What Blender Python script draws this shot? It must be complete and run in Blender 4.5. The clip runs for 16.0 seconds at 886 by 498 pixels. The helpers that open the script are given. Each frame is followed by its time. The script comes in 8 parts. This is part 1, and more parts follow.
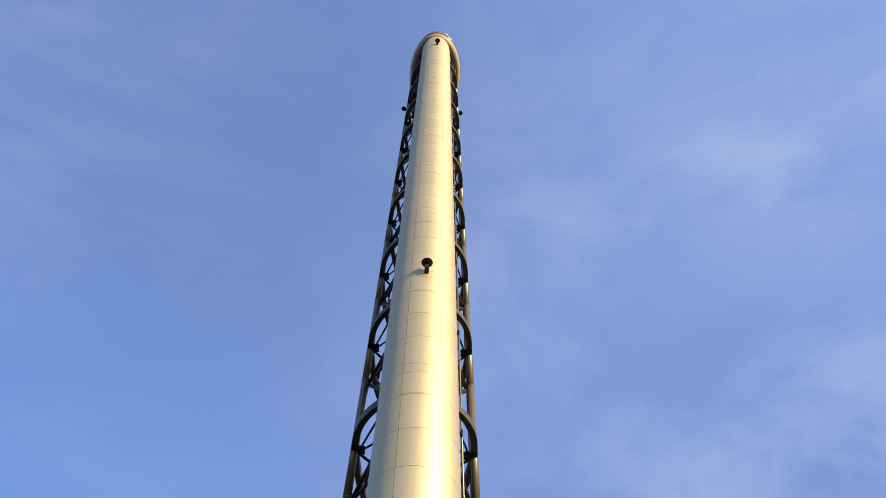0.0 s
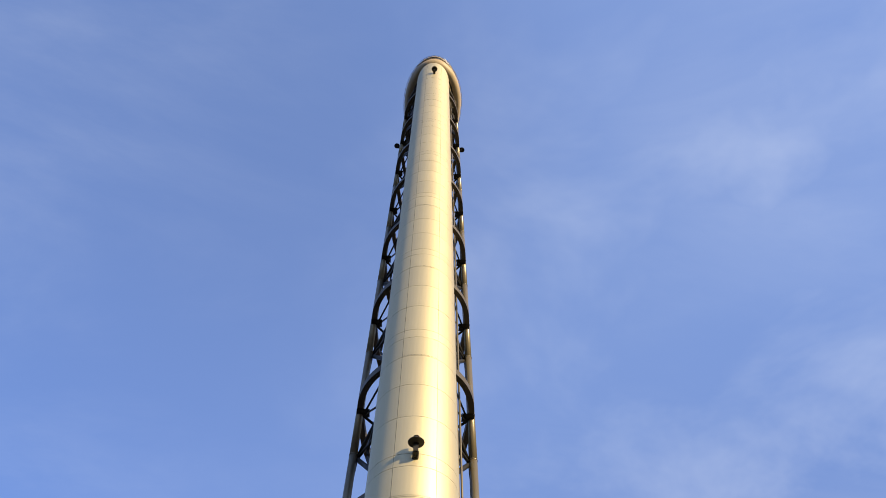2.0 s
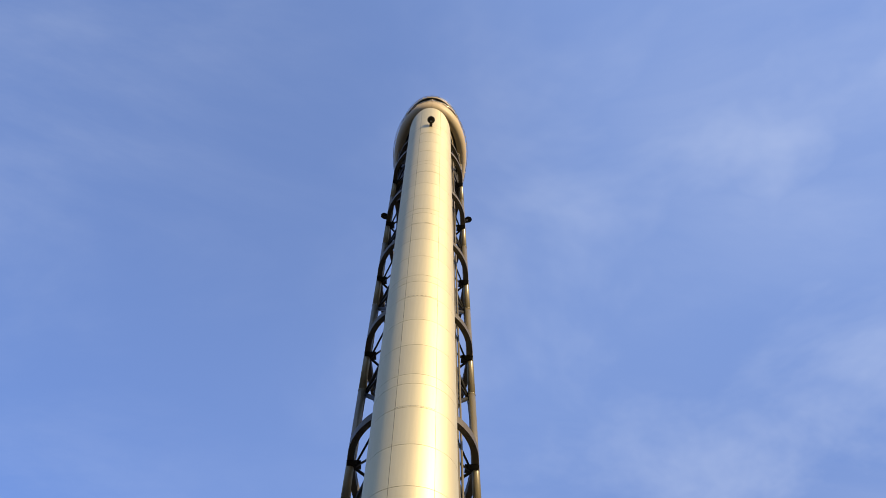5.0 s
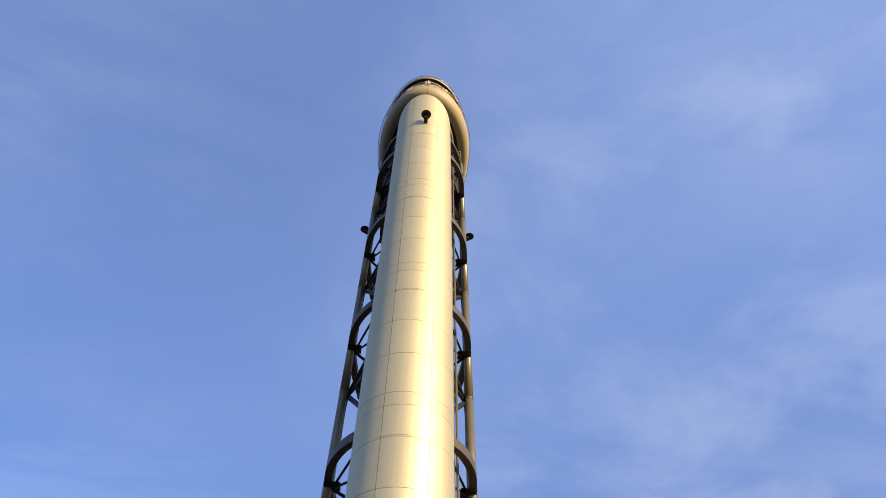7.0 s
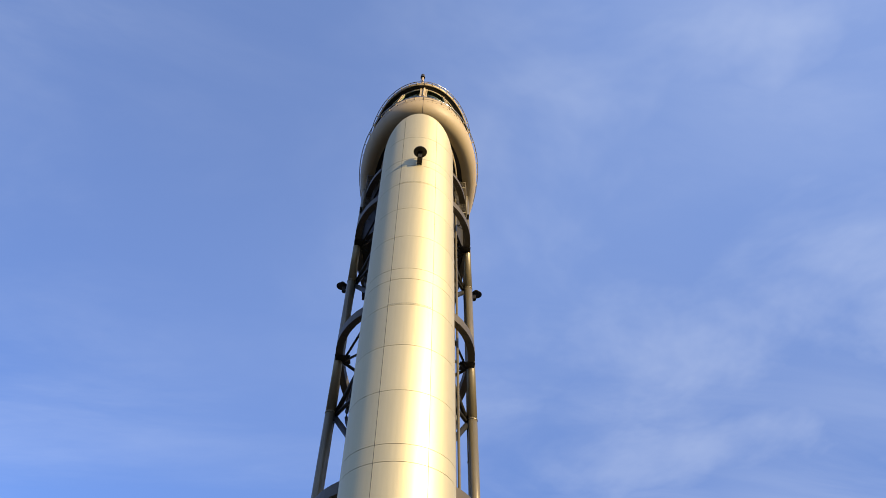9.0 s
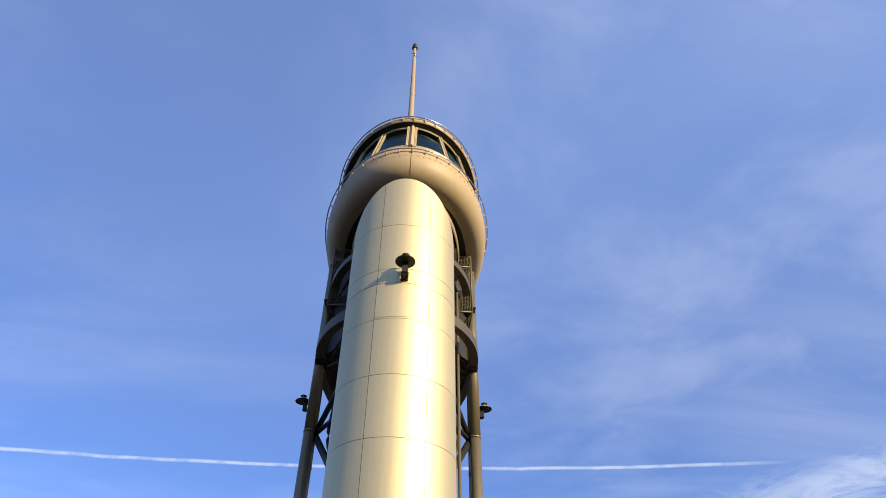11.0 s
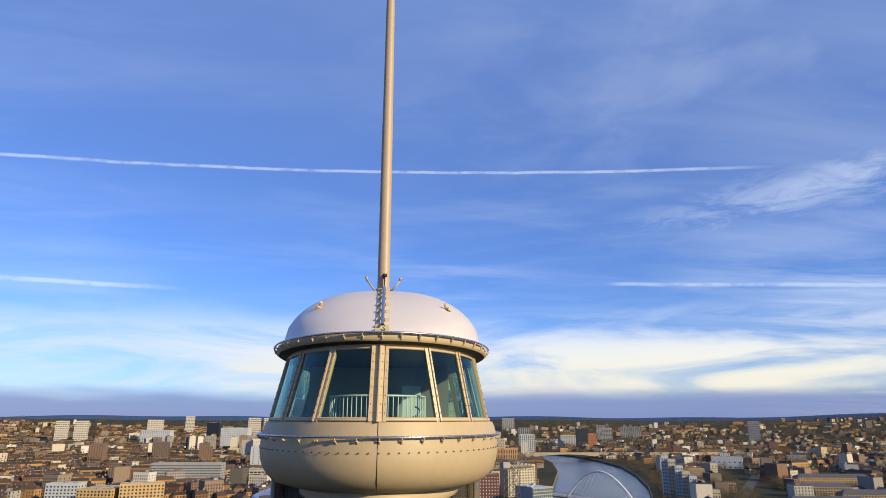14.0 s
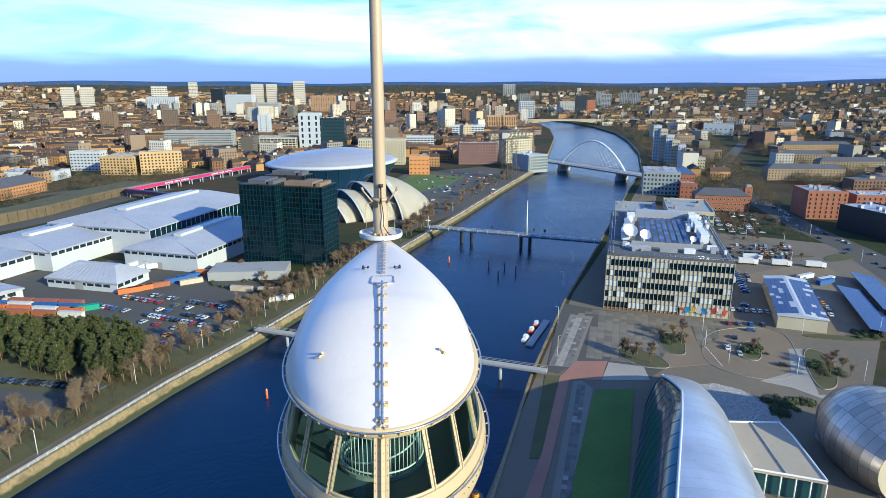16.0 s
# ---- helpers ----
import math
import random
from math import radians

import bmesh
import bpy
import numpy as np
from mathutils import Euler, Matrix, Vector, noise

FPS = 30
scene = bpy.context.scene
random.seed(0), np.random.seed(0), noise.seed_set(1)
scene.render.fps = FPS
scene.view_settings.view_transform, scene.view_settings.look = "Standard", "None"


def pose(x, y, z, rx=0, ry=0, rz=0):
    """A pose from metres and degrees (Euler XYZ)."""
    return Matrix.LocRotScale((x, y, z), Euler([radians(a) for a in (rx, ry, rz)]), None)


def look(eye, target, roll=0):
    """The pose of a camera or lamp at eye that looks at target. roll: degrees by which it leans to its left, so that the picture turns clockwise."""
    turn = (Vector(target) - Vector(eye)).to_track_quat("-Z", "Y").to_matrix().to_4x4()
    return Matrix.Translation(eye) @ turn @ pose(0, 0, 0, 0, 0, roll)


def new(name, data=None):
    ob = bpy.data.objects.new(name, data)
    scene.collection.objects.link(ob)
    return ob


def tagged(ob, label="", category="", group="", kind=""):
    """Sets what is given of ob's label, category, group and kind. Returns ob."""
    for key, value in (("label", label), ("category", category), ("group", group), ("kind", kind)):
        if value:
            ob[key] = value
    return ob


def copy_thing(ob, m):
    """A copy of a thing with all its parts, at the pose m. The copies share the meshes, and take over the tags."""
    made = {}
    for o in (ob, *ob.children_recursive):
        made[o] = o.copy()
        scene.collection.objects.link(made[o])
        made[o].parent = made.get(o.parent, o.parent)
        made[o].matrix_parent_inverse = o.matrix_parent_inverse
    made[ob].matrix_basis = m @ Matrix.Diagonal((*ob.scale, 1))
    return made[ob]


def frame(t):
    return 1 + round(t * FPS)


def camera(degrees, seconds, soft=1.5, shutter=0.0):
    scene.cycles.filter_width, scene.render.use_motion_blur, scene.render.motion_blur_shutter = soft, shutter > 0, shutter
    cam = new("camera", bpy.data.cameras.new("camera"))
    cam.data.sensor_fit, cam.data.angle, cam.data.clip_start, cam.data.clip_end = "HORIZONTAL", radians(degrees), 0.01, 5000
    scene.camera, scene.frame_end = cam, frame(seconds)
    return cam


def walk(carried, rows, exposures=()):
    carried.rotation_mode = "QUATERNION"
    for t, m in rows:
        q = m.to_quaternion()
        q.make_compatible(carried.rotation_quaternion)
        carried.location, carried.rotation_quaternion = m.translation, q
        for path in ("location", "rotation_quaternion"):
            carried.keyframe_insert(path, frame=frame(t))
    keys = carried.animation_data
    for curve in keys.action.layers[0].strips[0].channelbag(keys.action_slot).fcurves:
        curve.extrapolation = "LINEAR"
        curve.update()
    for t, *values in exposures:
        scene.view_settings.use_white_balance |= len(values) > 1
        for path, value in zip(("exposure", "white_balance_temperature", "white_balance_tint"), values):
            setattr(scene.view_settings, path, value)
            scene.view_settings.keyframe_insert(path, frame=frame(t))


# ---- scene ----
cam = camera(70.31, 16.0, soft=0.8)

PATH = [
    (0, pose(-0.452, -18.217, 26.610, 149.037, -0.167, -4.437)),
    (0.5, pose(-0.393, -18.258, 29.175, 149.112, -0.082, -4.268)),
    (1, pose(-0.319, -18.285, 31.770, 149.154, -0.055, -4.091)),
    (1.5, pose(-0.256, -18.287, 34.415, 149.161, -0.102, -3.934)),
    (2, pose(-0.208, -18.279, 37.095, 149.160, -0.062, -3.746)),
    (2.5, pose(-0.156, -18.258, 39.750, 149.151, -0.044, -3.612)),
    (3, pose(-0.110, -18.227, 42.392, 149.125, -0.045, -3.407)),
    (3.5, pose(-0.052, -18.192, 45.045, 149.117, -0.093, -3.170)),
    (4, pose(0.036, -18.140, 47.723, 149.134, -0.076, -2.913)),
    (4.5, pose(0.140, -18.038, 50.421, 149.122, -0.081, -2.649)),
    (7, pose(-0.114, -16.951, 63.640, 143.864, -0.252, -4.526)),
    (7.5, pose(-0.144, -16.838, 66.228, 142.521, -0.194, -4.576)),
    (8, pose(-0.156, -16.732, 68.819, 141.117, -0.196, -4.659)),
    (8.5, pose(-0.163, -16.643, 71.461, 139.649, -0.250, -4.704)),
    (9, pose(-0.161, -16.558, 74.143, 138.184, -0.345, -4.775)),
    (11.5, pose(-0.107, -15.254, 87.205, 129.080, -0.096, -5.044)),
    (12, pose(-0.063, -15.164, 89.853, 126.641, -0.069, -4.967)),
    (12.5, pose(0.001, -15.062, 92.492, 123.820, 0.021, -4.918)),
    (13, pose(0.031, -14.948, 95.120, 119.526, 0.014, -4.940)),
    (13.5, pose(0.061, -14.843, 97.731, 112.701, 0.019, -5.111)),
    (14, pose(0.095, -14.720, 100.346, 105.131, -0.029, -5.042)),
    (14.5, pose(0.111, -14.637, 102.873, 97.752, -0.015, -5.027)),
    (15, pose(0.149, -14.563, 105.270, 90.230, -0.020, -5.009)),
    (15.5, pose(0.198, -14.504, 107.413, 82.694, -0.007, -4.964)),
    (16, pose(0.254, -14.479, 109.266, 75.238, -0.023, -4.919)),
]
# seconds, stops, kelvin, tint
EXPOSURES = [(0.0, 0.71, 6500, 8), (9.0, 0.71, 6450, 8), (12.5, 0.56, 6150, 8), (14.0, 0.41, 5900, 8), (14.5, 0.50, 5800, 6), (15.0, 0.56, 5600, 2), (15.5, 0.62, 5250, -1), (16.0, 0.96, 4900, -3)]
walk(cam, PATH, EXPOSURES)

# ---- sun and sky ----
SUN_AZ, SUN_EL = radians(135), radians(20)   # azimuth from +y towards +x
sun_dir = Vector((math.sin(SUN_AZ) * math.cos(SUN_EL), math.cos(SUN_AZ) * math.cos(SUN_EL), math.sin(SUN_EL)))
sun = new("sun", bpy.data.lights.new("sun", "SUN"))
sun.data.energy, sun.data.angle, sun.data.color = 5.0, radians(0.6), (1.0, 0.77, 0.44)
sun.matrix_world = look(sun_dir * 300, (0, 0, 0))


class Nodes:
    """A short way to write node trees."""

    def __init__(self, tree):
        self.tree = tree
        tree.nodes.clear()

    def add(self, kind, ins=(), **props):
        n = self.tree.nodes.new(kind)
        for k, v in props.items():
            setattr(n, k, v)
        for key, v in (ins.items() if isinstance(ins, dict) else enumerate(ins)):
            if v is None:
                continue
            if isinstance(v, bpy.types.NodeSocket):
                self.tree.links.new(v, n.inputs[key])
            else:
                if n.inputs[key].type == "RGBA" and len(v) == 3:
                    v = (*v, 1)
                n.inputs[key].default_value = v
        return n

    def math(self, op, a, b=None, c=None, clamp=False):
        return self.add("ShaderNodeMath", (a, b, c), operation=op, use_clamp=clamp).outputs[0]

    def vec(self, op, a, b=None):
        n = self.add("ShaderNodeVectorMath", (a, b), operation=op)
        return n.outputs["Value"] if op in ("DOT_PRODUCT", "LENGTH", "DISTANCE") else n.outputs[0]

    def noise(self, co, scale, detail=4.0, rough=0.55, distort=0.0):
        return self.add("ShaderNodeTexNoise", {"Vector": co, "Scale": scale, "Detail": detail, "Roughness": rough, "Distortion": distort}).outputs["Fac"]

    def ramp(self, fac, *stops):
        n = self.add("ShaderNodeValToRGB", (fac,))
        while len(n.color_ramp.elements) < len(stops):
            n.color_ramp.elements.new(0.5)
        for e, (pos, col) in zip(n.color_ramp.elements, stops):
            e.position = pos
            e.color = (col, col, col, 1) if isinstance(col, (int, float)) else (*col, 1)
        return n.outputs[0]

    def step(self, x, lo, hi):
        n = self.add("ShaderNodeMapRange", {"Value": x, "From Min": lo, "From Max": hi}, interpolation_type="SMOOTHSTEP")
        return n.outputs[0]

    def mix(self, fac, a, b, blend="MIX"):
        n = self.add("ShaderNodeMix", {0: fac}, data_type="RGBA", blend_type=blend)
        for k, v in ((6, a), (7, b)):
            if isinstance(v, bpy.types.NodeSocket):
                self.tree.links.new(v, n.inputs[k])
            else:
                n.inputs[k].default_value = (*v, 1)
        return n.outputs[2]


def build_world():
    world = bpy.data.worlds.new("sky")
    world.use_nodes = True
    scene.world = world
    n = Nodes(world.node_tree)
    co = n.add("ShaderNodeTexCoord").outputs["Generated"]
    way = n.vec("NORMALIZE", co)
    sky = n.add("ShaderNodeTexSky", sky_type="NISHITA", sun_disc=False, sun_elevation=SUN_EL, sun_rotation=SUN_AZ,
                altitude=100.0, air_density=1.0, dust_density=0.4, ozone_density=2.2).outputs[0]
    sky = n.mix(1.0, sky, SKY_TINT, "MULTIPLY")
    xyz = n.add("ShaderNodeSeparateXYZ", (way,))
    x, y, z = xyz.outputs[0], xyz.outputs[1], xyz.outputs[2]
    # flat cloud layer far overhead
    zz = n.math("MAXIMUM", n.math("ADD", z, 0.06), 0.02)
    flat = n.add("ShaderNodeCombineXYZ", (n.math("DIVIDE", x, zz), n.math("DIVIDE", y, zz), 0.0)).outputs[0]
    turned = n.add("ShaderNodeMapping", {"Vector": flat, "Rotation": (0, 0, radians(-38)), "Scale": (0.75, 2.0, 1)}).outputs[0]
    streak = n.noise(turned, 1.1, 7.0, 0.58, 0.5)
    patch = n.noise(flat, 0.42, 3.0, 0.5)
    cirrus = n.math("MULTIPLY", n.step(streak, 0.40, 0.80), n.step(patch, 0.30, 0.66))
    mottle = n.math("MULTIPLY", n.math("MULTIPLY", n.step(n.noise(flat, 2.1, 5.0, 0.56, 0.3), 0.36, 0.76), n.step(z, 0.15, 0.5)), n.math("MULTIPLY", n.step(n.vec("DOT_PRODUCT", way, (0.75, 0.35, 0.56)), 0.35, 0.95), 0.20))
    cirrus = n.math("MAXIMUM", n.math("MULTIPLY", cirrus, 0.24), mottle)
    # bright low cloud band
    low = n.add("ShaderNodeMapping", {"Vector": way, "Scale": (2.2, 2.2, 13.0), "Location": (0.3, 0.1, 0.0)}).outputs[0]
    band_noise = n.noise(low, 1.5, 6.0, 0.56, 0.6)
    band = n.math("MULTIPLY", n.step(z, 0.02, 0.05), n.math("SUBTRACT", 1.0, n.step(z, 0.085, 0.19)))
    band = n.math("MULTIPLY", band, n.step(band_noise, 0.30, 0.62))
    band = n.math("MULTIPLY", band, n.math("ADD", 0.62, n.math("MULTIPLY", n.step(x, -0.50, 0.05), 0.38)))
    # grey bank along the horizon
    bank_edge = n.math("ADD", 0.040, n.math("MULTIPLY", n.math("SUBTRACT", n.noise(low, 0.9, 4.0, 0.6), 0.5), 0.05))
    bank = n.math("MULTIPLY", n.math("SUBTRACT", 1.0, n.step(n.math("SUBTRACT", z, bank_edge), -0.016, 0.006)), 0.80)
    # thin even veil of high ice cloud
    thin = n.math("SUBTRACT", 0.66, n.math("MULTIPLY", n.step(n.vec("DOT_PRODUCT", way, CLEAR_SPOT), 0.72, 1.0), 0.20))
    sky = n.mix(n.math("MULTIPLY", n.step(z, 0.05, 0.75), thin), sky, VEIL_BLUE)
    # broad wisps: feathered patches of high cloud round some headings
    for heading, spread, weight in WISPS:
        near = n.step(n.vec("DOT_PRODUCT", way, heading), math.cos(radians(spread)), 1.0)
        cirrus = n.math("MAXIMUM", cirrus, n.math("MULTIPLY", n.math("MULTIPLY", near, n.step(streak, 0.26, 0.72)), weight))
    # one long feathered streak of cloud rising towards the south
    off = n.math("ADD", n.vec("DOT_PRODUCT", way, STREAK_NORMAL), n.math("MULTIPLY", n.math("SUBTRACT", n.noise(way, 4.0, 5.0, 0.6), 0.5), 0.06))
    long = n.add("ShaderNodeMapping", {"Vector": way, "Scale": (3.0, 3.0, 12.0), "Rotation": (0, radians(-12), 0)}).outputs[0]
    feather = n.math("MULTIPLY", n.math("SUBTRACT", 1.0, n.step(n.math("ABSOLUTE", off), 0.000, 0.062)), n.step(n.noise(long, 3.2, 7.0, 0.66, 0.6), 0.30, 0.62))
    feather = n.math("MULTIPLY", feather, n.step(x, 0.22, 0.62))
    cirrus = n.math("MAXIMUM", cirrus, n.math("MULTIPLY", feather, 0.42))
    cloud = n.math("MAXIMUM", cirrus, band, clamp=True)
    white = n.mix(n.step(z, 0.03, 0.19), CLOUD_CREAM, CLOUD_WHITE)
    colour = n.mix(cloud, sky, white)
    # condensation trails: thin great circles, cut off at both ends
    def trail(normal, offset, along, lo, hi, width, strength):
        off = n.math("ABSOLUTE", n.math("ADD", n.math("SUBTRACT", n.vec("DOT_PRODUCT", way, normal), offset),
                                        n.math("MULTIPLY", n.math("SUBTRACT", n.noise(way, 9.0, 5.0, 0.6), 0.5), 0.006)))
        line = n.math("SUBTRACT", 1.0, n.step(off, width * 0.25, width))
        s = n.vec("DOT_PRODUCT", way, along)
        line = n.math("MULTIPLY", line, n.math("MULTIPLY", n.step(s, lo, lo + 0.03), n.math("SUBTRACT", 1.0, n.step(s, hi - 0.12, hi))))
        grain = n.step(n.noise(way, 30.0, 3.0, 0.6), 0.15, 0.6)
        return n.math("MULTIPLY", n.math("MULTIPLY", line, grain), strength)
    for t in TRAILS:
        colour = n.mix(trail(*t), colour, CLOUD_WHITE)
    colour = n.mix(bank, colour, BANK_GREY)
    back = n.add("ShaderNodeBackground", {"Color": colour, "Strength": 0.078})
    n.add("ShaderNodeOutputWorld", (back.outputs[0],))


CLEAR_SPOT = Vector((-0.45, 0.30, 0.84)).normalized()   # the clearest part of the sky, away from the sun
STREAK_NORMAL = Vector((0.467, 0.835, 0.290)).cross(Vector((0.636, 0.706, 0.312))).normalized()
SKY_TINT = (0.74, 0.93, 1.50)
VEIL_BLUE = (2.3, 3.4, 6.7)
CLOUD_WHITE = (9.0, 9.2, 9.6)
BANK_GREY = (2.3, 2.7, 5.0)
CLOUD_CREAM = (9.5, 8.5, 6.6)
WISPS = [((0.52, 0.16, 0.84), 22, 0.20), ((0.20, 0.05, 0.98), 16, 0.10), ((0.62, 0.72, 0.30), 20, 0.16), ((0.56, 0.80, 0.18), 16, 0.30), ((0.62, 0.78, 0.08), 12, 0.5), ((-0.45, 0.88, 0.10), 14, 0.25)]
TRAILS = [((-0.0174, -0.2721, 0.9621), 0.1085, (1.0, 0.0, 0.0), -0.80, 0.55, 0.0032, 0.42),
          ((0.0142, 0.2080, -0.9780), 0.0, (1.0, 0.0, 0.0), 0.33, 0.95, 0.0040, 0.35),
          ((-0.0471, 0.1781, -0.9829), 0.0, (1.0, 0.0, 0.0), -0.85, -0.28, 0.0045, 0.45)]
build_world()

# ---- materials ----
ALBEDO = 0.80


def material(name, build):
    m = bpy.data.materials.new(name)
    m.use_nodes = True
    n = Nodes(m.node_tree)
    ins = build(n)
    bump = ins.pop("bump", None)
    if bump is not None:
        height, dist, strength = bump
        ins["Normal"] = n.add("ShaderNodeBump", {"Height": height, "Distance": dist, "Strength": strength}).outputs[0]
    bs = n.add("ShaderNodeBsdfPrincipled", ins)
    n.add("ShaderNodeOutputMaterial", (bs.outputs[0],))
    return m


def plain(name, colour, rough=0.6, metal=0.0, vary=0.15, scale=3.0, spots=0.0, bump=0.004, coat=0.0, each=0.0):
    """Paint, metal or stone of one colour with stains at two scales; each: variation from object to object."""
    if metal < 0.5:
        colour = tuple(c * ALBEDO for c in colour)
    def build(n):
        co = n.add("ShaderNodeTexCoord").outputs["Object"]
        big, fine = n.noise(co, scale * 0.35, 4.0), n.noise(co, scale * 6.0, 5.0, 0.65)
        k = n.math("ADD", n.math("MULTIPLY", n.math("SUBTRACT", big, 0.5), vary * 2.2), n.math("MULTIPLY", n.math("SUBTRACT", fine, 0.5), vary * 1.4))
        k = n.math("ADD", k, 1.0)
        if each:
            r = n.add("ShaderNodeObjectInfo").outputs["Random"]
            k = n.math("MULTIPLY", k, n.math("ADD", 1.0 - each, n.math("MULTIPLY", r, 2 * each)))
        col = n.mix(1.0, colour, n.add("ShaderNodeCombineColor", (k, k, k)).outputs[0], "MULTIPLY")
        if spots:
            col = n.mix(n.math("MULTIPLY", n.step(n.noise(co, scale * 1.7, 6.0, 0.7), 0.58, 0.72), spots), col, (0.09, 0.075, 0.06))
        return {"Base Color": col, "Metallic": metal, "Coat Weight": coat,
                "Roughness": n.math("ADD", rough - 0.08, n.math("MULTIPLY", fine, 0.16)), "bump": (fine, bump, 0.5)}
    return material(name, build)


def island(name, stops, rough=0.7, scale=0.4, fine_scale=2.0, vary=0.2):
    """One look for many joined pieces, whose colour changes from piece to piece."""
    stops = [(p, tuple(v * ALBEDO for v in c)) for p, c in stops]
    def build(n):
        co = n.add("ShaderNodeTexCoord").outputs["Object"]
        r = n.add("ShaderNodeNewGeometry").outputs["Random Per Island"]
        col = n.ramp(r, *stops)
        fine = n.noise(co, fine_scale, 4.0, 0.65)
        k = n.math("ADD", 1.0 - vary, n.math("MULTIPLY", n.math("ADD", n.noise(co, scale, 3.0), fine), vary))
        col = n.mix(1.0, col, n.add("ShaderNodeCombineColor", (k, k, k)).outputs[0], "MULTIPLY")
        return {"Base Color": col, "Roughness": rough, "bump": (fine, 0.05, 0.4)}
    return material(name, build)


def steel_panels():
    def build(n):
        co = n.add("ShaderNodeTexCoord").outputs["Object"]
        r = n.add("ShaderNodeObjectInfo").outputs["Random"]
        stretched = n.add("ShaderNodeMapping", {"Vector": co, "Scale": (6.0, 6.0, 0.5)}).outputs[0]
        streak = n.noise(stretched, 1.6, 5.0, 0.6)
        fine = n.noise(co, 38.0, 4.0, 0.7)
        dirt = n.step(n.noise(co, 2.3, 6.0, 0.7), 0.60, 0.80)
        k = n.math("ADD", 0.90, n.math("ADD", n.math("MULTIPLY", r, 0.05), n.math("MULTIPLY", streak, 0.14)))
        col = n.mix(1.0, (0.61, 0.525, 0.315), n.add("ShaderNodeCombineColor", (k, k, k)).outputs[0], "MULTIPLY")
        col = n.mix(n.math("MULTIPLY", dirt, 0.22), col, (0.20, 0.165, 0.12))
        return {"Base Color": col, "Metallic": 0.72,
                "Roughness": n.math("ADD", 0.46, n.math("ADD", n.math("MULTIPLY", fine, 0.10), n.math("MULTIPLY", r, 0.012))),
                "bump": (n.math("ADD", streak, n.math("MULTIPLY", fine, 0.3)), 0.006, 0.35)}
    return material("steel_cladding", build)


def glass_pane(name, tint):
    """Thin tinted sheet: clear through, glossy by the angle."""
    m = bpy.data.materials.new(name)
    m.use_nodes = True
    n = Nodes(m.node_tree)
    clear = n.add("ShaderNodeBsdfTransparent", {"Color": tint})
    gloss = n.add("ShaderNodeBsdfGlossy", {"Color": (0.62, 0.92, 0.86), "Roughness": 0.03})
    fac = n.math("ADD", n.math("MULTIPLY", n.add("ShaderNodeFresnel", {"IOR": 1.45}).outputs[0], 0.8), 0.02)
    mixed = n.add("ShaderNodeMixShader", (fac, clear.outputs[0], gloss.outputs[0]))
    n.add("ShaderNodeOutputMaterial", (mixed.outputs[0],))
    return m


STEEL = steel_panels()
SEAM = plain("seam_gap", (0.05, 0.045, 0.04), 0.8)
FRAME_STEEL = plain("painted_frame_steel", (0.028, 0.026, 0.021), 0.5, 0.2, 0.18, 2.0, 0.25)
HOOP_STEEL = plain("hoop_steel", (0.125, 0.105, 0.072), 0.5, 0.3, 0.15, 1.5, 0.25)
SIDE_TUBE = plain("side_tube_steel", (0.21, 0.175, 0.11), 0.36, 0.5, 0.12, 1.5, 0.2)
CABIN_PAINT = plain("cabin_cream_paint", (0.54, 0.42, 0.25), 0.48, 0.0, 0.10, 1.1, 0.12, 0.006)
HULL_PAINT = plain("hull_cream_paint", (0.50, 0.385, 0.225), 0.56, 0.0, 0.12, 1.1, 0.16, 0.006)
ROOF_PAINT = plain("roof_silver_paint", (0.75, 0.675, 0.61), 0.38, 0.08, 0.09, 0.9, 0.06, 0.008)
# near-black colour that holds the shade below the hull and the eaves
UNDERSIDE_SHADE = plain("cabin_underside_shade", (0.018, 0.016, 0.013), 0.7, 0.0, 0.2, 1.5, 0.3)
RAIL_STEEL = plain("rail_stainless", (0.45, 0.45, 0.47), 0.28, 0.9, 0.08)
DARK_METAL = plain("dark_metal", (0.035, 0.032, 0.03), 0.5, 0.3, 0.15)
AMBER = plain("amber_lens", (0.80, 0.28, 0.015), 0.3, 0.0, 0.1, 8.0)
MAST_PAINT = plain("mast_grey_beige", (0.44, 0.335, 0.22), 0.5, 0.0, 0.1, 1.2, 0.15)
WHITE_RAIL = plain("white_rail", (0.80, 0.80, 0.78), 0.4)
INNER_WALL = plain("cabin_interior", (0.38, 0.37, 0.33), 0.7, 0.0, 0.12)
INNER_FLOOR = plain("cabin_floor", (0.07, 0.095, 0.115), 0.6)
CLEAR_LENS = glass_pane("clear_lens", (0.86, 0.82, 0.74))
GLASS = glass_pane("window_glass", (0.52, 0.74, 0.69))
MESH_STEEL = plain("mesh_galvanised", (0.19, 0.16, 0.11), 0.5, 0.4)


# ---- mesh helpers ----
def mesh_of(name, bm, mat, smooth=False):
    me = bpy.data.meshes.new(name)
    bmesh.ops.recalc_face_normals(bm, faces=bm.faces)
    bm.to_mesh(me)
    bm.free()
    for m in (mat if isinstance(mat, (list, tuple)) else [mat]):
        me.materials.append(m)
    if smooth:
        me.shade_smooth()
    return me


def part(name, bm, mat, parent=None, label="", smooth=False):
    ob = new(name, mesh_of(name, bm, mat, smooth))
    if parent:
        ob.parent = parent
    if label:
        ob["label"] = label
    return ob


def thing(name, label, category, m=None, group="", kind=""):
    ob = new(name)
    ob.empty_display_size = 0.2
    if m is not None:
        ob.matrix_world = m
    return tagged(ob, label, category, group, kind)


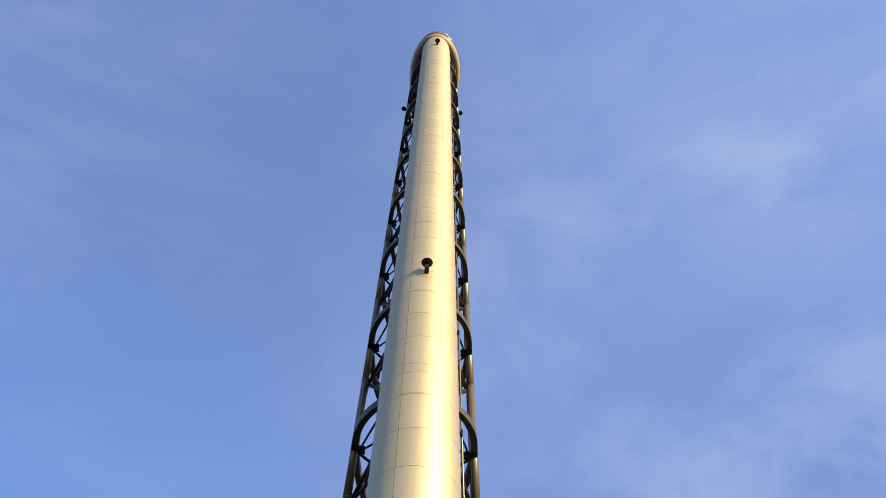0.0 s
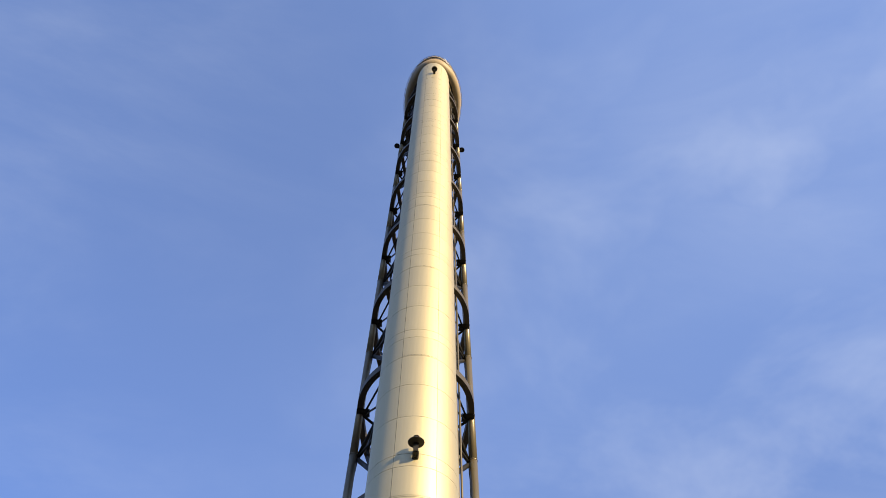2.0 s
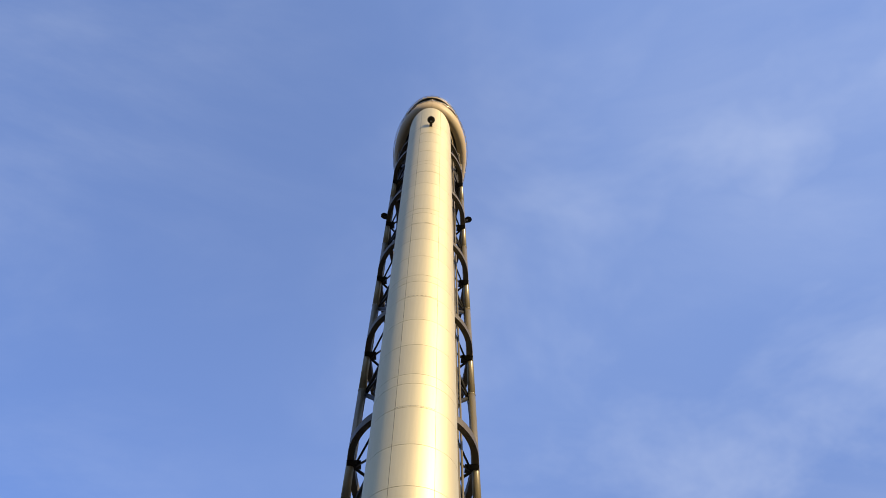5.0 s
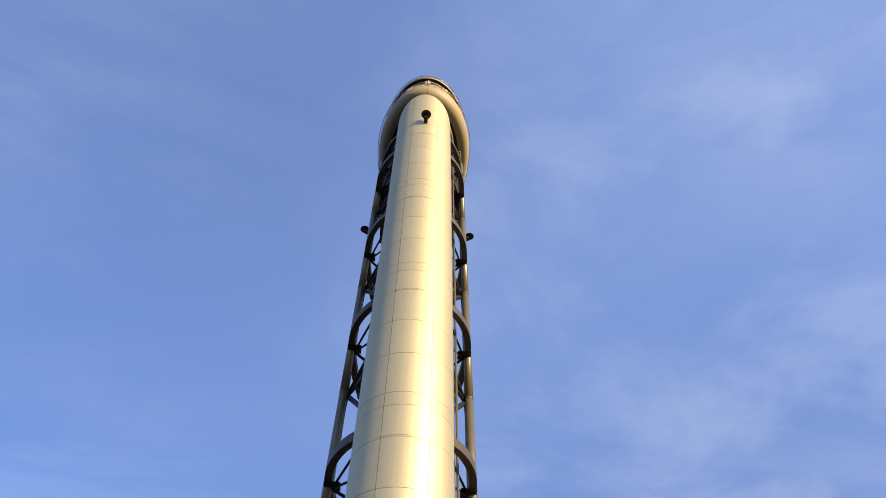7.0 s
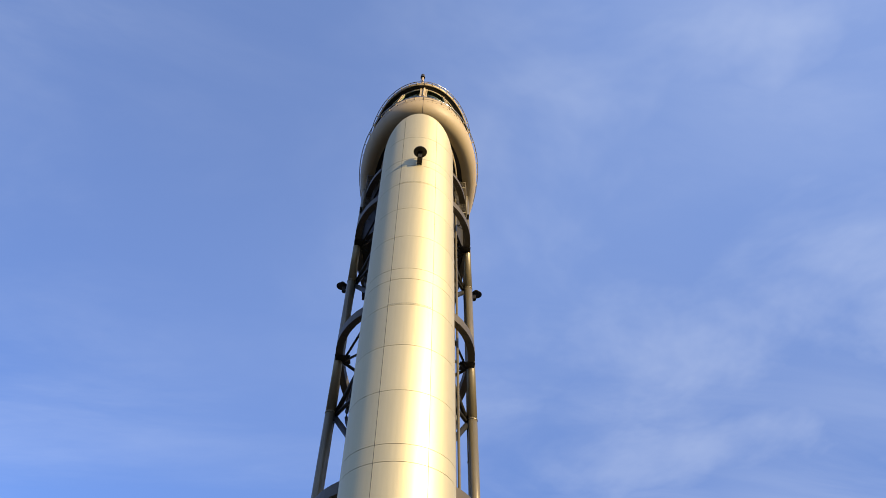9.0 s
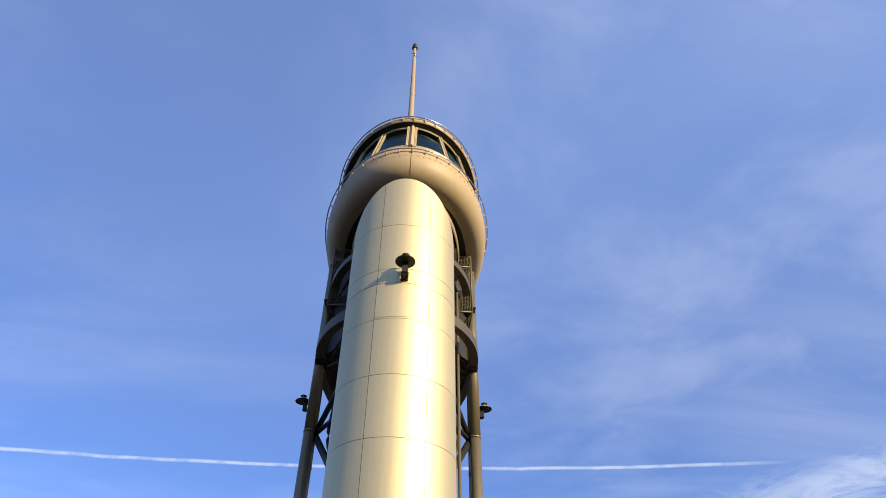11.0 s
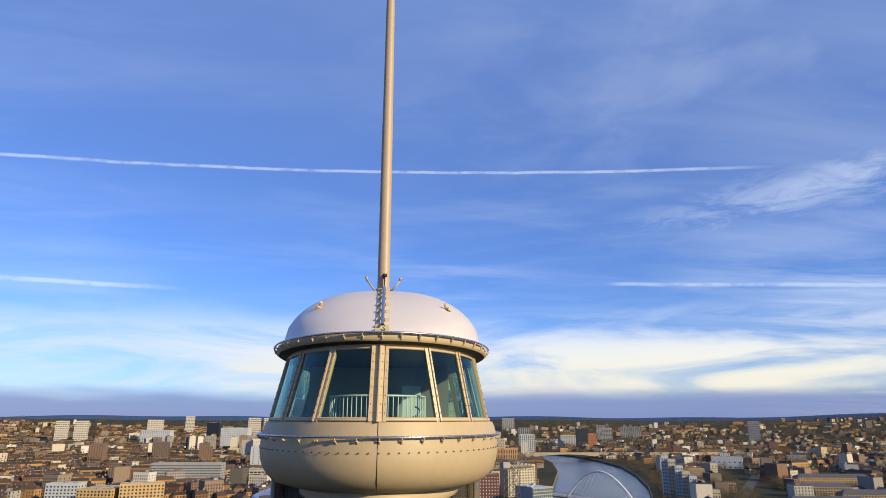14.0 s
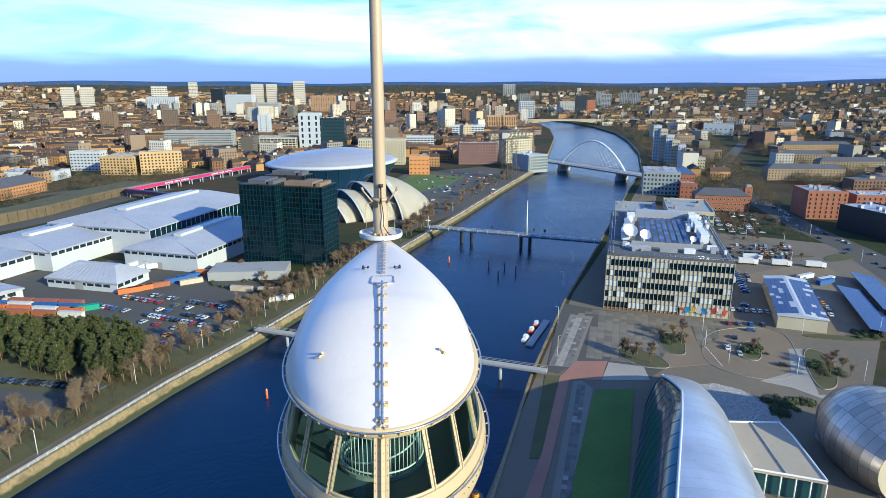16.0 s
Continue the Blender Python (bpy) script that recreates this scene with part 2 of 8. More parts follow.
def box(bm, x0, y0, z0, x1, y1, z1, mi=0, m=None):
    vs = [bm.verts.new((x, y, z)) for z in (z0, z1) for x, y in ((x0, y0), (x1, y0), (x1, y1), (x0, y1))]
    if m is not None:
        for v in vs:
            v.co = m @ v.co
    for f in ((3, 2, 1, 0), (4, 5, 6, 7), (0, 1, 5, 4), (1, 2, 6, 5), (2, 3, 7, 6), (3, 0, 4, 7)):
        bm.faces.new([vs[i] for i in f]).material_index = mi
    return vs


def rod(bm, a, b, r, seg=8, r2=None, caps=True, mi=0):
    a, b = Vector(a), Vector(b)
    d = (b - a).normalized()
    u = d.orthogonal().normalized()
    w = d.cross(u)
    rings = []
    for p, rr in ((a, r), (b, r if r2 is None else r2)):
        rings.append([bm.verts.new(p + (u * math.cos(t) + w * math.sin(t)) * rr) for t in [2 * math.pi * i / seg for i in range(seg)]])
    for i in range(seg):
        f = bm.faces.new((rings[0][i], rings[0][(i + 1) % seg], rings[1][(i + 1) % seg], rings[1][i]))
        f.smooth, f.material_index = True, mi
    if caps:
        bm.faces.new(rings[0][::-1]).material_index = mi
        bm.faces.new(rings[1]).material_index = mi


def loft(bm, loops, closed=True, smooth=True, mi=0, cap0=False, cap1=False):
    """Skin a list of point loops."""
    rings = [[bm.verts.new(p) for p in lp] for lp in loops]
    n = len(rings[0])
    for a, b in zip(rings, rings[1:]):
        for i in range(n if closed else n - 1):
            f = bm.faces.new((a[i], a[(i + 1) % n], b[(i + 1) % n], b[i]))
            f.smooth, f.material_index = smooth, mi
    if cap0:
        bm.faces.new(rings[0][::-1]).material_index = mi
    if cap1:
        bm.faces.new(rings[-1]).material_index = mi
    return rings


def sweep(bm, pts, r, seg=6, closed=False, mi=0):
    """A round bar along a line of points."""
    pts = [Vector(p) for p in pts]
    n = len(pts)
    loops = []
    for i, p in enumerate(pts):
        a = pts[(i - 1) % n] if closed or i > 0 else p
        b = pts[(i + 1) % n] if closed or i < n - 1 else p
        d = (b - a).normalized()
        u = d.cross(Vector((0, 0, 1)))
        u = u.normalized() if u.length > 1e-4 else Vector((1, 0, 0))
        w = u.cross(d)
        loops.append([p + (u * math.cos(t) + w * math.sin(t)) * r for t in [2 * math.pi * k / seg for k in range(seg)]])
    if closed:
        loops.append(loops[0])
    loft(bm, loops, True, True, mi)


# ---- the tower ----
TX = -0.09                      # the tower's middle plane
COL_Y, COL_R = -0.94, 1.52      # the front column
MODULE = 6.337
HOOPS = [95.04 - MODULE * k for k in range(15)]
NOSE_C = 2.0
BACK = 0.25                     # the cabin nose stands this much behind its first outline


def plan(front, half, tail=10.0, cy=NOSE_C, power=2.1, n=72, cx=TX + 0.08):
    """The drop-shaped outline: a round nose and sides that run to the tail, from the tail round by the left to the tail."""
    pts = []
    m = n // 4
    for i in range(m, 0, -1):                       # left side, tail to shoulder
        t = (i / m) ** 0.8
        pts.append((cx - half * (1 - t ** power), cy + (tail - cy) * t))
    k = n // 2
    for i in range(k + 1):                          # round the nose
        a = math.pi * i / k
        pts.append((cx - half * math.cos(a), cy - (cy - front) * math.sin(a)))
    for i in range(1, m + 1):
        t = (i / m) ** 0.8
        pts.append((cx + half * (1 - t ** power), cy + (tail - cy) * t))
    return pts[:-1] + [(cx + 0.001, tail)]


def nose_plan(front, half, **kw):
    return plan(front + BACK, half, **kw)


def ring_at(front, half, z, **kw):
    return [(x, y, z) for x, y in nose_plan(front, half, **kw)]


def build_shaft():
    shaft = thing("tower_shaft", "tall steel-clad observation tower shaft with open braced frame", "tower", pose(0, 0, 0))
    # core behind the panels
    bm = bmesh.new()
    top = 98.80
    def col_ring(z, r, cut=0.0):
        return [(TX + r * math.sin(t), COL_Y - r * math.cos(t), max(z - cut * (1 - math.cos(t)), 96.9 if cut else z)) for t in [2 * math.pi * i / 96 for i in range(96)]]
    loft(bm, [col_ring(4.0, COL_R - 0.012), col_ring(96.85, COL_R - 0.012), col_ring(top, COL_R - 0.012, 1.75)])
    loft(bm, [col_ring(97.3, COL_R - 0.015), [(TX, COL_Y, 97.3)] * 96])
    part("column_core", bm, SEAM, shaft, "dark gap behind the cladding sheets", True)
    # cladding sheets: six round the column
    zs = []
    for k in range(15):
        z = 95.257 - MODULE * k
        zs += [z, z - 0.485, z - 1.604, z - 3.182, z - 4.734]
    zs = [96.86] + [z for z in zs if z > 4.2] + [4.05]
    seams = [-25.5, 28.0, 89.0, 150.0, 211.5, 273.0, 334.5]
    gap = 0.006
    def sheet(z1, z0, a0, a1, cut=0.0):
        bm = bmesh.new()
        da = gap / COL_R
        ts = [radians(a0) + da + (radians(a1 - a0) - 2 * da) * i / 14 for i in range(15)]
        def line(z, r, c):
            return [(TX + r * math.sin(t), COL_Y - r * math.cos(t), max(z - c * (1 - math.cos(t)), z0 + 2 * gap) if c else z) for t in ts]
        lo, hi = (z0 + gap, COL_R, 0), (z1 - gap, COL_R, cut)
        loft(bm, [line(*lo), line(*hi)], closed=False)
        loft(bm, [line(z0 + gap, COL_R - 0.011, 0), line(*lo)], closed=False, smooth=False)
        loft(bm, [line(*hi), line(z1 - gap, COL_R - 0.011, cut)], closed=False, smooth=False)
        return bm
    cladding = part("cladding", sheet(top, 96.86, seams[0], seams[1], 1.75), STEEL, shaft, "satin stainless steel sheets with dark seams")
    for a, b in zip(seams[1:], seams[2:]):
        part("panel", sheet(top, 96.86, a, b, 1.75), STEEL, cladding)
    shared = {}
    for z1, z0 in zip(zs, zs[1:]):
        for a, b in zip(seams, seams[1:]):
            if a in (89.0, 150.0, 211.5) and z0 < 60:
                continue
            key = (round(z1 - z0, 2), a)
            if key not in shared:
                shared[key] = mesh_of("panel", sheet(z1 - z0, 0, a, b), STEEL, False)
            ob = new("panel", shared[key])
            ob.location = (0, 0, z0)
            ob.parent = cladding
    # rivet rows just above some joints
    bm = bmesh.new()
    for k in range(15):
        z = 95.257 - MODULE * k + 0.05 - 1.604
        for i in range(26):
            t = radians(-26 + 53.8 * i / 26)
            c = Vector((math.sin(t), -math.cos(t), 0))
            p = Vector((TX, COL_Y, z)) + c * COL_R
            rod(bm, p, p + c * 0.008, 0.012, 5)
    part("rivets", bm, FRAME_STEEL, shaft)["kind"] = "stuff"
    # outer hoops
    for z in HOOPS + [97.35]:
        hw = 2.36 if z > 96 else 2.53
        outer = plan(-1.15, hw, tail=9.6, cy=1.8, n=64, cx=TX)
        inner = plan(-0.95, hw - 0.26, tail=9.1, cy=1.8, n=64, cx=TX)
        bm = bmesh.new()
        h = 0.11 if z > 96 else 0.17
        loft(bm, [[(x, y, z + h) for x, y in outer], [(x, y, z - h) for x, y in outer],
                  [(x, y, z - h) for x, y in inner], [(x, y, z + h) for x, y in inner], [(x, y, z + h) for x, y in outer]], smooth=False)
        # bolted splice lugs along the lower flange
        for i in range(20, 46, 2):
            (x0, y0), (x1, y1) = outer[i % 64], inner[i % 64]
            mx, my = (x0 + x1) / 2, (y0 + y1) / 2
            rod(bm, (mx, my, z - h), (mx, my, z - h - 0.03), 0.035, 6)
        hoop = part("hoop", bm, HOOP_STEEL, shaft)
        for s in (-1, 1):
            bm = bmesh.new()
            box(bm, TX + s * 2.0, 1.72, z - 0.2, TX + s * 2.55, 2.2, z - 0.16)
            rod(bm, (TX + s * 2.2, 1.9, z - 0.18), (TX + s * 1.35, -0.15, z - 0.05), 0.045)
            rod(bm, (TX + s * 2.2, 2.05, z - 0.18), (TX + s * 1.0, 0.55, z - 0.55), 0.045)
            rod(bm, (TX + s * 2.3, 2.1, z - 0.18), (TX + s * 0.5, 4.2, z - 0.05), 0.06)
            part("gusset", bm, FRAME_STEEL, hoop, "dark bolted gusset plate with thin tie rods")
    # long tubes up both sides
    for s in (-1, 1):
        for x, y, r in ((2.44, 2.15, 0.165), (2.72, 4.9, 0.15), (0.95, 8.0, 0.15)):
            bm = bmesh.new()
            z = 4.0
            while z < 98:
                z1 = min(z + MODULE, 98.96)
                rod(bm, (TX + s * x, y, z), (TX + s * x, y, z1 - 0.01), r, 16)
                rod(bm, (TX + s * x, y, z1 - 0.05), (TX + s * x, y, z1), r + 0.012, 16)
                z = z1
            part("side_tube", bm, SIDE_TUBE, shaft)
    # diagonal bracing
    for k, z in enumerate(HOOPS):
        for s in (-1, 1):
            node = Vector((TX + s * 2.30, 2.35, z - 2.35))
            ends = [((1.1, 0.55, z - 0.35), 0.085), ((1.15, 0.4, z - 4.8), 0.10), ((1.2, 0.45, z - 2.3), 0.07), ((2.68, 4.8, z - 2.35), 0.06)]
            for (x, y, zz), r in ends:
                bm = bmesh.new()
                rod(bm, node, (TX + s * x, y, zz), r, 10)
                part("brace", bm, FRAME_STEEL, shaft)
            # curved pipe beside the column
            bm = bmesh.new()
            sweep(bm, [(TX + s * (1.50 + 0.35 * math.sin(math.pi * i / 10)), 0.8 + 1.0 * math.sin(math.pi * i / 10), z - 1.2 - 2.6 * i / 10) for i in range(11)], 0.06, 8)
            part("pipe", bm, FRAME_STEEL, shaft)
    # lift shaft and cable risers seen between the frame members
    bm = bmesh.new()
    rod(bm, (TX, 5.2, 4), (TX, 5.2, 97.5), 1.0, 20)
    part("lift_core", bm, FRAME_STEEL, shaft, "dark lift core behind the column", True)
    for s in (1,):
        bm = bmesh.new()
        for x, y in ((1.66, 0.6), (1.80, 0.75)):
            rod(bm, (TX + s * x, y, 4), (TX + s * x, y, 97), 0.045, 8)
        part("cable_riser", bm, SIDE_TUBE, shaft)
    # mesh cages under the cabin
    for s in (-1, 1):
        bm = bmesh.new()
        x0, x1, y = TX + s * 1.60, TX + s * 2.34, 1.15
        lo, hi = 96.55, 98.9
        for a, b in (((x0, lo), (x1, lo)), ((x0, hi), (x1, hi)), ((x0, lo), (x0, hi)), ((x1, lo), (x1, hi)), ((x0, 98.45), (x1, 98.45))):
            rod(bm, (a[0], y, a[1]), (b[0], y, b[1]), 0.03, 6)
        for i in range(1, 14):
            x = x0 + (x1 - x0) * i / 14
            rod(bm, (x, y, lo), (x, y, hi), 0.006, 4, caps=False)
        for i in range(1, 40):
            z = lo + (hi - lo) * i / 40
            rod(bm, (x0, y, z), (x1, y, z), 0.006, 4, caps=False)
        for b in ((x1, 3.6), (x0, 3.6)):
            rod(bm, (x1, y, lo), (b[0], b[1], lo), 0.03, 6)
            rod(bm, (x1, y, hi), (b[0], b[1], hi), 0.03, 6)
        part("mesh_cage", bm, MESH_STEEL, shaft, "wire mesh maintenance cage")
    # machinery housing behind the cages
    bm = bmesh.new()
    loft(bm, [[(TX + x, y, z) for x, y in ((-2.28, 2.1), (-1.25, 1.0), (1.25, 1.0), (2.28, 2.1), (2.28, 6.0), (-2.28, 6.0))] for z in (95.3, 98.95)], smooth=False, cap0=True)
    housing = part("machine_housing", bm, DARK_METAL, shaft, "black machinery housing under the cabin")
    for s in (-1, 1):
        for z in (96.4, 97.3, 98.2):
            bm = bmesh.new()
            box(bm, TX + s * 2.26, 2.6, z - 0.05, TX + s * 2.34, 5.6, z + 0.05)
            part("stiffener", bm, DARK_METAL, housing)
        bm = bmesh.new()
        box(bm, TX + s * 1.5 - 0.2, 0.95, 97.5, TX + s * 1.5 + 0.2, 1.4, 98.5)
        part("drive_box", bm, DARK_METAL, housing)
    return shaft


def build_cabin():
    cabin = thing("observation_cabin", "cream drop-shaped observation cabin with sloping windows and silver roof", "cabin", pose(0, 0, 0))
    # lower hull: collar, belly, sill
    prof = [(-2.04, 2.16, 98.965), (-2.20, 2.36, 98.98), (-2.38, 2.53, 99.03), (-2.58, 2.68, 99.14), (-2.72, 2.79, 99.30), (-2.80, 2.85, 99.48), (-2.82, 2.87, 99.66),
            (-2.81, 2.87, 99.84), (-2.79, 2.85, 100.02), (-2.76, 2.81, 100.18), (-2.73, 2.76, 100.29)]
    bm = bmesh.new()
    loft(bm, [ring_at(f, h, z, n=96) for f, h, z in prof])
    hull = part("hull", bm, HULL_PAINT, cabin, "cream painted rounded hull", False)
    bm = bmesh.new()
    loft(bm, [ring_at(-2.73, 2.76, 100.285, n=96), ring_at(-2.60, 2.60, 100.32, n=96)])
    part("sill", bm, HULL_PAINT, hull)
    # hull underside: the shade there is given as its colour
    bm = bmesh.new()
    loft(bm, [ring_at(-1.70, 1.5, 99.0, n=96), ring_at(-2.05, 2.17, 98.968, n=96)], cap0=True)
    part("soffit", bm, UNDERSIDE_SHADE, hull, "hull underside in a near-black shade colour")
    # hull joint down the nose and bolt rows
    bm = bmesh.new()
    sweep(bm, [(TX + 0.05, f + BACK - 0.003, z) for f, h, z in prof[2:]], 0.006, 6)
    for i, (x, y) in enumerate(nose_plan(-2.83, 2.88, n=192)[48:145]):
        if i % 2 == 0:
            d = Vector((x - TX, y - 1.0, 0)).normalized()
            rod(bm, (x, y, 99.74), Vector((x, y, 99.74)) + d * 0.015, 0.014, 5)
    part("hull_bolts", bm, FRAME_STEEL, hull, "row of small dark bolts and a vertical joint")
    # belly ring under the hull, with glazing round the column head
    bm = bmesh.new()
    loft(bm, [ring_at(-2.16, 1.86, 98.72, n=96), ring_at(-2.21, 1.91, 98.74, n=96), ring_at(-2.22, 1.92, 98.82, n=96), ring_at(-2.22, 1.92, 99.0, n=96), ring_at(-1.80, 1.5, 99.03, n=96)])
    part("collar", bm, HULL_PAINT, cabin)
    bm = bmesh.new()
    loft(bm, [ring_at(-2.09, 1.78, 97.31, n=96), ring_at(-2.10, 1.79, 98.76, n=96)])
    for i in (24, 30, 36, 42, 54, 60, 66, 72):
        x, y = nose_plan(-2.12, 1.81, n=96)[i]
        rod(bm, (x, y, 97.31), (x, y, 98.76), 0.025, 6)
    part("lower_glazing", bm, plain("lower_glass", (0.06, 0.06, 0.055), 0.12, 0.0, 0.1), cabin, "dark curved glazing below the cabin")
    # floor and inner room
    bm = bmesh.new()
    loft(bm, [ring_at(-2.60, 2.5, 99.62, n=96), ring_at(-2.60, 2.5, 99.66, n=96)], cap0=True, cap1=True)
    part("floor_plate", bm, INNER_FLOOR, cabin)
    # windows: sloping panes between posts
    top = dict(front=-2.33, half=2.34, z=101.74)
    low = dict(front=-2.70, half=2.68, z=100.31)
    N = 192
    pt, pl = nose_plan(top["front"], top["half"], n=N), nose_plan(low["front"], low["half"], n=N)
    mid = N // 2
    # post stations round the plan: foot and head of each post
    feet = [-84, -73, -62, -51, -36.5, -25.3, -14.7, -0.6, 13.4, 23.2, 33.5, 51, 62, 73, 84]
    heads = [-84, -73, -62, -51, -37.0, -24.2, -12.8, -0.3, 12.2, 23.0, 35.0, 51, 62, 73, 84]
    def along(ps, s, z):
        i = int(math.floor(s))
        p = Vector(ps[mid + i]).lerp(Vector(ps[mid + i + 1]), s - i)
        return Vector((p.x, p.y, z))
    window_band = part("window_band", bm_ring(ring_at(-2.36, 2.37, 101.80, n=96), ring_at(-2.30, 2.31, 101.72, n=96)), CABIN_PAINT, cabin)
    for (f0, f1), (h0, h1) in zip(zip(feet, feet[1:]), zip(heads, heads[1:])):
        bm = bmesh.new()
        k = max(4, int(f1 - f0))
        loft(bm, [[along(pl, f0 + (f1 - f0) * i / k, low["z"]) for i in range(k + 1)], [along(pt, h0 + (h1 - h0) * i / k, top["z"]) for i in range(k + 1)]], closed=False)
        pane = part("pane", bm, GLASS, window_band)
        pane.visible_shadow = False
        # dark gasket and slim frame strip at the foot of the pane
        bm = bmesh.new()
        sweep(bm, [along(pl, f0 + (f1 - f0) * i / k, low["z"] + 0.045) for i in range(k + 1)], 0.028, 4)
        part("glazing_strip", bm, CABIN_PAINT, pane)
    for f, h in zip(feet, heads):
        bm = bmesh.new()
        a, b = along(pl, f, low["z"] - 0.01), along(pt, h, top["z"] + 0.01)
        out = Vector((a.x - TX, a.y - 1.0, 0)).normalized()
        side = out.cross((b - a).normalized()).normalized()
        nose = abs(f) < 1
        w = 0.17 if nose else 0.062
        d = 0.02
        loft(bm, [[p + side * w - out * 0.05, p + side * w + out * d, p - side * w + out * d, p - side * w - out * 0.05] for p in (a, b)], smooth=False, cap0=True, cap1=True)
        strips = ((-w + 0.035, 0.035), (w - 0.035, 0.035)) if nose else ((-w + 0.016, 0.016), (w - 0.016, 0.016))
        for c, e in strips:
            loft(bm, [[p + side * (c - e) + out * d, p + side * (c - e) + out * (d + 0.03), p + side * (c + e) + out * (d + 0.03), p + side * (c + e) + out * d] for p in (a, b)], smooth=False, cap0=True, cap1=True)
        if nose:
            # keel-shaped middle cover
            loft(bm, [[p + side * 0.098 + out * d, p + side * 0.012 + out * (d + 0.10), p - side * 0.012 + out * (d + 0.10), p - side * 0.098 + out * d] for p in (a, b)], smooth=False, cap0=True, cap1=True)
        post = part("post", bm, CABIN_PAINT, window_band, "cream riveted window post")
        bm = bmesh.new()
        for k in range(1, 9):
            p = a.lerp(b, k / 9)
            for c in ((-0.135, -0.05, 0.05, 0.135) if nose else (-0.046, 0.046)):
                q = p + side * c + out * (d + (0.058 if abs(c) < 0.06 and nose else 0.03))
                rod(bm, q, q + out * 0.008, 0.011, 5)
        part("rivet", bm, FRAME_STEEL, post)["kind"] = "stuff"
    # sill and head beads
    for ps, z in ((pl, low["z"] + 0.02), (pt, top["z"] - 0.02)):
        bm = bmesh.new()
        sweep(bm, [(x, y, z) for x, y in ps[::2]], 0.03, 6)
        part("bead", bm, CABIN_PAINT, window_band)
    # roof: nose rises from the rim, ridge runs back to the mast
    bm = bmesh.new()
    rim = nose_plan(-2.49, 2.515, n=144)
    cx = TX + 0.08
    def ridge(y):
        if y < NOSE_C:
            c = min((NOSE_C - y) / (NOSE_C + 2.49 - BACK), 1)
            return 102.02 + 1.63 * (1 - c ** 1.45)
        return 103.65 + 0.10 * math.sin(min((y - NOSE_C) / 2, 1) * math.pi / 2) - 0.28 * (max(y - 3.5, 0) / 6.5) ** 1.5
    loops = []
    K = 22
    for j in range(K + 1):
        u = j / K
        loop = []
        for x, y in rim:
            s = 1 - u
            w = max(0.0, (NOSE_C - y) / (NOSE_C + 2.49 - BACK)) ** 1.5
            yy = NOSE_C + (y - NOSE_C) * s if y < NOSE_C else y
            side = math.sqrt(max(0, 1 - s ** 2.5))
            g = (1 - w) * side + w * (1 - s ** 1.45)
            top_z = ridge(max(y, NOSE_C))
            loop.append((cx + (x - cx) * s, yy, 102.02 + (top_z - 102.02) * g))
        loops.append(loop)
    loft(bm, loops)
    bmesh.ops.remove_doubles(bm, verts=bm.verts, dist=0.0008)
    roof = part("roof", bm, ROOF_PAINT, cabin, "smooth silver painted roof shell", True)
    # eaves
    bm = bmesh.new()
    loft(bm, [ring_at(-2.48, 2.50, 102.03, n=96), ring_at(-2.55, 2.62, 102.01, n=96), ring_at(-2.56, 2.63, 101.98, n=96), ring_at(-2.56, 2.63, 101.86, n=96), ring_at(-2.52, 2.59, 101.83, n=96)])
    eave = part("eave_band", bm, CABIN_PAINT, cabin)
    # underside of the eave, its shade likewise put into the colour
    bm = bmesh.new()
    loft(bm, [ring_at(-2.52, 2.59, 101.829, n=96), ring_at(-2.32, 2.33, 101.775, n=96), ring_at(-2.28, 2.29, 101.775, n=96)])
    part("eave_soffit", bm, UNDERSIDE_SHADE, eave, "eave underside in a near-black shade colour")
    bm = bmesh.new()
    loft(bm, [ring_at(-2.30, 2.31, 101.74, n=96), ring_at(-2.2, 2.2, 101.74, n=96)], cap1=True)
    part("ceiling_lining", bm, plain("ceiling_black", (0.010, 0.016, 0.016), 0.6), cabin)
    # the two hand rails on brackets
    for name, f, h, z, fi, hi_, n in (("upper_rail", -2.62, 2.70, 101.99, -2.55, 2.62, 44), ("lower_rail", -2.88, 2.95, 100.02, -2.79, 2.84, 44)):
        bm = bmesh.new()
        sweep(bm, ring_at(f, h, z, n=128), 0.022, 8, closed=True)
        rail = part(name, bm, RAIL_STEEL, cabin, "slim tubular steel rail on brackets")
        po, pi = nose_plan(f, h, n=n * 4), nose_plan(fi, hi_, n=n * 4)
        for i in range(0, n * 4, 4):
            a, b = Vector((*po[i], z)), Vector((*pi[i], z - 0.10))
            bm = bmesh.new()
            rod(bm, a, (a.x, a.y, z - 0.06), 0.014, 6)
            rod(bm, (a.x, a.y, z - 0.06), b, 0.02, 6)
            rod(bm, b - Vector((0, 0, 0.03)), b + Vector((0, 0, 0.05)), 0.03, 6)
            part("bracket", bm, CABIN_PAINT, rail)
    # ridge rail with its feet, hatch frame, lifting eyes
    bm = bmesh.new()
    on_ridge = ridge
    ys = [-2.46 + BACK + 0.12 * i for i in range(42)]
    sweep(bm, [(cx, y, on_ridge(y) + 0.11) for y in ys], 0.035, 8)
    rr = part("ridge_rail", bm, RAIL_STEEL, cabin, "steel fall-arrest rail along the ridge")
    for y in [-2.22, -2.05, -1.7, -1.2, -0.7, -0.1, 0.5, 1.2, 1.9, 2.5]:
        bm = bmesh.new()
        z = on_ridge(y)
        for s in (-1, 1):
            box(bm, cx + s * 0.05, y - 0.06, z - 0.03, cx + s * 0.14, y + 0.06, z + 0.05)
            rod(bm, (cx + s * 0.09, y, z), (cx, y, z + 0.10), 0.025, 6)
        part("rail_foot", bm, CABIN_PAINT, rr)
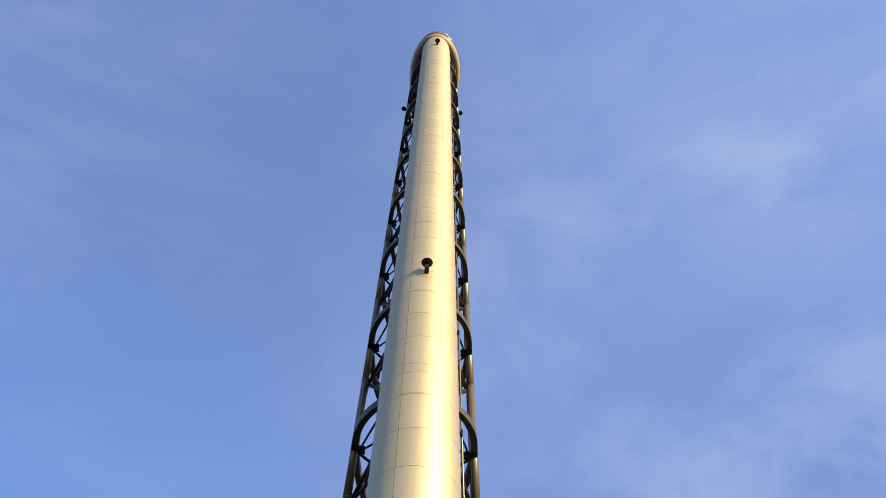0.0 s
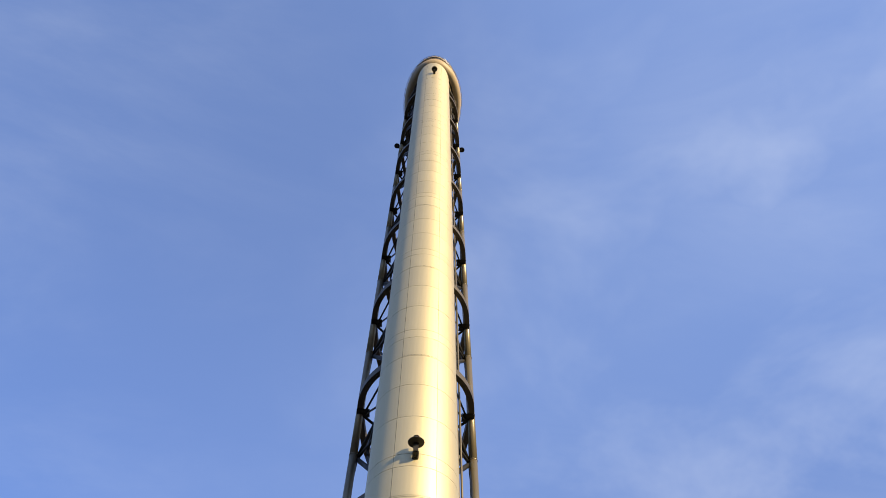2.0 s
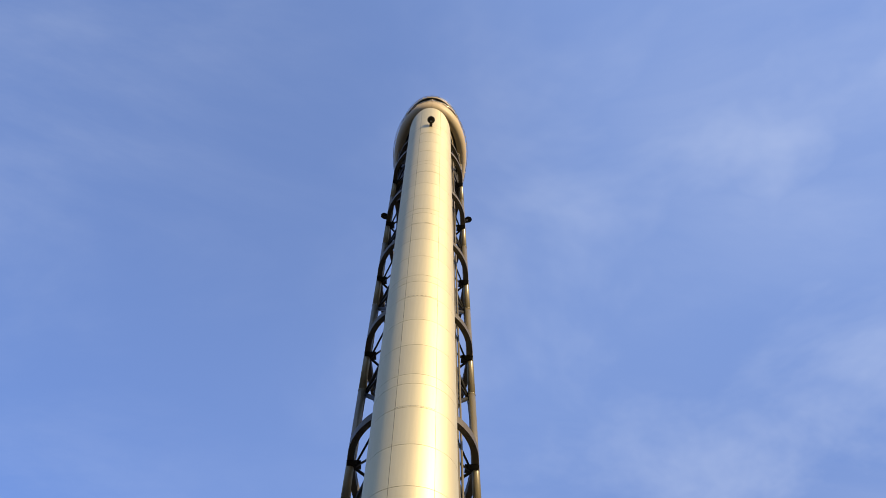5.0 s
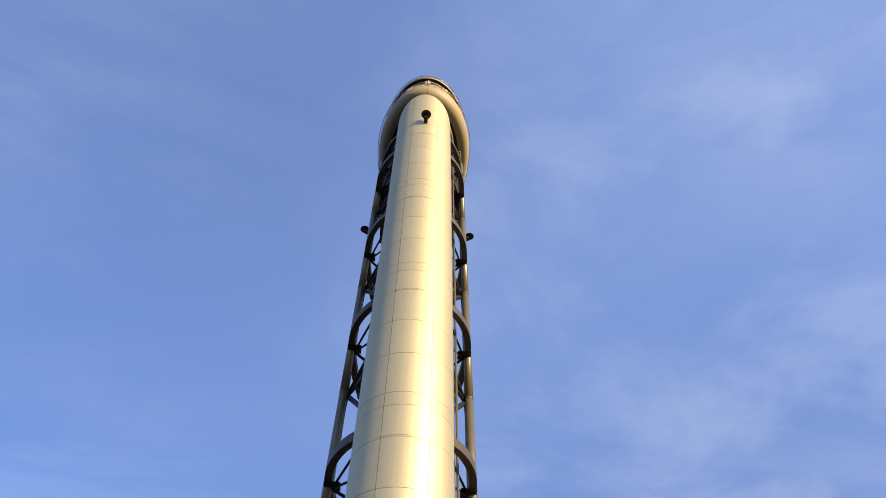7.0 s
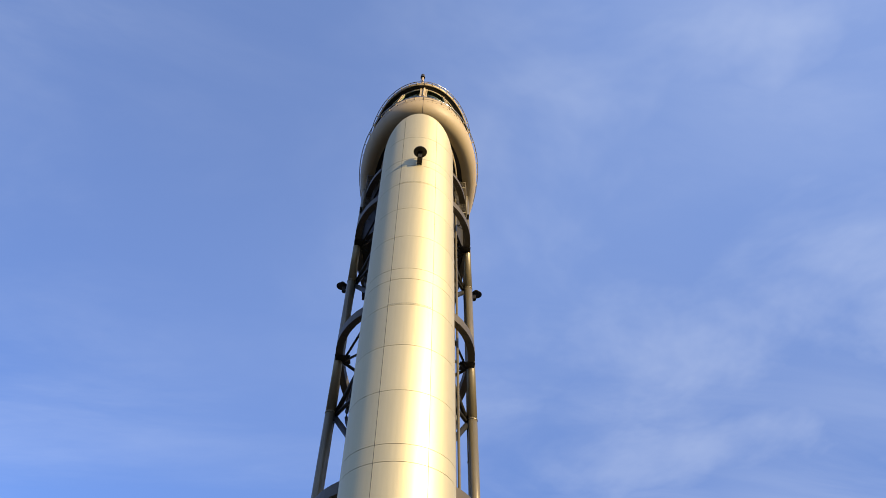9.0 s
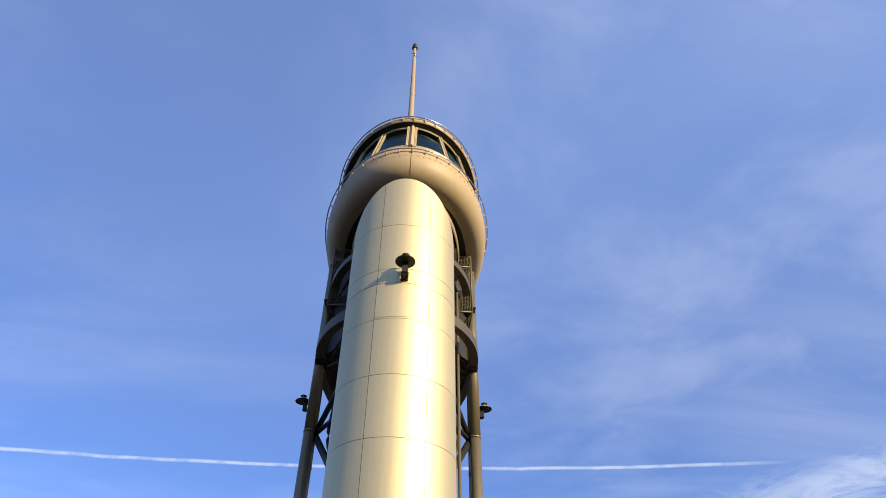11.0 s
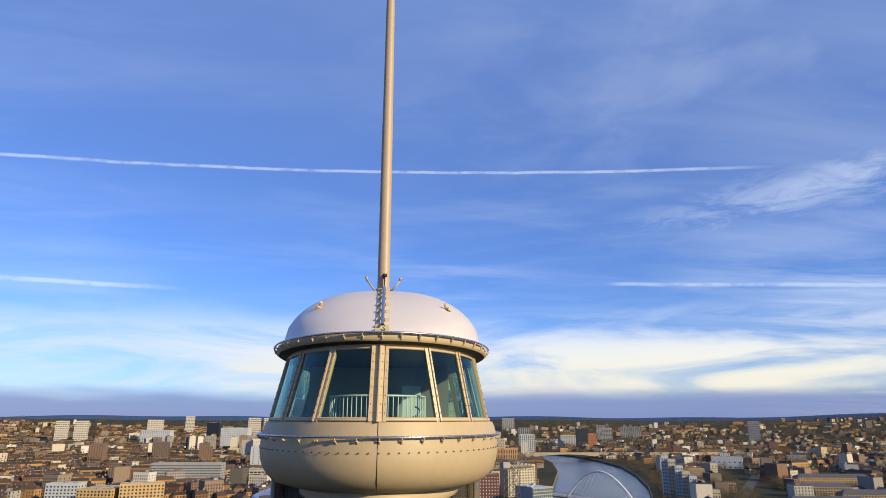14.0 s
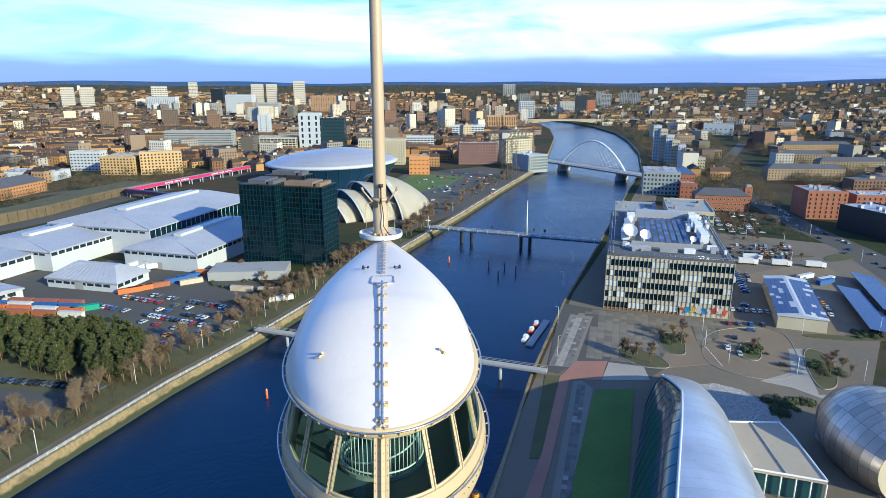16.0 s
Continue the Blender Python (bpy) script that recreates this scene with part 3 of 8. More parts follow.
    for i in range(15):
        y = 3.7 + 0.38 * i
        bm = bmesh.new()
        z = ridge(y)
        box(bm, cx - 0.09, y - 0.05, z - 0.02, cx + 0.09, y + 0.05, z + 0.04)
        rod(bm, (cx, y - 0.14, z + 0.06), (cx, y + 0.14, z + 0.06), 0.03, 6)
        part("cable_clip", bm, RAIL_STEEL, roof)
    bm = bmesh.new()
    z = ridge(3.1) + 0.04
    sweep(bm, [(cx + 0.33 * sx, 3.1 + 0.33 * sy, z - 0.05 * abs(sx)) for sx, sy in ((-1, -.8), (-.8, -1), (.8, -1), (1, -.8), (1, .8), (.8, 1), (-.8, 1), (-1, .8))], 0.03, 6, closed=True)
    part("hatch_frame", bm, RAIL_STEEL, roof)
    for s in (-1, 1):
        bm = bmesh.new()
        p = Vector((cx + s * 1.48, -0.05, 102.85))
        box(bm, -0.05, -0.16, -0.05, 0.05, 0.12, 0.0, m=Matrix.Translation(p) @ pose(0, 0, 0, 0, s * 25, s * 30))
        rod(bm, p + Vector((0, 0.06, -0.02)), p + Vector((-s * 0.05, -0.14, 0.10)), 0.035, 6)
        part("lifting_eye", bm, CABIN_PAINT, roof)
    return cabin


def bm_ring(a, b):
    bm = bmesh.new()
    loft(bm, [a, b])
    return bm


def build_cabin_inside():
    # spiral stair guard seen through the glass
    guard = thing("stair_guard", "white tubular balustrade round a stairwell inside the cabin", "balustrade", pose(0, 0, 0))
    c, r, z0, h = Vector((TX + 0.0, 0.42, 0)), 1.1, 99.78, 1.06
    arc = [radians(-205 + 230 * i / 38) for i in range(39)]
    for z in (z0 + h, z0 + 0.08):
        bm = bmesh.new()
        sweep(bm, [c + Vector((r * math.cos(a), r * math.sin(a), z)) for a in arc], 0.025, 6)
        part("handrail", bm, WHITE_RAIL, guard)
    for a in arc:
        bm = bmesh.new()
        rod(bm, c + Vector((r * math.cos(a), r * math.sin(a), z0 - 0.02)), c + Vector((r * math.cos(a), r * math.sin(a), z0 + h)), 0.011, 6)
        part("baluster", bm, WHITE_RAIL, guard)
    bm = bmesh.new()
    sweep(bm, [c + Vector((r * 0.9 * math.cos(a), r * 0.9 * math.sin(a), z0 - 0.1 + 0.95 * i / 38)) for i, a in enumerate(arc)], 0.025, 6)
    part("stair_handrail", bm, WHITE_RAIL, guard)
    bm = bmesh.new()
    loft(bm, [[c + Vector((rr * math.cos(a), rr * math.sin(a), zz)) for a in [2 * math.pi * i / 32 for i in range(32)]] for rr, zz in ((1.16, 99.66), (1.16, 99.76), (1.05, 99.76))], smooth=False)
    part("kerb", bm, INNER_WALL, guard)
    # back wall of the lookout room and a locker
    bm = bmesh.new()
    loft(bm, [[(TX - 1.9, 3.0, z), (TX - 1.0, 3.4, z), (TX + 1.0, 3.4, z), (TX + 1.9, 3.0, z)] for z in (99.66, 101.74)], closed=False, smooth=False)
    tagged(part("room_partition", bm, INNER_WALL), "grey lined partition wall inside the cabin", "wall", kind="structure")
    bm = bmesh.new()
    box(bm, TX + 0.6, 2.4, 99.66, TX + 1.1, 2.8, 101.2)
    bmesh.ops.bevel(bm, geom=bm.edges[:], offset=0.02, segments=1)
    tagged(part("locker", bm, WHITE_RAIL), "pale metal locker standing inside the cabin", "locker")


def build_mast():
    mast = thing("mast", "slender beige tapered steel mast on the tower tail", "mast", pose(0, 0, 0))
    x, y = TX - 0.01, 9.0
    bm = bmesh.new()
    prof = ((105.1, 0.235), (112.0, 0.215), (112.05, 0.21), (117.6, 0.18), (117.65, 0.175), (121.2, 0.145), (121.25, 0.14), (125.0, 0.11))
    loft(bm, [[(x + r * math.cos(2 * math.pi * i / 24), y + r * math.sin(2 * math.pi * i / 24), z) for i in range(24)] for z, r in prof], cap1=True)
    part("pole", bm, MAST_PAINT, mast, smooth=False)
    bm = bmesh.new()
    rod(bm, (x, y, 102.9), (x, y, 105.0), 0.29, 24, 0.28)
    rod(bm, (x, y, 105.0), (x, y, 105.12), 0.31, 24)
    part("socket", bm, MAST_PAINT, mast)
    bm = bmesh.new()
    rod(bm, (x, y, 125.0), (x, y, 125.15), 0.2, 12)
    rod(bm, (x, y, 125.15), (x, y, 125.48), 0.19, 12, 0.16)
    part("top_lamp", bm, DARK_METAL, mast, "dark lamp housing at the tip")
    for z, s in ((123.9, 1), (124.2, -1), (119.2, 1)):
        bm = bmesh.new()
        rod(bm, (x, y - 0.1, z), (x + s * 0.24, y - 0.12, z), 0.012, 5)
        rod(bm, (x, y - 0.18, z), (x, y - 0.1, z), 0.03, 6)
        part("spike", bm, DARK_METAL, mast)
    # round platform at the foot
    bm = bmesh.new()
    lo = [[(x + r * math.cos(t), y + r * math.sin(t), z) for t in [2 * math.pi * i / 40 for i in range(40)]] for r, z in ((0.3, 103.62), (0.80, 103.62), (0.82, 103.66), (0.82, 103.80), (0.79, 103.80), (0.78, 103.70), (0.3, 103.70))]
    loft(bm, lo, smooth=False)
    part("platform", bm, plain("platform_white", (0.62, 0.60, 0.58), 0.5), mast, "round pale platform with raised edge")
    bm = bmesh.new()
    for a in range(0, 360, 45):
        ca, sa = math.cos(radians(a)), math.sin(radians(a))
        rod(bm, (x + 0.27 * ca, y + 0.27 * sa, 103.74), (x + 0.38 * ca, y + 0.38 * sa, 103.74), 0.05, 6)
    for s in (-1, 1):
        sweep(bm, [(x + s * 0.30, y - 0.25, 103.8), (x + s * 0.52, y - 0.3, 103.9), (x + s * 0.55, y - 0.3, 104.9), (x + s * 0.30, y - 0.25, 105.0)], 0.02, 6)
    part("cable_loop", bm, MAST_PAINT, mast)
    for s in (-1, 1):
        bm = bmesh.new()
        rod(bm, (x + s * 0.25, y - 0.2, 104.95), (x + s * 0.62, y - 0.28, 105.42), 0.035, 6)
        rod(bm, (x + s * 0.62, y - 0.28, 105.42), (x + s * 0.66, y - 0.28, 105.55), 0.05, 6)
        part("aerial_arm", bm, MAST_PAINT, mast)
    bm = bmesh.new()
    rod(bm, (x + 0.04, y - 0.33, 104.95), (x + 0.04, y - 0.33, 105.6), 0.025, 6)
    rod(bm, (x + 0.04, y - 0.33, 105.55), (x + 0.04, y - 0.33, 105.66), 0.09, 10)
    box(bm, x - 0.28, y - 0.36, 104.80, x - 0.08, y - 0.24, 105.0)
    sweep(bm, [(x + 0.06, y - 0.34, 104.95), (x + 0.12, y - 0.36, 104.5), (x + 0.10, y - 0.4, 104.1), (x + 0.3, y - 0.5, 103.8), (x + 0.5, y - 0.5, 103.75)], 0.018, 6)
    part("aerial", bm, DARK_METAL, mast, "black aerial and cable strapped to the mast")


def obstruction_light(m):
    light = thing("obstruction_light", "amber and clear beacon on a dark round plate", "beacon", m, "beacons on the shaft")
    bm = bmesh.new()
    rod(bm, (0, -0.36, 0), (0, -0.36, 0.02), 0.265, 24)
    part("plate", bm, DARK_METAL, light)
    bm = bmesh.new()
    box(bm, -0.08, -0.34, -0.30, 0.08, -0.20, 0.0)
    rod(bm, (-0.02, -0.28, -0.28), (-0.08, 0.06, -0.34), 0.03, 6)
    rod(bm, (0.02, -0.28, -0.28), (0.08, 0.06, -0.34), 0.03, 6)
    box(bm, -0.10, -0.30, -0.32, 0.10, 0.06, -0.28)
    part("bracket", bm, DARK_METAL, light)
    bm = bmesh.new()
    rod(bm, (0, -0.36, 0.02), (0, -0.36, 0.07), 0.14, 20, 0.135)
    rod(bm, (0, -0.36, 0.07), (0, -0.36, 0.13), 0.135, 20, 0.11)
    part("amber_ring", bm, AMBER, light)
    bm = bmesh.new()
    rod(bm, (0, -0.36, 0.13), (0, -0.36, 0.21), 0.10, 20, 0.10)
    part("lens", bm, CLEAR_LENS, light)
    bm = bmesh.new()
    rod(bm, (0, -0.36, 0.21), (0, -0.36, 0.225), 0.108, 20, 0.105)
    part("cap", bm, DARK_METAL, light)
    bm = bmesh.new()
    rod(bm, (0, -0.36, 0.13), (0, -0.36, 0.20), 0.03, 10)
    part("lamp", bm, AMBER, light)
    return light


build_shaft()
build_cabin()
build_cabin_inside()
build_mast()
beacon = obstruction_light(pose(TX + 0.05, COL_Y - COL_R, 95.19))
copy_thing(beacon, pose(TX + 0.03, COL_Y - COL_R, 51.02))
for s in (-1, 1):
    copy_thing(beacon, pose(TX + s * 2.82, 4.88, 95.0, 0, 0, s * 80))


def wind_gauge(m):
    g = thing("wind_gauge", "small dark cup wind gauge on the roof", "instrument", m, "wind gauges on the roof")
    bm = bmesh.new()
    rod(bm, (0, 0, 0), (0, 0, 0.28), 0.018, 6)
    box(bm, -0.16, -0.05, -0.03, 0.10, 0.05, 0.03)
    part("post", bm, RAIL_STEEL, g)
    for a in (0, 120, 240):
        bm = bmesh.new()
        p = Vector((0.10 * math.cos(radians(a)), 0.10 * math.sin(radians(a)), 0.30))
        rod(bm, (0, 0, 0.29), p, 0.008, 5)
        rod(bm, p - Vector((0, 0, 0.03)), p + Vector((0, 0, 0.03)), 0.04, 8, 0.025)
        part("cup", bm, DARK_METAL, g)
    return g


gauge = wind_gauge(pose(TX - 0.46, 4.2, 103.50))
copy_thing(gauge, pose(TX + 0.56, 4.2, 103.50, 0, 0, 180))

# ---- ground and river ----
GZ = 4.0
LEFT_BANK = [(-760, -900), (-330, -300), (-190, -30), (-128, 92), (-106, 143), (-80.5, 201), (-58.7, 242), (19.4, 410), (61.5, 499), (120, 628), (174, 743), (209, 824), (262, 1000), (330, 1230), (385, 1480), (402, 1640), (400, 1800), (430, 1950)]
RIGHT_BANK = [(-480, -900), (-160, -300), (-40, -50), (-22, 0), (25, 127), (52, 199), (87, 279), (142, 391), (238, 592), (319, 757), (393, 953), (455, 1160), (502, 1357), (520, 1560), (518, 1760), (470, 1950)]


def hills(x, y):
    d = math.hypot(x, y)
    t = min(max((d - 2600) / 2200, 0), 1)
    lift = 88 * t * t * (3 - 2 * t)
    south = min(max((x / max(y, 1) - 0.62) / 0.25, 0), 1) if y > 0 else 0
    lift += t * (22 * south + 7 * math.sin(x / 420.0) + 5 * math.sin(x / 170.0 + 1))
    return lift


def ground_colour():
    def build(n):
        co = n.add("ShaderNodeTexCoord").outputs["Object"]
        a, b, c = n.noise(co, 0.011, 5.0, 0.6), n.noise(co, 0.09, 5.0, 0.65), n.noise(co, 1.7, 4.0, 0.7)
        col = n.ramp(a, (0.30, (0.024, 0.019, 0.009)), (0.45, (0.058, 0.040, 0.018)), (0.55, (0.030, 0.036, 0.011)), (0.72, (0.016, 0.026, 0.008)))
        col = n.mix(n.step(b, 0.54, 0.68), col, (0.040, 0.038, 0.027))
        k = n.math("ADD", 0.75, n.math("MULTIPLY", c, 0.5))
        col = n.mix(1.0, col, n.add("ShaderNodeCombineColor", (k, k, k)).outputs[0], "MULTIPLY")
        return {"Base Color": col, "Roughness": 0.95, "Specular IOR Level": 0.15, "bump": (c, 0.05, 0.5)}
    return material("town_ground", build)


def water_surface():
    def build(n):
        co = n.add("ShaderNodeTexCoord").outputs["Object"]
        st = n.add("ShaderNodeMapping", {"Vector": co, "Rotation": (0, 0, radians(25)), "Scale": (1.0, 0.55, 1.0)}).outputs[0]
        rip = n.noise(st, 0.9, 5.0, 0.6)
        wide = n.noise(co, 0.03, 3.0, 0.5)
        col = n.mix(wide, (0.0005, 0.0065, 0.022), (0.001, 0.011, 0.036))
        return {"Base Color": col, "Roughness": n.math("ADD", 0.15, n.math("MULTIPLY", wide, 0.12)), "IOR": 1.33, "Specular IOR Level": 0.52, "Specular Tint": (0.34, 0.62, 1.0, 1.0),
                "bump": (n.math("ADD", rip, n.math("MULTIPLY", wide, 2.0)), 0.20, 1.0)}
    return material("river_water", build)


GROUND = ground_colour()
WATER = water_surface()


def quay_stone():
    """Ochre ashlar with courses and a weed line left by the tide."""
    def build(n):
        co = n.add("ShaderNodeTexCoord").outputs["Object"]
        z = n.add("ShaderNodeSeparateXYZ", (co,)).outputs[2]
        big, fine = n.noise(co, 0.12, 4.0), n.noise(co, 1.4, 5.0, 0.68)
        col = n.ramp(fine, (0.25, (0.075, 0.055, 0.026)), (0.5, (0.20, 0.15, 0.072)), (0.75, (0.29, 0.225, 0.12)))
        col = n.mix(n.step(big, 0.50, 0.68), col, (0.10, 0.08, 0.045))
        line = n.math("ADD", 1.9, n.math("MULTIPLY", n.math("SUBTRACT", n.noise(co, 0.35, 4.0), 0.5), 2.2))
        col = n.mix(n.math("SUBTRACT", 1.0, n.step(n.math("SUBTRACT", z, line), -0.5, 0.5)), col, (0.030, 0.034, 0.014))
        joint = n.math("PINGPONG", z, 0.3)
        return {"Base Color": col, "Roughness": 0.9, "bump": (n.math("ADD", fine, n.step(joint, 0.0, 0.05)), 0.06, 0.7)}
    return material("quay_stone", build)


QUAY = quay_stone()


def build_ground():
    # one sheet on both banks, cut along the river, rising to the hills
    bm = bmesh.new()
    far = 4850.0
    def bank_rows(bank, side):
        ys = sorted({p[1] for p in bank} | {2000, 2150, 2300, 2450, 2600, 2800, 3000, 3300, 3600, 3900, 4200, 4500, 4800} | set(range(-900, 1950, 150)) | {-4700, -3800, -2900, -2000, -1400})
        rows = []
        for y in ys:
            if y <= bank[-1][1]:
                x = float(np.interp(y, [p[1] for p in bank], [p[0] for p in bank]))
            else:
                x = 450.0
            reach = math.sqrt(max(far * far - y * y, 300.0 ** 2))
            cols = [x] + [x + side * reach * k for k in (0.012, 0.03, 0.07, 0.13, 0.2, 0.28, 0.36, 0.44, 0.52, 0.6, 0.68, 0.76, 0.84, 0.92, 1.0)]
            rows.append([(cx, y, GZ + hills(cx, y)) for cx in cols])
        return rows
    left, right = bank_rows(LEFT_BANK, -1), bank_rows(RIGHT_BANK, 1)
    loft(bm, left, closed=False, smooth=True)
    loft(bm, right, closed=False, smooth=True)
    bmesh.ops.remove_doubles(bm, verts=bm.verts, dist=0.01)
    bmesh.ops.recalc_face_normals(bm, faces=bm.faces)
    tagged(part("ground", bm, GROUND), "brown winter town ground rising to far hills", "ground", kind="structure")
    bm = bmesh.new()
    vs = [bm.verts.new(p) for p in ((-1500, -4700, 0), (900, -4700, 0), (900, 2100, 0), (-1500, 2100, 0))]
    bm.faces.new(vs)
    tagged(part("river", bm, WATER), "dark blue calm river water", "water", kind="structure")
    for name, bank, side in (("quay_wall_north", LEFT_BANK, 1), ("quay_wall_south", RIGHT_BANK, -1)):
        bm = bmesh.new()
        prof = [(-0.9, GZ - 0.02), (-0.9, GZ + 0.25), (0.0, GZ + 0.25), (0.25, GZ), (0.7, 0.8), (1.6, -0.6)]
        loops = []
        for i, (x, y) in enumerate(bank):
            a, b = bank[max(i - 1, 0)], bank[min(i + 1, len(bank) - 1)]
            d = Vector((b[0] - a[0], b[1] - a[1])).normalized()
            nx, ny = d.y * side, -d.x * side
            loops.append([(x + nx * o, y + ny * o, z) for o, z in prof])
        loft(bm, loops, closed=False, smooth=False)
        tagged(part(name, bm, QUAY), "weathered ochre stone quay wall along the river", "wall", kind="structure")
    # hills that close the horizon, the blue of distance haze put into their colour
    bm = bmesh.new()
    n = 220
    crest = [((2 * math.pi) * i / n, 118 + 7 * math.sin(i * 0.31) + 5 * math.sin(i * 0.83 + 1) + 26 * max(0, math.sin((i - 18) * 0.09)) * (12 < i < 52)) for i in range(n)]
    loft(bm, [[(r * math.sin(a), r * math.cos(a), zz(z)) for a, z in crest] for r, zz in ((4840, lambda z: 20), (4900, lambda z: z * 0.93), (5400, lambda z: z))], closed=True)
    tagged(part("backdrop_hills", bm, plain("far_hill_haze", (0.022, 0.065, 0.17), 0.95, 0.0, 0.3, 0.003)), "far hills on the horizon, coloured with blue haze", "hills", kind="structure")


build_ground()

# ---- town materials ----
WHITE_CLAD = plain("white_cladding", (0.50, 0.52, 0.545), 0.5, 0.0, 0.10, 0.2, 0.10, 0.02)
PALE_ROOF = plain("pale_metal_roof", (0.39, 0.395, 0.43), 0.45, 0.1, 0.24, 0.10, 0.25, 0.02)
SLATE = plain("slate_roof", (0.085, 0.085, 0.095), 0.7, 0.0, 0.2, 0.4)
SANDSTONE = plain("ochre_sandstone", (0.36, 0.24, 0.11), 0.8, 0.0, 0.18, 0.3, 0.2, 0.03)
CREAM_WALL = plain("cream_render", (0.50, 0.44, 0.31), 0.75, 0.0, 0.12, 0.3, 0.12)
RED_BRICK = plain("red_brick", (0.30, 0.115, 0.06), 0.85, 0.0, 0.2, 0.6, 0.15)
GREY_CONC = plain("grey_concrete", (0.32, 0.32, 0.32), 0.8, 0.0, 0.16, 0.3, 0.2)
DARK_CLAD = plain("dark_cladding", (0.018, 0.022, 0.03), 0.35, 0.0, 0.2, 0.3)
WINDOW_DARK = plain("far_window_glass", (0.020, 0.032, 0.045), 0.08, 0.0, 0.3, 0.5)
WINDOW_TEAL = plain("teal_window_glass", (0.030, 0.085, 0.10), 0.08, 0.0, 0.3, 0.2, each=0.4)
ROOFLIGHT = plain("rooflight_glass", (0.20, 0.27, 0.46), 0.15, 0.0, 0.25, 0.4, each=0.3)
TEAL_WALL = plain("teal_sloping_glass", (0.008, 0.055, 0.070), 0.07, 0.0, 0.35, 0.15)
BLIND = plain("window_blind", (0.62, 0.62, 0.55), 0.5, 0.0, 0.15, 0.5, each=0.25)
ASPHALT = plain("asphalt", (0.074, 0.068, 0.055), 0.9, 0.0, 0.25, 0.08, 0.15, 0.01)
TARMAC = plain("worn_tarmac", (0.20, 0.148, 0.090), 0.9, 0.0, 0.25, 0.1, 0.25, 0.01)
GREY_TARMAC = plain("grey_tarmac", (0.150, 0.120, 0.080), 0.9, 0.0, 0.3, 0.07, 0.35, 0.01)
PAVING = plain("grey_paving", (0.20, 0.172, 0.13), 0.85, 0.0, 0.25, 0.12, 0.2, 0.01)
PALE_PAVING = plain("pale_paving", (0.33, 0.295, 0.24), 0.85, 0.0, 0.2, 0.2, 0.2, 0.01)
RED_PAVING = plain("red_paving", (0.30, 0.145, 0.095), 0.85, 0.0, 0.2, 0.25, 0.2, 0.01)
GRASS = plain("winter_grass", (0.085, 0.135, 0.020), 0.95, 0.0, 0.45, 0.12, 0.6, 0.03)
ROUGH_GRASS = plain("rough_grass", (0.080, 0.076, 0.024), 0.95, 0.0, 0.4, 0.25, 0.25, 0.05)
TITANIUM = plain("titanium_scales", (0.52, 0.53, 0.56), 0.34, 0.7, 0.22, 0.35, 0.0, 0.02, each=0.05)
CREAM_SHELL = plain("cream_shell_metal", (0.72, 0.66, 0.54), 0.5, 0.05, 0.12, 0.15, 0.1, 0.02)
SILVER_ROOF = plain("silver_arena_roof", (0.50, 0.46, 0.42), 0.36, 0.55, 0.16, 0.06, 0.0, 0.02)
DARK_GLASS = plain("dark_mirror_glass", (0.003, 0.016, 0.026), 0.10, 0.10, 0.3, 0.3, each=0.5)
MULLION = plain("pale_mullion", (0.48, 0.45, 0.36), 0.5, 0.1)
BARK = plain("bare_bark", (0.20, 0.14, 0.085), 0.9, 0.0, 0.25, 1.5)
TWIG = island("bare_twigs", ((0.0, (0.11, 0.075, 0.046)), (0.5, (0.20, 0.14, 0.085)), (1.0, (0.30, 0.225, 0.14))), 0.95)
PINE = island("pine_needles", ((0.0, (0.022, 0.044, 0.010)), (0.5, (0.062, 0.086, 0.022)), (1.0, (0.135, 0.125, 0.034))), 0.9)
PINE_BARK = plain("pine_bark", (0.30, 0.19, 0.10), 0.9, 0.0, 0.3, 1.5)
BUSH = island("evergreen_leaves", ((0.0, (0.022, 0.040, 0.014)), (1.0, (0.07, 0.085, 0.025))), 0.9)
EGG_SKIN = plain("bronzed_titanium", (0.44, 0.37, 0.30), 0.34, 0.75, 0.25, 0.5, 0.0, 0.02, each=0.28)
SOLAR = plain("solar_cells", (0.035, 0.045, 0.12), 0.15, 0.0, 0.2, 0.4)
PINK = plain("magenta_banner", (0.45, 0.02, 0.12), 0.6)
WHITE_PAINT = plain("white_paint", (0.78, 0.78, 0.76), 0.5)
ORANGE = plain("orange_paint", (0.70, 0.13, 0.02), 0.5)
TYRE = plain("black_rubber", (0.015, 0.015, 0.016), 0.8)


# ---- town helpers ----
def rounded(pts, n=2):
    """Corner cutting: a smooth outline from a coarse one."""
    for _ in range(n):
        out = []
        for a, b in zip(pts, pts[1:] + pts[:1]):
            out += [(a[0] * 0.75 + b[0] * 0.25, a[1] * 0.75 + b[1] * 0.25), (a[0] * 0.25 + b[0] * 0.75, a[1] * 0.25 + b[1] * 0.75)]
        pts = out
    return pts


def slab(name, pts, top, thick, mat, label, category="ground"):
    bm = bmesh.new()
    lo = [bm.verts.new((x, y, top - thick)) for x, y in pts]
    hi = [bm.verts.new((x, y, top)) for x, y in pts]
    bm.faces.new(hi)
    for i in range(len(pts)):
        bm.faces.new((lo[i], lo[(i + 1) % len(pts)], hi[(i + 1) % len(pts)], hi[i]))
    return tagged(part(name, bm, mat), label, category, kind="structure")


def at(x, y, rot=0.0, z=None):
    return pose(x, y, GZ + hills(x, y) if z is None else z, 0, 0, rot)


WINDOW_MESHES = {}


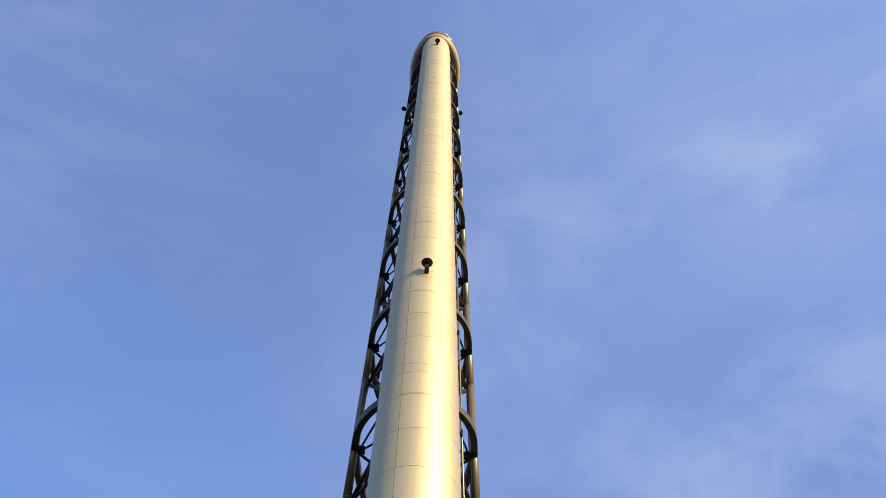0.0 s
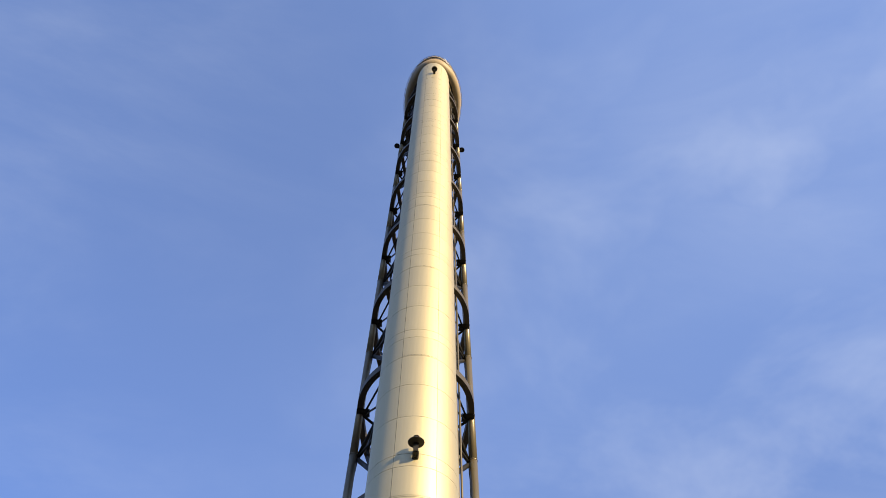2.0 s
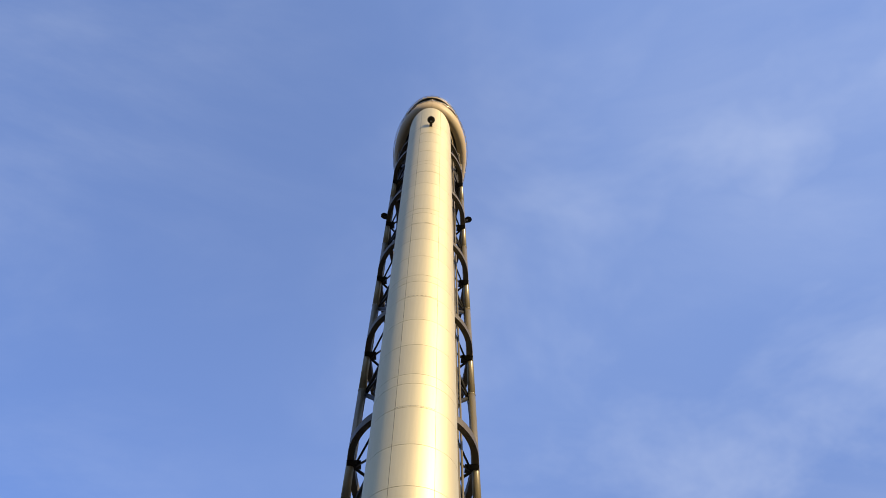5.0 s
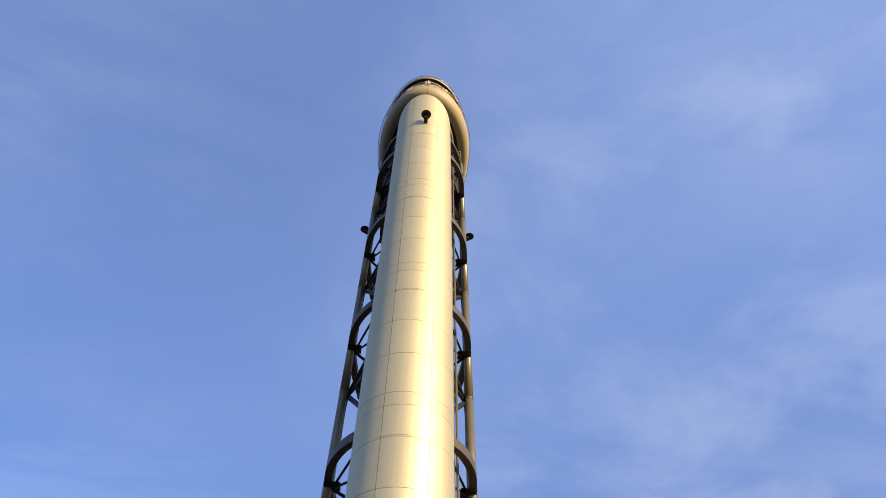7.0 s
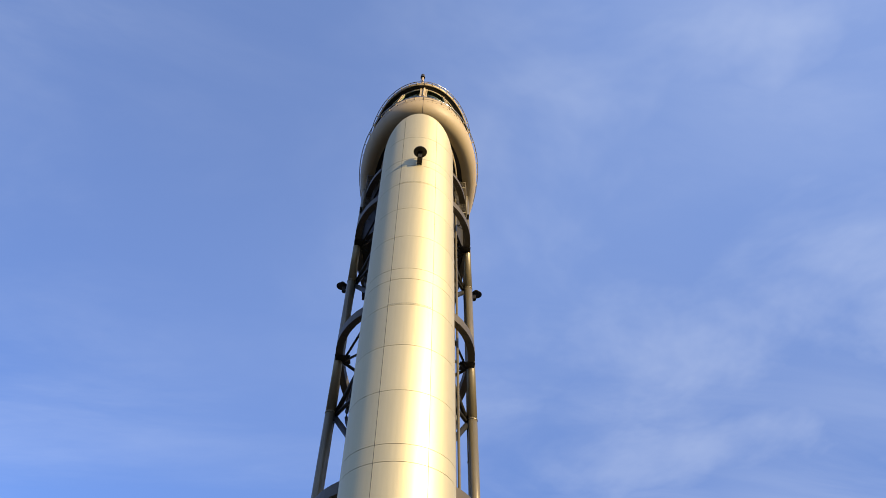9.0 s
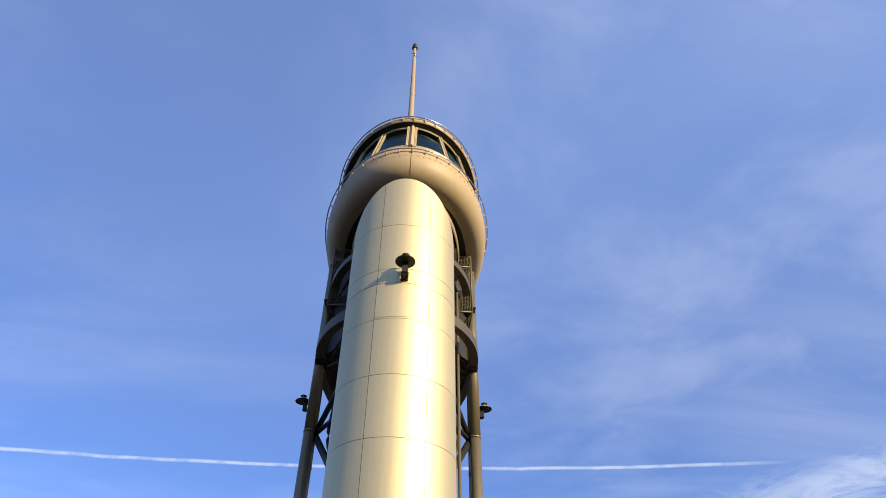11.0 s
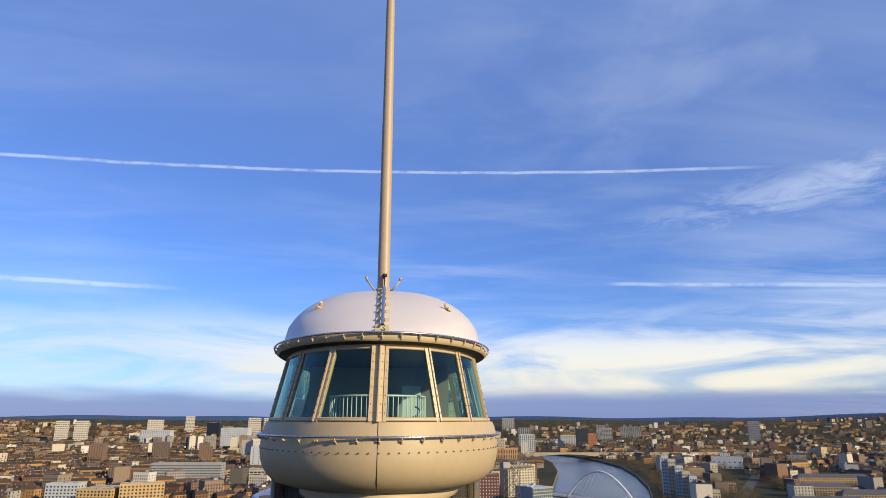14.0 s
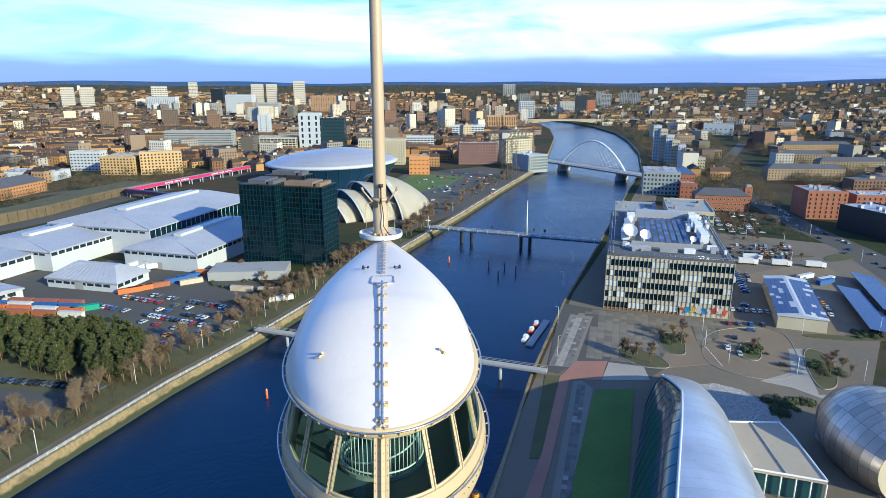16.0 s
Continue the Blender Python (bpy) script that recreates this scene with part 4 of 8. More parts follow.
def window_mesh(w, h, frame_mat, glass_mat):
    """A pane set back in a thin frame, facing -y, its foot at the origin."""
    key = (round(w, 2), round(h, 2), frame_mat.name, glass_mat.name)
    if key not in WINDOW_MESHES:
        bm = bmesh.new()
        t = 0.12
        o = [(-w / 2, 0), (w / 2, 0), (w / 2, h), (-w / 2, h)]
        i = [(-w / 2 + t, t), (w / 2 - t, t), (w / 2 - t, h - t), (-w / 2 + t, h - t)]
        loops = [[(x, 0.0, z) for x, z in o], [(x, -0.10, z) for x, z in o], [(x, -0.10, z) for x, z in i], [(x, -0.02, z) for x, z in i]]
        rings = loft(bm, loops, smooth=False)
        f = bm.faces.new(rings[-1])
        f.material_index = 1
        WINDOW_MESHES[key] = mesh_of("window", bm, [frame_mat, glass_mat])
    return WINDOW_MESHES[key]


def put_window(parent, mesh, x, y, z, rot):
    ob = new("window", mesh)
    ob.parent = parent
    ob.matrix_local = pose(x, y, z, 0, 0, rot)
    return ob


def face_windows(parent, length, origin, rot, floors, bays, z0, storey, mesh, width_gap=0.0, skip=None):
    """Rows of windows along one face; origin: the face's left end, seen from outside."""
    ux, uy = math.cos(radians(rot)), math.sin(radians(rot))
    for f in range(floors):
        for b in range(bays):
            if skip and skip(f, b):
                continue
            s = length * (b + 0.5) / bays
            put_window(parent, mesh, origin[0] + ux * s, origin[1] + uy * s, z0 + storey * f, rot)


def building(name, label, m, w, d, h, wall, floors=4, bays=8, side_bays=4, roof="flat", roof_mat=None, frame_mat=None, glass=None, win=(1.2, 1.6), group="", category="building", base=1.2, back=False, joined=False):
    """A block with parapet or pitched roof and a window object in every bay of the two faces that show; its front faces local -y."""
    ob = thing(name, label, category, m, group)
    bm = bmesh.new()
    box(bm, -w / 2, -d / 2, -2.0, w / 2, d / 2, h)
    if roof == "flat":
        for x0, y0, x1, y1 in ((-w / 2, -d / 2, w / 2, -d / 2 + 0.4), (-w / 2, d / 2 - 0.4, w / 2, d / 2), (-w / 2, -d / 2 + 0.4, -w / 2 + 0.4, d / 2 - 0.4), (w / 2 - 0.4, -d / 2 + 0.4, w / 2, d / 2 - 0.4)):
            box(bm, x0, y0, h, x1, y1, h + 0.9)
    part("wall", bm, wall, ob)
    bm = bmesh.new()
    if roof == "flat":
        box(bm, -w / 2 + 0.4, -d / 2 + 0.4, h, w / 2 - 0.4, d / 2 - 0.4, h + 0.15)
        rnd = random.Random(name + str(w))
        for _ in range(max(2, int(w * d / 160))):
            sx, sy, sz = rnd.uniform(1.5, 4), rnd.uniform(1.5, 4), rnd.uniform(0.8, 2.4)
            px, py = rnd.uniform(-w / 2 + 3, w / 2 - 3), rnd.uniform(-d / 2 + 2.5, d / 2 - 2.5)
            box(bm, px - sx / 2, py - sy / 2, h + 0.15, px + sx / 2, py + sy / 2, h + 0.15 + sz)
    else:
        e = 0.5
        r = min(w, d) * 0.30
        long_x = w >= d
        a = [(-w / 2 - e, -d / 2 - e, h), (w / 2 + e, -d / 2 - e, h), (w / 2 + e, d / 2 + e, h), (-w / 2 - e, d / 2 + e, h)]
        if long_x:
            k = 0.0 if roof == "gable" else d / 2
            t = [(-w / 2 - e + k, 0, h + r), (w / 2 + e - k, 0, h + r)]
            faces = ((0, 1, 5, 4), (2, 3, 4, 5), (3, 0, 4), (1, 2, 5))
        else:
            k = 0.0 if roof == "gable" else w / 2
            t = [(0, -d / 2 - e + k, h + r), (0, d / 2 + e - k, h + r)]
            faces = ((1, 2, 5, 4), (3, 0, 4, 5), (0, 1, 4), (2, 3, 5))
        vs = [bm.verts.new(p) for p in a + t]
        for f in faces:
            bm.faces.new([vs[i] for i in f])
        bm.faces.new([vs[3], vs[2], vs[1], vs[0]])
    part("roof", bm, roof_mat or GREY_CONC, ob)
    if floors and bays:
        st = (h - base) / floors
        mesh = window_mesh(min(win[0], w / bays * 0.85), min(win[1], st * 0.8), frame_mat or wall, glass or WINDOW_DARK)
        if joined:
            bm = bmesh.new()
            for length, org, rot, nb in ((w, (-w / 2, -d / 2), 0, bays), (d, (w / 2, -d / 2), 90, side_bays)):
                ux, uy = math.cos(radians(rot)), math.sin(radians(rot))
                ww, hh = min(win[0], length / max(nb, 1) * 0.8) / 2, min(win[1], st * 0.8)
                for f in range(floors):
                    for b in range(nb):
                        s = length * (b + 0.5) / nb
                        box(bm, -ww, -0.08, 0, ww, 0.05, hh, m=pose(org[0] + ux * s, org[1] + uy * s, base + st * f, 0, 0, rot))
            part("glazing", bm, glass or WINDOW_DARK, ob)["kind"] = "stuff"
            return ob
        face_windows(ob, w, (-w / 2, -d / 2), 0, floors, bays, base, st, mesh)
        if side_bays:
            face_windows(ob, d, (w / 2, -d / 2), 90, floors, side_bays, base, st, mesh)
            if back:
                face_windows(ob, d, (-w / 2, d / 2), -90, floors, side_bays, base, st, mesh)
    return ob


# ---- banks near the tower ----
slab("road_quay", [(-22, 10), (20, 118), (60, 212), (95, 290), (150, 395), (250, 598), (330, 757), (345, 750), (268, 590), (200, 440), (300, 372), (282, 285), (205, 215), (165, 170), (110, 60), (40, 0)], GZ + 0.03, 0.05, GREY_TARMAC, "patched grey tarmac of the quay roads and yards", "road")
slab("pavement_plaza", [(58, 200), (84, 274), (97, 264), (149, 242), (138, 224), (105, 199), (94, 190), (84, 206), (72, 207), (62, 197)], GZ + 0.14, 0.12, ASPHALT, "dark joints of the grey stone paving in front of the offices", "pavement")
slab("pavement_red", [(71.7, 207), (83.8, 206), (76, 190), (69.5, 191.5), (64.7, 192), (44.7, 141), (25, 96), (20.5, 98), (43.6, 146.8), (62, 195)], GZ + 0.17, 0.15, RED_PAVING, "red brick promenade", "pavement")
slab("pavement_pale", [(76.3, 190.5), (94, 189), (96, 200), (84, 205)], GZ + 0.18, 0.15, PALE_PAVING, "pale concrete paving", "pavement")
slab("pavement_strip", [(68.9, 191), (71.0, 184), (44.6, 122), (30, 92), (26, 94), (41, 126), (65.5, 190)], GZ + 0.155, 0.12, PAVING, "grey slab walkway beside the lawn", "pavement")
slab("lawn", [(71.6, 183.5), (85.3, 182.3), (61, 124), (46, 92), (31.5, 94), (45.4, 125.2)], GZ + 0.20, 0.18, GRASS, "worn green lawn beside the promenade", "grass")
slab("grass_strip", [(56.6, 196), (64.2, 195), (43.5, 143), (39, 143.7)], GZ + 0.16, 0.14, ROUGH_GRASS, "rough grass strip along the quay", "grass")
slab("pavement_cobbles", [(104, 181), (110, 184), (116, 184.5), (123, 179), (126, 170.6), (125.5, 162), (124, 156.6), (106, 159), (103, 170)], GZ + 0.16, 0.12, PALE_PAVING, "fan of pale cobbles", "pavement")
slab("pavement_white", [(161.7, 211.4), (167.5, 211), (160.5, 199.6), (148.2, 172.8), (156, 172), (160, 176), (163, 170), (150, 166), (142, 179), (133.7, 184.8), (149.4, 190.5), (157, 203)], GZ + 0.13, 0.1, PALE_PAVING, "white concrete footpath round the turning circle", "pavement")
for pts in ([(146.2, 220.3), (154.5, 219.6), (150, 210), (145.5, 203.4), (136.5, 203.1), (139, 212)], [(169.7, 212.4), (174, 206), (172, 198.5), (165, 186), (157, 176.2), (150.5, 176.8), (160.5, 199.6)],
            [(94, 224.7), (101, 216), (107, 204.1), (105.9, 197.5), (98, 201), (90.3, 208.1)], [(114.4, 232.3), (126.7, 231.3), (121, 218), (116.6, 207.5), (109.3, 211.9)],
            [(176, 222), (205, 214), (232, 222), (228, 226), (205, 219), (178, 227)], [(212, 352), (262, 342), (268, 347), (215, 358)], [(268, 330), (300, 345), (285, 352), (266, 340)]):
    slab("verge", rounded(pts), GZ + 0.22, 0.2, ROUGH_GRASS, "planted verge of rough winter grass", "grass")
slab("road_car_park", [(-147, 287), (-135, 307), (-114, 306), (-66, 280), (-70, 250), (-84, 237), (-94, 229), (-104, 251), (-124, 266)], GZ + 0.05, 0.05, ASPHALT, "asphalt car park with faded bays", "road")
slab("road_yard", [(-200, 300), (-160, 262), (-60, 300), (-90, 350), (-120, 345), (-170, 375), (-215, 345)], GZ + 0.03, 0.05, ASPHALT, "grey service yard beside the halls", "road")
slab("road_lot", [(-160, 205), (-143, 209), (-112, 197), (-109, 187), (-114, 176), (-124, 170), (-170, 165)], GZ + 0.03, 0.05, ASPHALT, "patched asphalt parking lot", "road")
QUAY_LINE = [(-150, 62), (-106.5, 143), (-81, 201), (-59.2, 242), (19.0, 410), (61.0, 499), (119.5, 628), (173.5, 743), (208, 824)]
slab("pavement_quay", [(x - 1.0, y) for x, y in QUAY_LINE] + [(x - 4.6, y + 1.7) for x, y in reversed(QUAY_LINE)], GZ + 0.10, 0.1, plain("gravel_path", (0.155, 0.12, 0.075), 0.95, 0.0, 0.35, 0.3, 0.4, 0.02), "gravel riverside path behind the quay wall", "pavement")
slab("verge", [(x - 4.8, y + 1.8) for x, y in QUAY_LINE[:5]] + [(x - 20, y + 8) for x, y in reversed(QUAY_LINE[:5])], GZ + 0.12, 0.1, ROUGH_GRASS, "rough grass strip beside the walkway", "grass")
slab("road_hydro", [(-10, 400), (60, 505), (170, 745), (120, 800), (20, 740), (-20, 620), (20, 560)], GZ + 0.03, 0.05, ASPHALT, "asphalt forecourt and coach park", "road")
slab("lawn", [(22, 600), (60, 640), (90, 720), (30, 735), (0, 650)], GZ + 0.12, 0.1, GRASS, "green lawn beside the arena road", "grass")
slab("road_main", [(270, 292), (293, 363), (300, 420), (336, 567), (400, 700), (444, 805), (560, 980), (660, 1130), (674, 1124), (575, 975), (460, 800), (420, 700), (356, 565), (322, 420), (314, 360), (300, 290)], GZ + 0.06, 0.05, ASPHALT, "main road leading away from the river", "road")
slab("road_express", [(-460, 520), (-330, 640), (-240, 705), (-120, 800), (60, 905), (66, 890), (-112, 785), (-232, 690), (-322, 625), (-452, 505)], GZ + 0.06, 0.05, ASPHALT, "dual carriageway beside the halls", "road")


CIRCLE = [(133.8, 226.4), (143.1, 233.5), (160, 236), (170, 229), (167.2, 217.0), (159, 200), (149.2, 187.9), (140, 184.5), (130.5, 188.0), (123.0, 197.3), (123.0, 206.1), (127, 216)]
slab("road_circle", rounded(CIRCLE), GZ + 0.10, 0.09, TARMAC, "worn warm grey turning circle", "road")
slab("road_approach", [(100, 198), (123, 200), (128, 222), (133, 238), (128, 246), (118, 236), (110, 212)], GZ + 0.155, 0.12, TARMAC, "patched tarmac footway beside the turning circle", "road")
slab("road_yard_south", [(170, 300), (262, 335), (232, 232), (205, 236), (214, 282), (178, 296), (158, 240), (150, 244)], GZ + 0.07, 0.06, TARMAC, "worn service yard beside the offices", "road")
slab("verge", [(-215, 300), (-158, 276), (-127, 266), (-104, 248), (-92, 226), (-88, 200), (-112, 196), (-150, 206), (-215, 230)], GZ + 0.06, 0.06, ROUGH_GRASS, "needle-strewn grass under the pines", "grass")


def kerb(pts, z, closed=True):
    """Pale concrete kerb stones round an edge."""
    bm = bmesh.new()
    ring = pts + pts[:1] if closed else pts
    for a, b in zip(ring, ring[1:]):
        a, b = Vector(a), Vector(b)
        ang = math.atan2((b - a).y, (b - a).x)
        box(bm, 0, -0.11, -0.2, (b - a).length + 0.06, 0.11, 0.12, m=Matrix.Translation((a.x, a.y, z)) @ Matrix.Rotation(ang, 4, "Z"))
    tagged(part("trim_kerb", bm, PALE_PAVING), "pale concrete kerb round a paved edge", "kerb", kind="structure")


kerb(rounded(CIRCLE), GZ + 0.12)
for pts in ([(150.6, 220.4), (151.7, 214.6), (146.2, 204.1), (141.6, 200.7), (138.7, 203.5), (139.5, 210.0), (144.9, 218.0)], [(88.0, 215.8), (102.5, 223.1), (107, 204.1), (105.9, 197.5), (98, 198.5), (92.8, 202.0)],
            [(114.4, 232.3), (126.7, 231.3), (121, 218), (116.6, 207.5), (109.3, 211.9)], [(169.7, 212.4), (174, 206), (172, 198.5), (165, 186), (157, 176.2), (150.5, 176.8), (160.5, 199.6)]):
    kerb(rounded(pts), GZ + 0.2)
# white edge line of the bays in the circle
bm = bmesh.new()
for a, b in (((130, 224), (126.5, 198)), ((160, 196), (166, 210))):
    a, b = Vector(a), Vector(b)
    box(bm, 0, -0.1, 0, (b - a).length, 0.1, 0.02, m=Matrix.Translation((a.x, a.y, GZ + 0.11)) @ Matrix.Rotation(math.atan2((b - a).y, (b - a).x), 4, "Z"))
tagged(part("trim_road_line", bm, WHITE_PAINT), "worn white line on the tarmac", "road marking", kind="structure")


def stone_wall():
    """Railway retaining wall with its bank above."""
    line = [(-330, 430), (-296, 482), (-279, 520), (-270, 567), (-257, 613), (-240, 655)]
    bm = bmesh.new()
    loops = []
    for i, (x, y) in enumerate(line):
        h = 8.5 - 0.5 * i
        loops.append([(x + 0.6, y, GZ - 0.5), (x, y, GZ + h), (x - 0.2, y, GZ + h + 0.8), (x - 1.2, y, GZ + h + 0.8), (x - 1.2, y, GZ - 0.5)])
    loft(bm, loops, closed=False, smooth=False)
    wall = tagged(part("wall_railway", bm, plain("soot_stone", (0.115, 0.088, 0.05), 0.9, 0.0, 0.45, 0.5, 0.5, 0.08)), "rough brown stone retaining wall", "wall", kind="structure")
    bm = bmesh.new()
    for i in range(26):
        f = i / 26 * (len(line) - 1)
        k = int(f)
        a, b = Vector(line[k]), Vector(line[k + 1])
        p = a.lerp(b, f - k)
        box(bm, -0.5, -0.4, -0.5, 0.6, 0.4, 8.2 - 0.5 * f, m=Matrix.Translation((p.x + 0.4, p.y, GZ)) @ Matrix.Rotation(math.atan2((b - a).y, (b - a).x) + math.pi / 2, 4, "Z"))
    part("buttress", bm, plain("soot_stone", (0.115, 0.088, 0.05), 0.9, 0.0, 0.45, 0.5, 0.5, 0.08), wall)["kind"] = "stuff"
    slab("verge", [(x - 1.2, y) for x, y in line] + [(x - 34, y + 12) for x, y in reversed(line)], GZ + 6.2, 6.0, ROUGH_GRASS, "grassy bank behind the retaining wall", "grass")
    slab("road_siding", [(x + 1.5, y) for x, y in line] + [(x + 22, y - 6) for x, y in reversed(line)], GZ + 0.05, 0.05, ASPHALT, "narrow road below the retaining wall", "road")
    # pale curved parapet of a slip road
    bm = bmesh.new()
    pts = [(-232, 857), (-244, 910), (-237, 973), (-203, 997), (-170, 994), (-120, 980)]
    loops = [[(x + 0.5, y, GZ - 0.5), (x + 0.5, y, GZ + 6.5), (x - 0.5, y, GZ + 6.5), (x - 0.5, y, GZ - 0.5)] for x, y in pts]
    loft(bm, loops, closed=False, smooth=False)
    tagged(part("wall_parapet", bm, CREAM_WALL), "long pale curved parapet of a slip road", "wall", kind="structure")


stone_wall()


# ---- the bank's fence and lamps ----
def quay_fence():
    fence = thing("quay_fence", "white post and rail fence along the quay", "fence", pose(0, 0, GZ + 0.25))
    bm = bmesh.new()
    box(bm, -0.06, -0.06, 0, 0.06, 0.06, 1.15)
    for z in (0.35, 0.7, 1.08):
        box(bm, 0.06, -0.03, z, 2.94, 0.03, z + 0.09)
    mesh = mesh_of("panel", bm, WHITE_PAINT)
    count = 0
    for a, b in zip(QUAY_LINE, QUAY_LINE[1:]):
        a, b = Vector(a), Vector(b)
        n = int((b - a).length / 3)
        ang = math.atan2((b - a).y, (b - a).x)
        for i in range(n):
            if count >= 270:
                return
            p = a.lerp(b, i / n)
            ob = new("panel", mesh)
            ob.parent = fence
            ob.matrix_local = Matrix.Translation((p.x - 0.2, p.y, 0)) @ Matrix.Rotation(ang, 4, "Z")
            count += 1


quay_fence()


def street_lamp(m, h=8.0, group="lamps along the bank"):
    lamp = thing("street_lamp", "pale grey street lamp column with a short arm", "street lamp", m, group)
    bm = bmesh.new()
    rod(bm, (0, 0, 0), (0, 0, h), 0.11, 8, 0.06)
    part("column", bm, WHITE_PAINT, lamp)
    bm = bmesh.new()
    rod(bm, (0, 0, h - 0.05), (0.9, 0, h + 0.1), 0.05, 6)
    box(bm, 0.7, -0.14, h + 0.04, 1.4, 0.14, h + 0.18)
    part("lamp_head", bm, GREY_CONC, lamp)
    return lamp


first_lamp = street_lamp(pose(-104, 158, GZ, 0, 0, 150))
for x, y in ((-86, 200), (-71, 231), (-52, 265), (-33, 303), (-12, 351), (14, 405), (36, 452), (60, 505)):
    copy_thing(first_lamp, pose(x - 6.5, y + 2, GZ, 0, 0, 150))
for x, y in ((130, 200), (150, 188), (136, 233), (176, 224), (210, 222), (172, 182), (66, 214), (75, 247), (92, 300), (110, 345), (230, 352), (262, 372), (285, 330), (300, 400), (320, 470), (252, 400), (240, 330), (150, 250), (128, 215)):
    copy_thing(first_lamp, pose(x, y, GZ, 0, 0, random.Random(x).uniform(0, 360)))


# ---- offices on the south bank ----
def broadcaster():
    m = at(148, 307, -20.5)
    w, d, h = 56.0, 110.0, 27.0
    ob = thing("office_building", "wide glass and stone office block with rooftop plant", "building", m)
    bm = bmesh.new()
    box(bm, -w / 2 + 0.15, -d / 2 + 0.15, 0, w / 2 - 0.15, d / 2 - 0.15, h - 0.6)
    part("core", bm, DARK_CLAD, ob, "dark recessed glazing line")
    for k in range(6):
        bm = bmesh.new()
        z = 0.2 if k == 0 else 1.0 + k * (h - 1.0) / 5.0 - 2.15
        top = 1.0 if k == 0 else z + (2.15 if k < 5 else 1.6)
        box(bm, -w / 2, -d / 2, z, w / 2, d / 2, top)
        part("floor_band", bm, CREAM_WALL if k else RED_BRICK, ob)
    fin = bmesh.new()
    box(fin, -0.11, -0.30, 0, 0.11, 0.0, h - 0.6)
    fin_mesh = mesh_of("fin", fin, MULLION)
    glass_a, glass_b = window_mesh(1.75, 3.0, DARK_METAL, DARK_GLASS), window_mesh(1.75, 3.05, DARK_METAL, BLIND)
    rnd = random.Random(5)
    for length, org, rot, bays in ((w, (-w / 2, -d / 2), 0, 30), (d, (-w / 2, d / 2), -90, 50)):
        ux, uy = math.cos(radians(rot)), math.sin(radians(rot))
        for b in range(bays + 1):
            o = new("fin", fin_mesh)
            o.parent = ob
            s = length * b / bays
            o.matrix_local = pose(org[0] + ux * s, org[1] + uy * s, 0, 0, 0, rot)
        if rot == 0:
            for f in range(5):
                run = 0
                for b in range(bays):
                    if run <= 0 and rnd.random() < 0.13:
                        run = rnd.randint(1, 5)
                    s = length * (b + 0.5) / bays
                    put_window(ob, glass_b if run > 0 else glass_a, org[0] + ux * s, org[1] + uy * s - 0.02, 1.05 + f * 5.2, rot)
                    run -= 1
        else:
            for f in range(5):
                for b in range(0, bays, 2):
                    s = length * (b + 0.5) / bays
                    put_window(ob, glass_a, org[0] + ux * s - 0.02, org[1] + uy * s, 1.05 + f * 5.2, rot)
    bm = bmesh.new()
    box(bm, -w / 2, -d / 2, h - 0.4, w / 2, d / 2, h + 0.2)
    roof = part("roof", bm, plain("roof_felt", (0.10, 0.10, 0.098), 0.85, 0.0, 0.5, 0.5, 0.6, 0.05), ob)
    # cleaning tracks along both edges
    for x in (-w / 2 + 1.2, -w / 2 + 2.6, w / 2 - 1.2, w / 2 - 2.6):
        bm = bmesh.new()
        rod(bm, (x, -d / 2 + 1, h + 0.75), (x, d / 2 - 1, h + 0.75), 0.16, 4)
        for j in range(12):
            y = -d / 2 + 2 + j * (d - 4) / 11
            rod(bm, (x, y, h + 0.15), (x, y, h + 0.8), 0.1, 4)
        part("cleaning_track", bm, RAIL_STEEL, roof)
    bm = bmesh.new()
    for i in range(25):
        x = -w / 2 + 0.5 + (w - 1.0) * i / 24
        rod(bm, (x, -d / 2 + 0.3, h + 0.2), (x, -d / 2 + 0.3, h + 1.7), 0.05, 5)
    for y in (-d / 2 + 0.3,):
        for z in (h + 0.9, h + 1.7):
            rod(bm, (-w / 2 + 0.5, y, z), (w / 2 - 0.5, y, z), 0.05, 5)
    part("roof_rail", bm, RAIL_STEEL, roof)
    # roof plant
    for x0, y0, x1, y1, hh, mat, nm in ((-22, -24, -18, -14, 4.0, WHITE_PAINT, "air_handler"), (-21, -12, -17.5, 0, 3.4, WHITE_PAINT, "air_handler"), (-20.5, 3, -16, 20, 2.6, PALE_ROOF, "duct"), (-19, 22, -14.5, 33, 3.8, WHITE_PAINT, "air_handler"),
                                      (16.5, -22, 20.5, -12, 4.6, WHITE_PAINT, "air_handler"), (16.8, -9, 20.2, 0, 3.6, WHITE_PAINT, "air_handler"), (16.2, 3, 20, 14, 4.4, WHITE_PAINT, "air_handler"), (15.8, 17, 19.6, 27, 3.4, WHITE_PAINT, "air_handler"), (15.5, 30, 19.5, 40, 4.2, WHITE_PAINT, "air_handler"),
                                      (12.4, -18, 16.8, -15.5, 1.9, PALE_ROOF, "duct"), (12.6, 20, 16, 23, 2.2, PALE_ROOF, "duct"), (12.2, 4, 14.6, 12, 3.0, WHITE_PAINT, "air_handler"),
                                      (-17, -36, 16, -34.6, 2.4, GREY_CONC, "screen_wall"), (-14, 36, 14, 43, 4.0, PALE_ROOF, "plant_room"), (-18, -44, -8, -40, 1.7, PALE_ROOF, "air_handler"), (-4, -45, 4, -41, 1.4, GREY_CONC, "air_handler"), (7, -45, 12, -41, 1.9, WHITE_PAINT, "air_handler"), (21.5, -36, 23.6, 34, 0.9, GREY_CONC, "duct")):
        bm = bmesh.new()
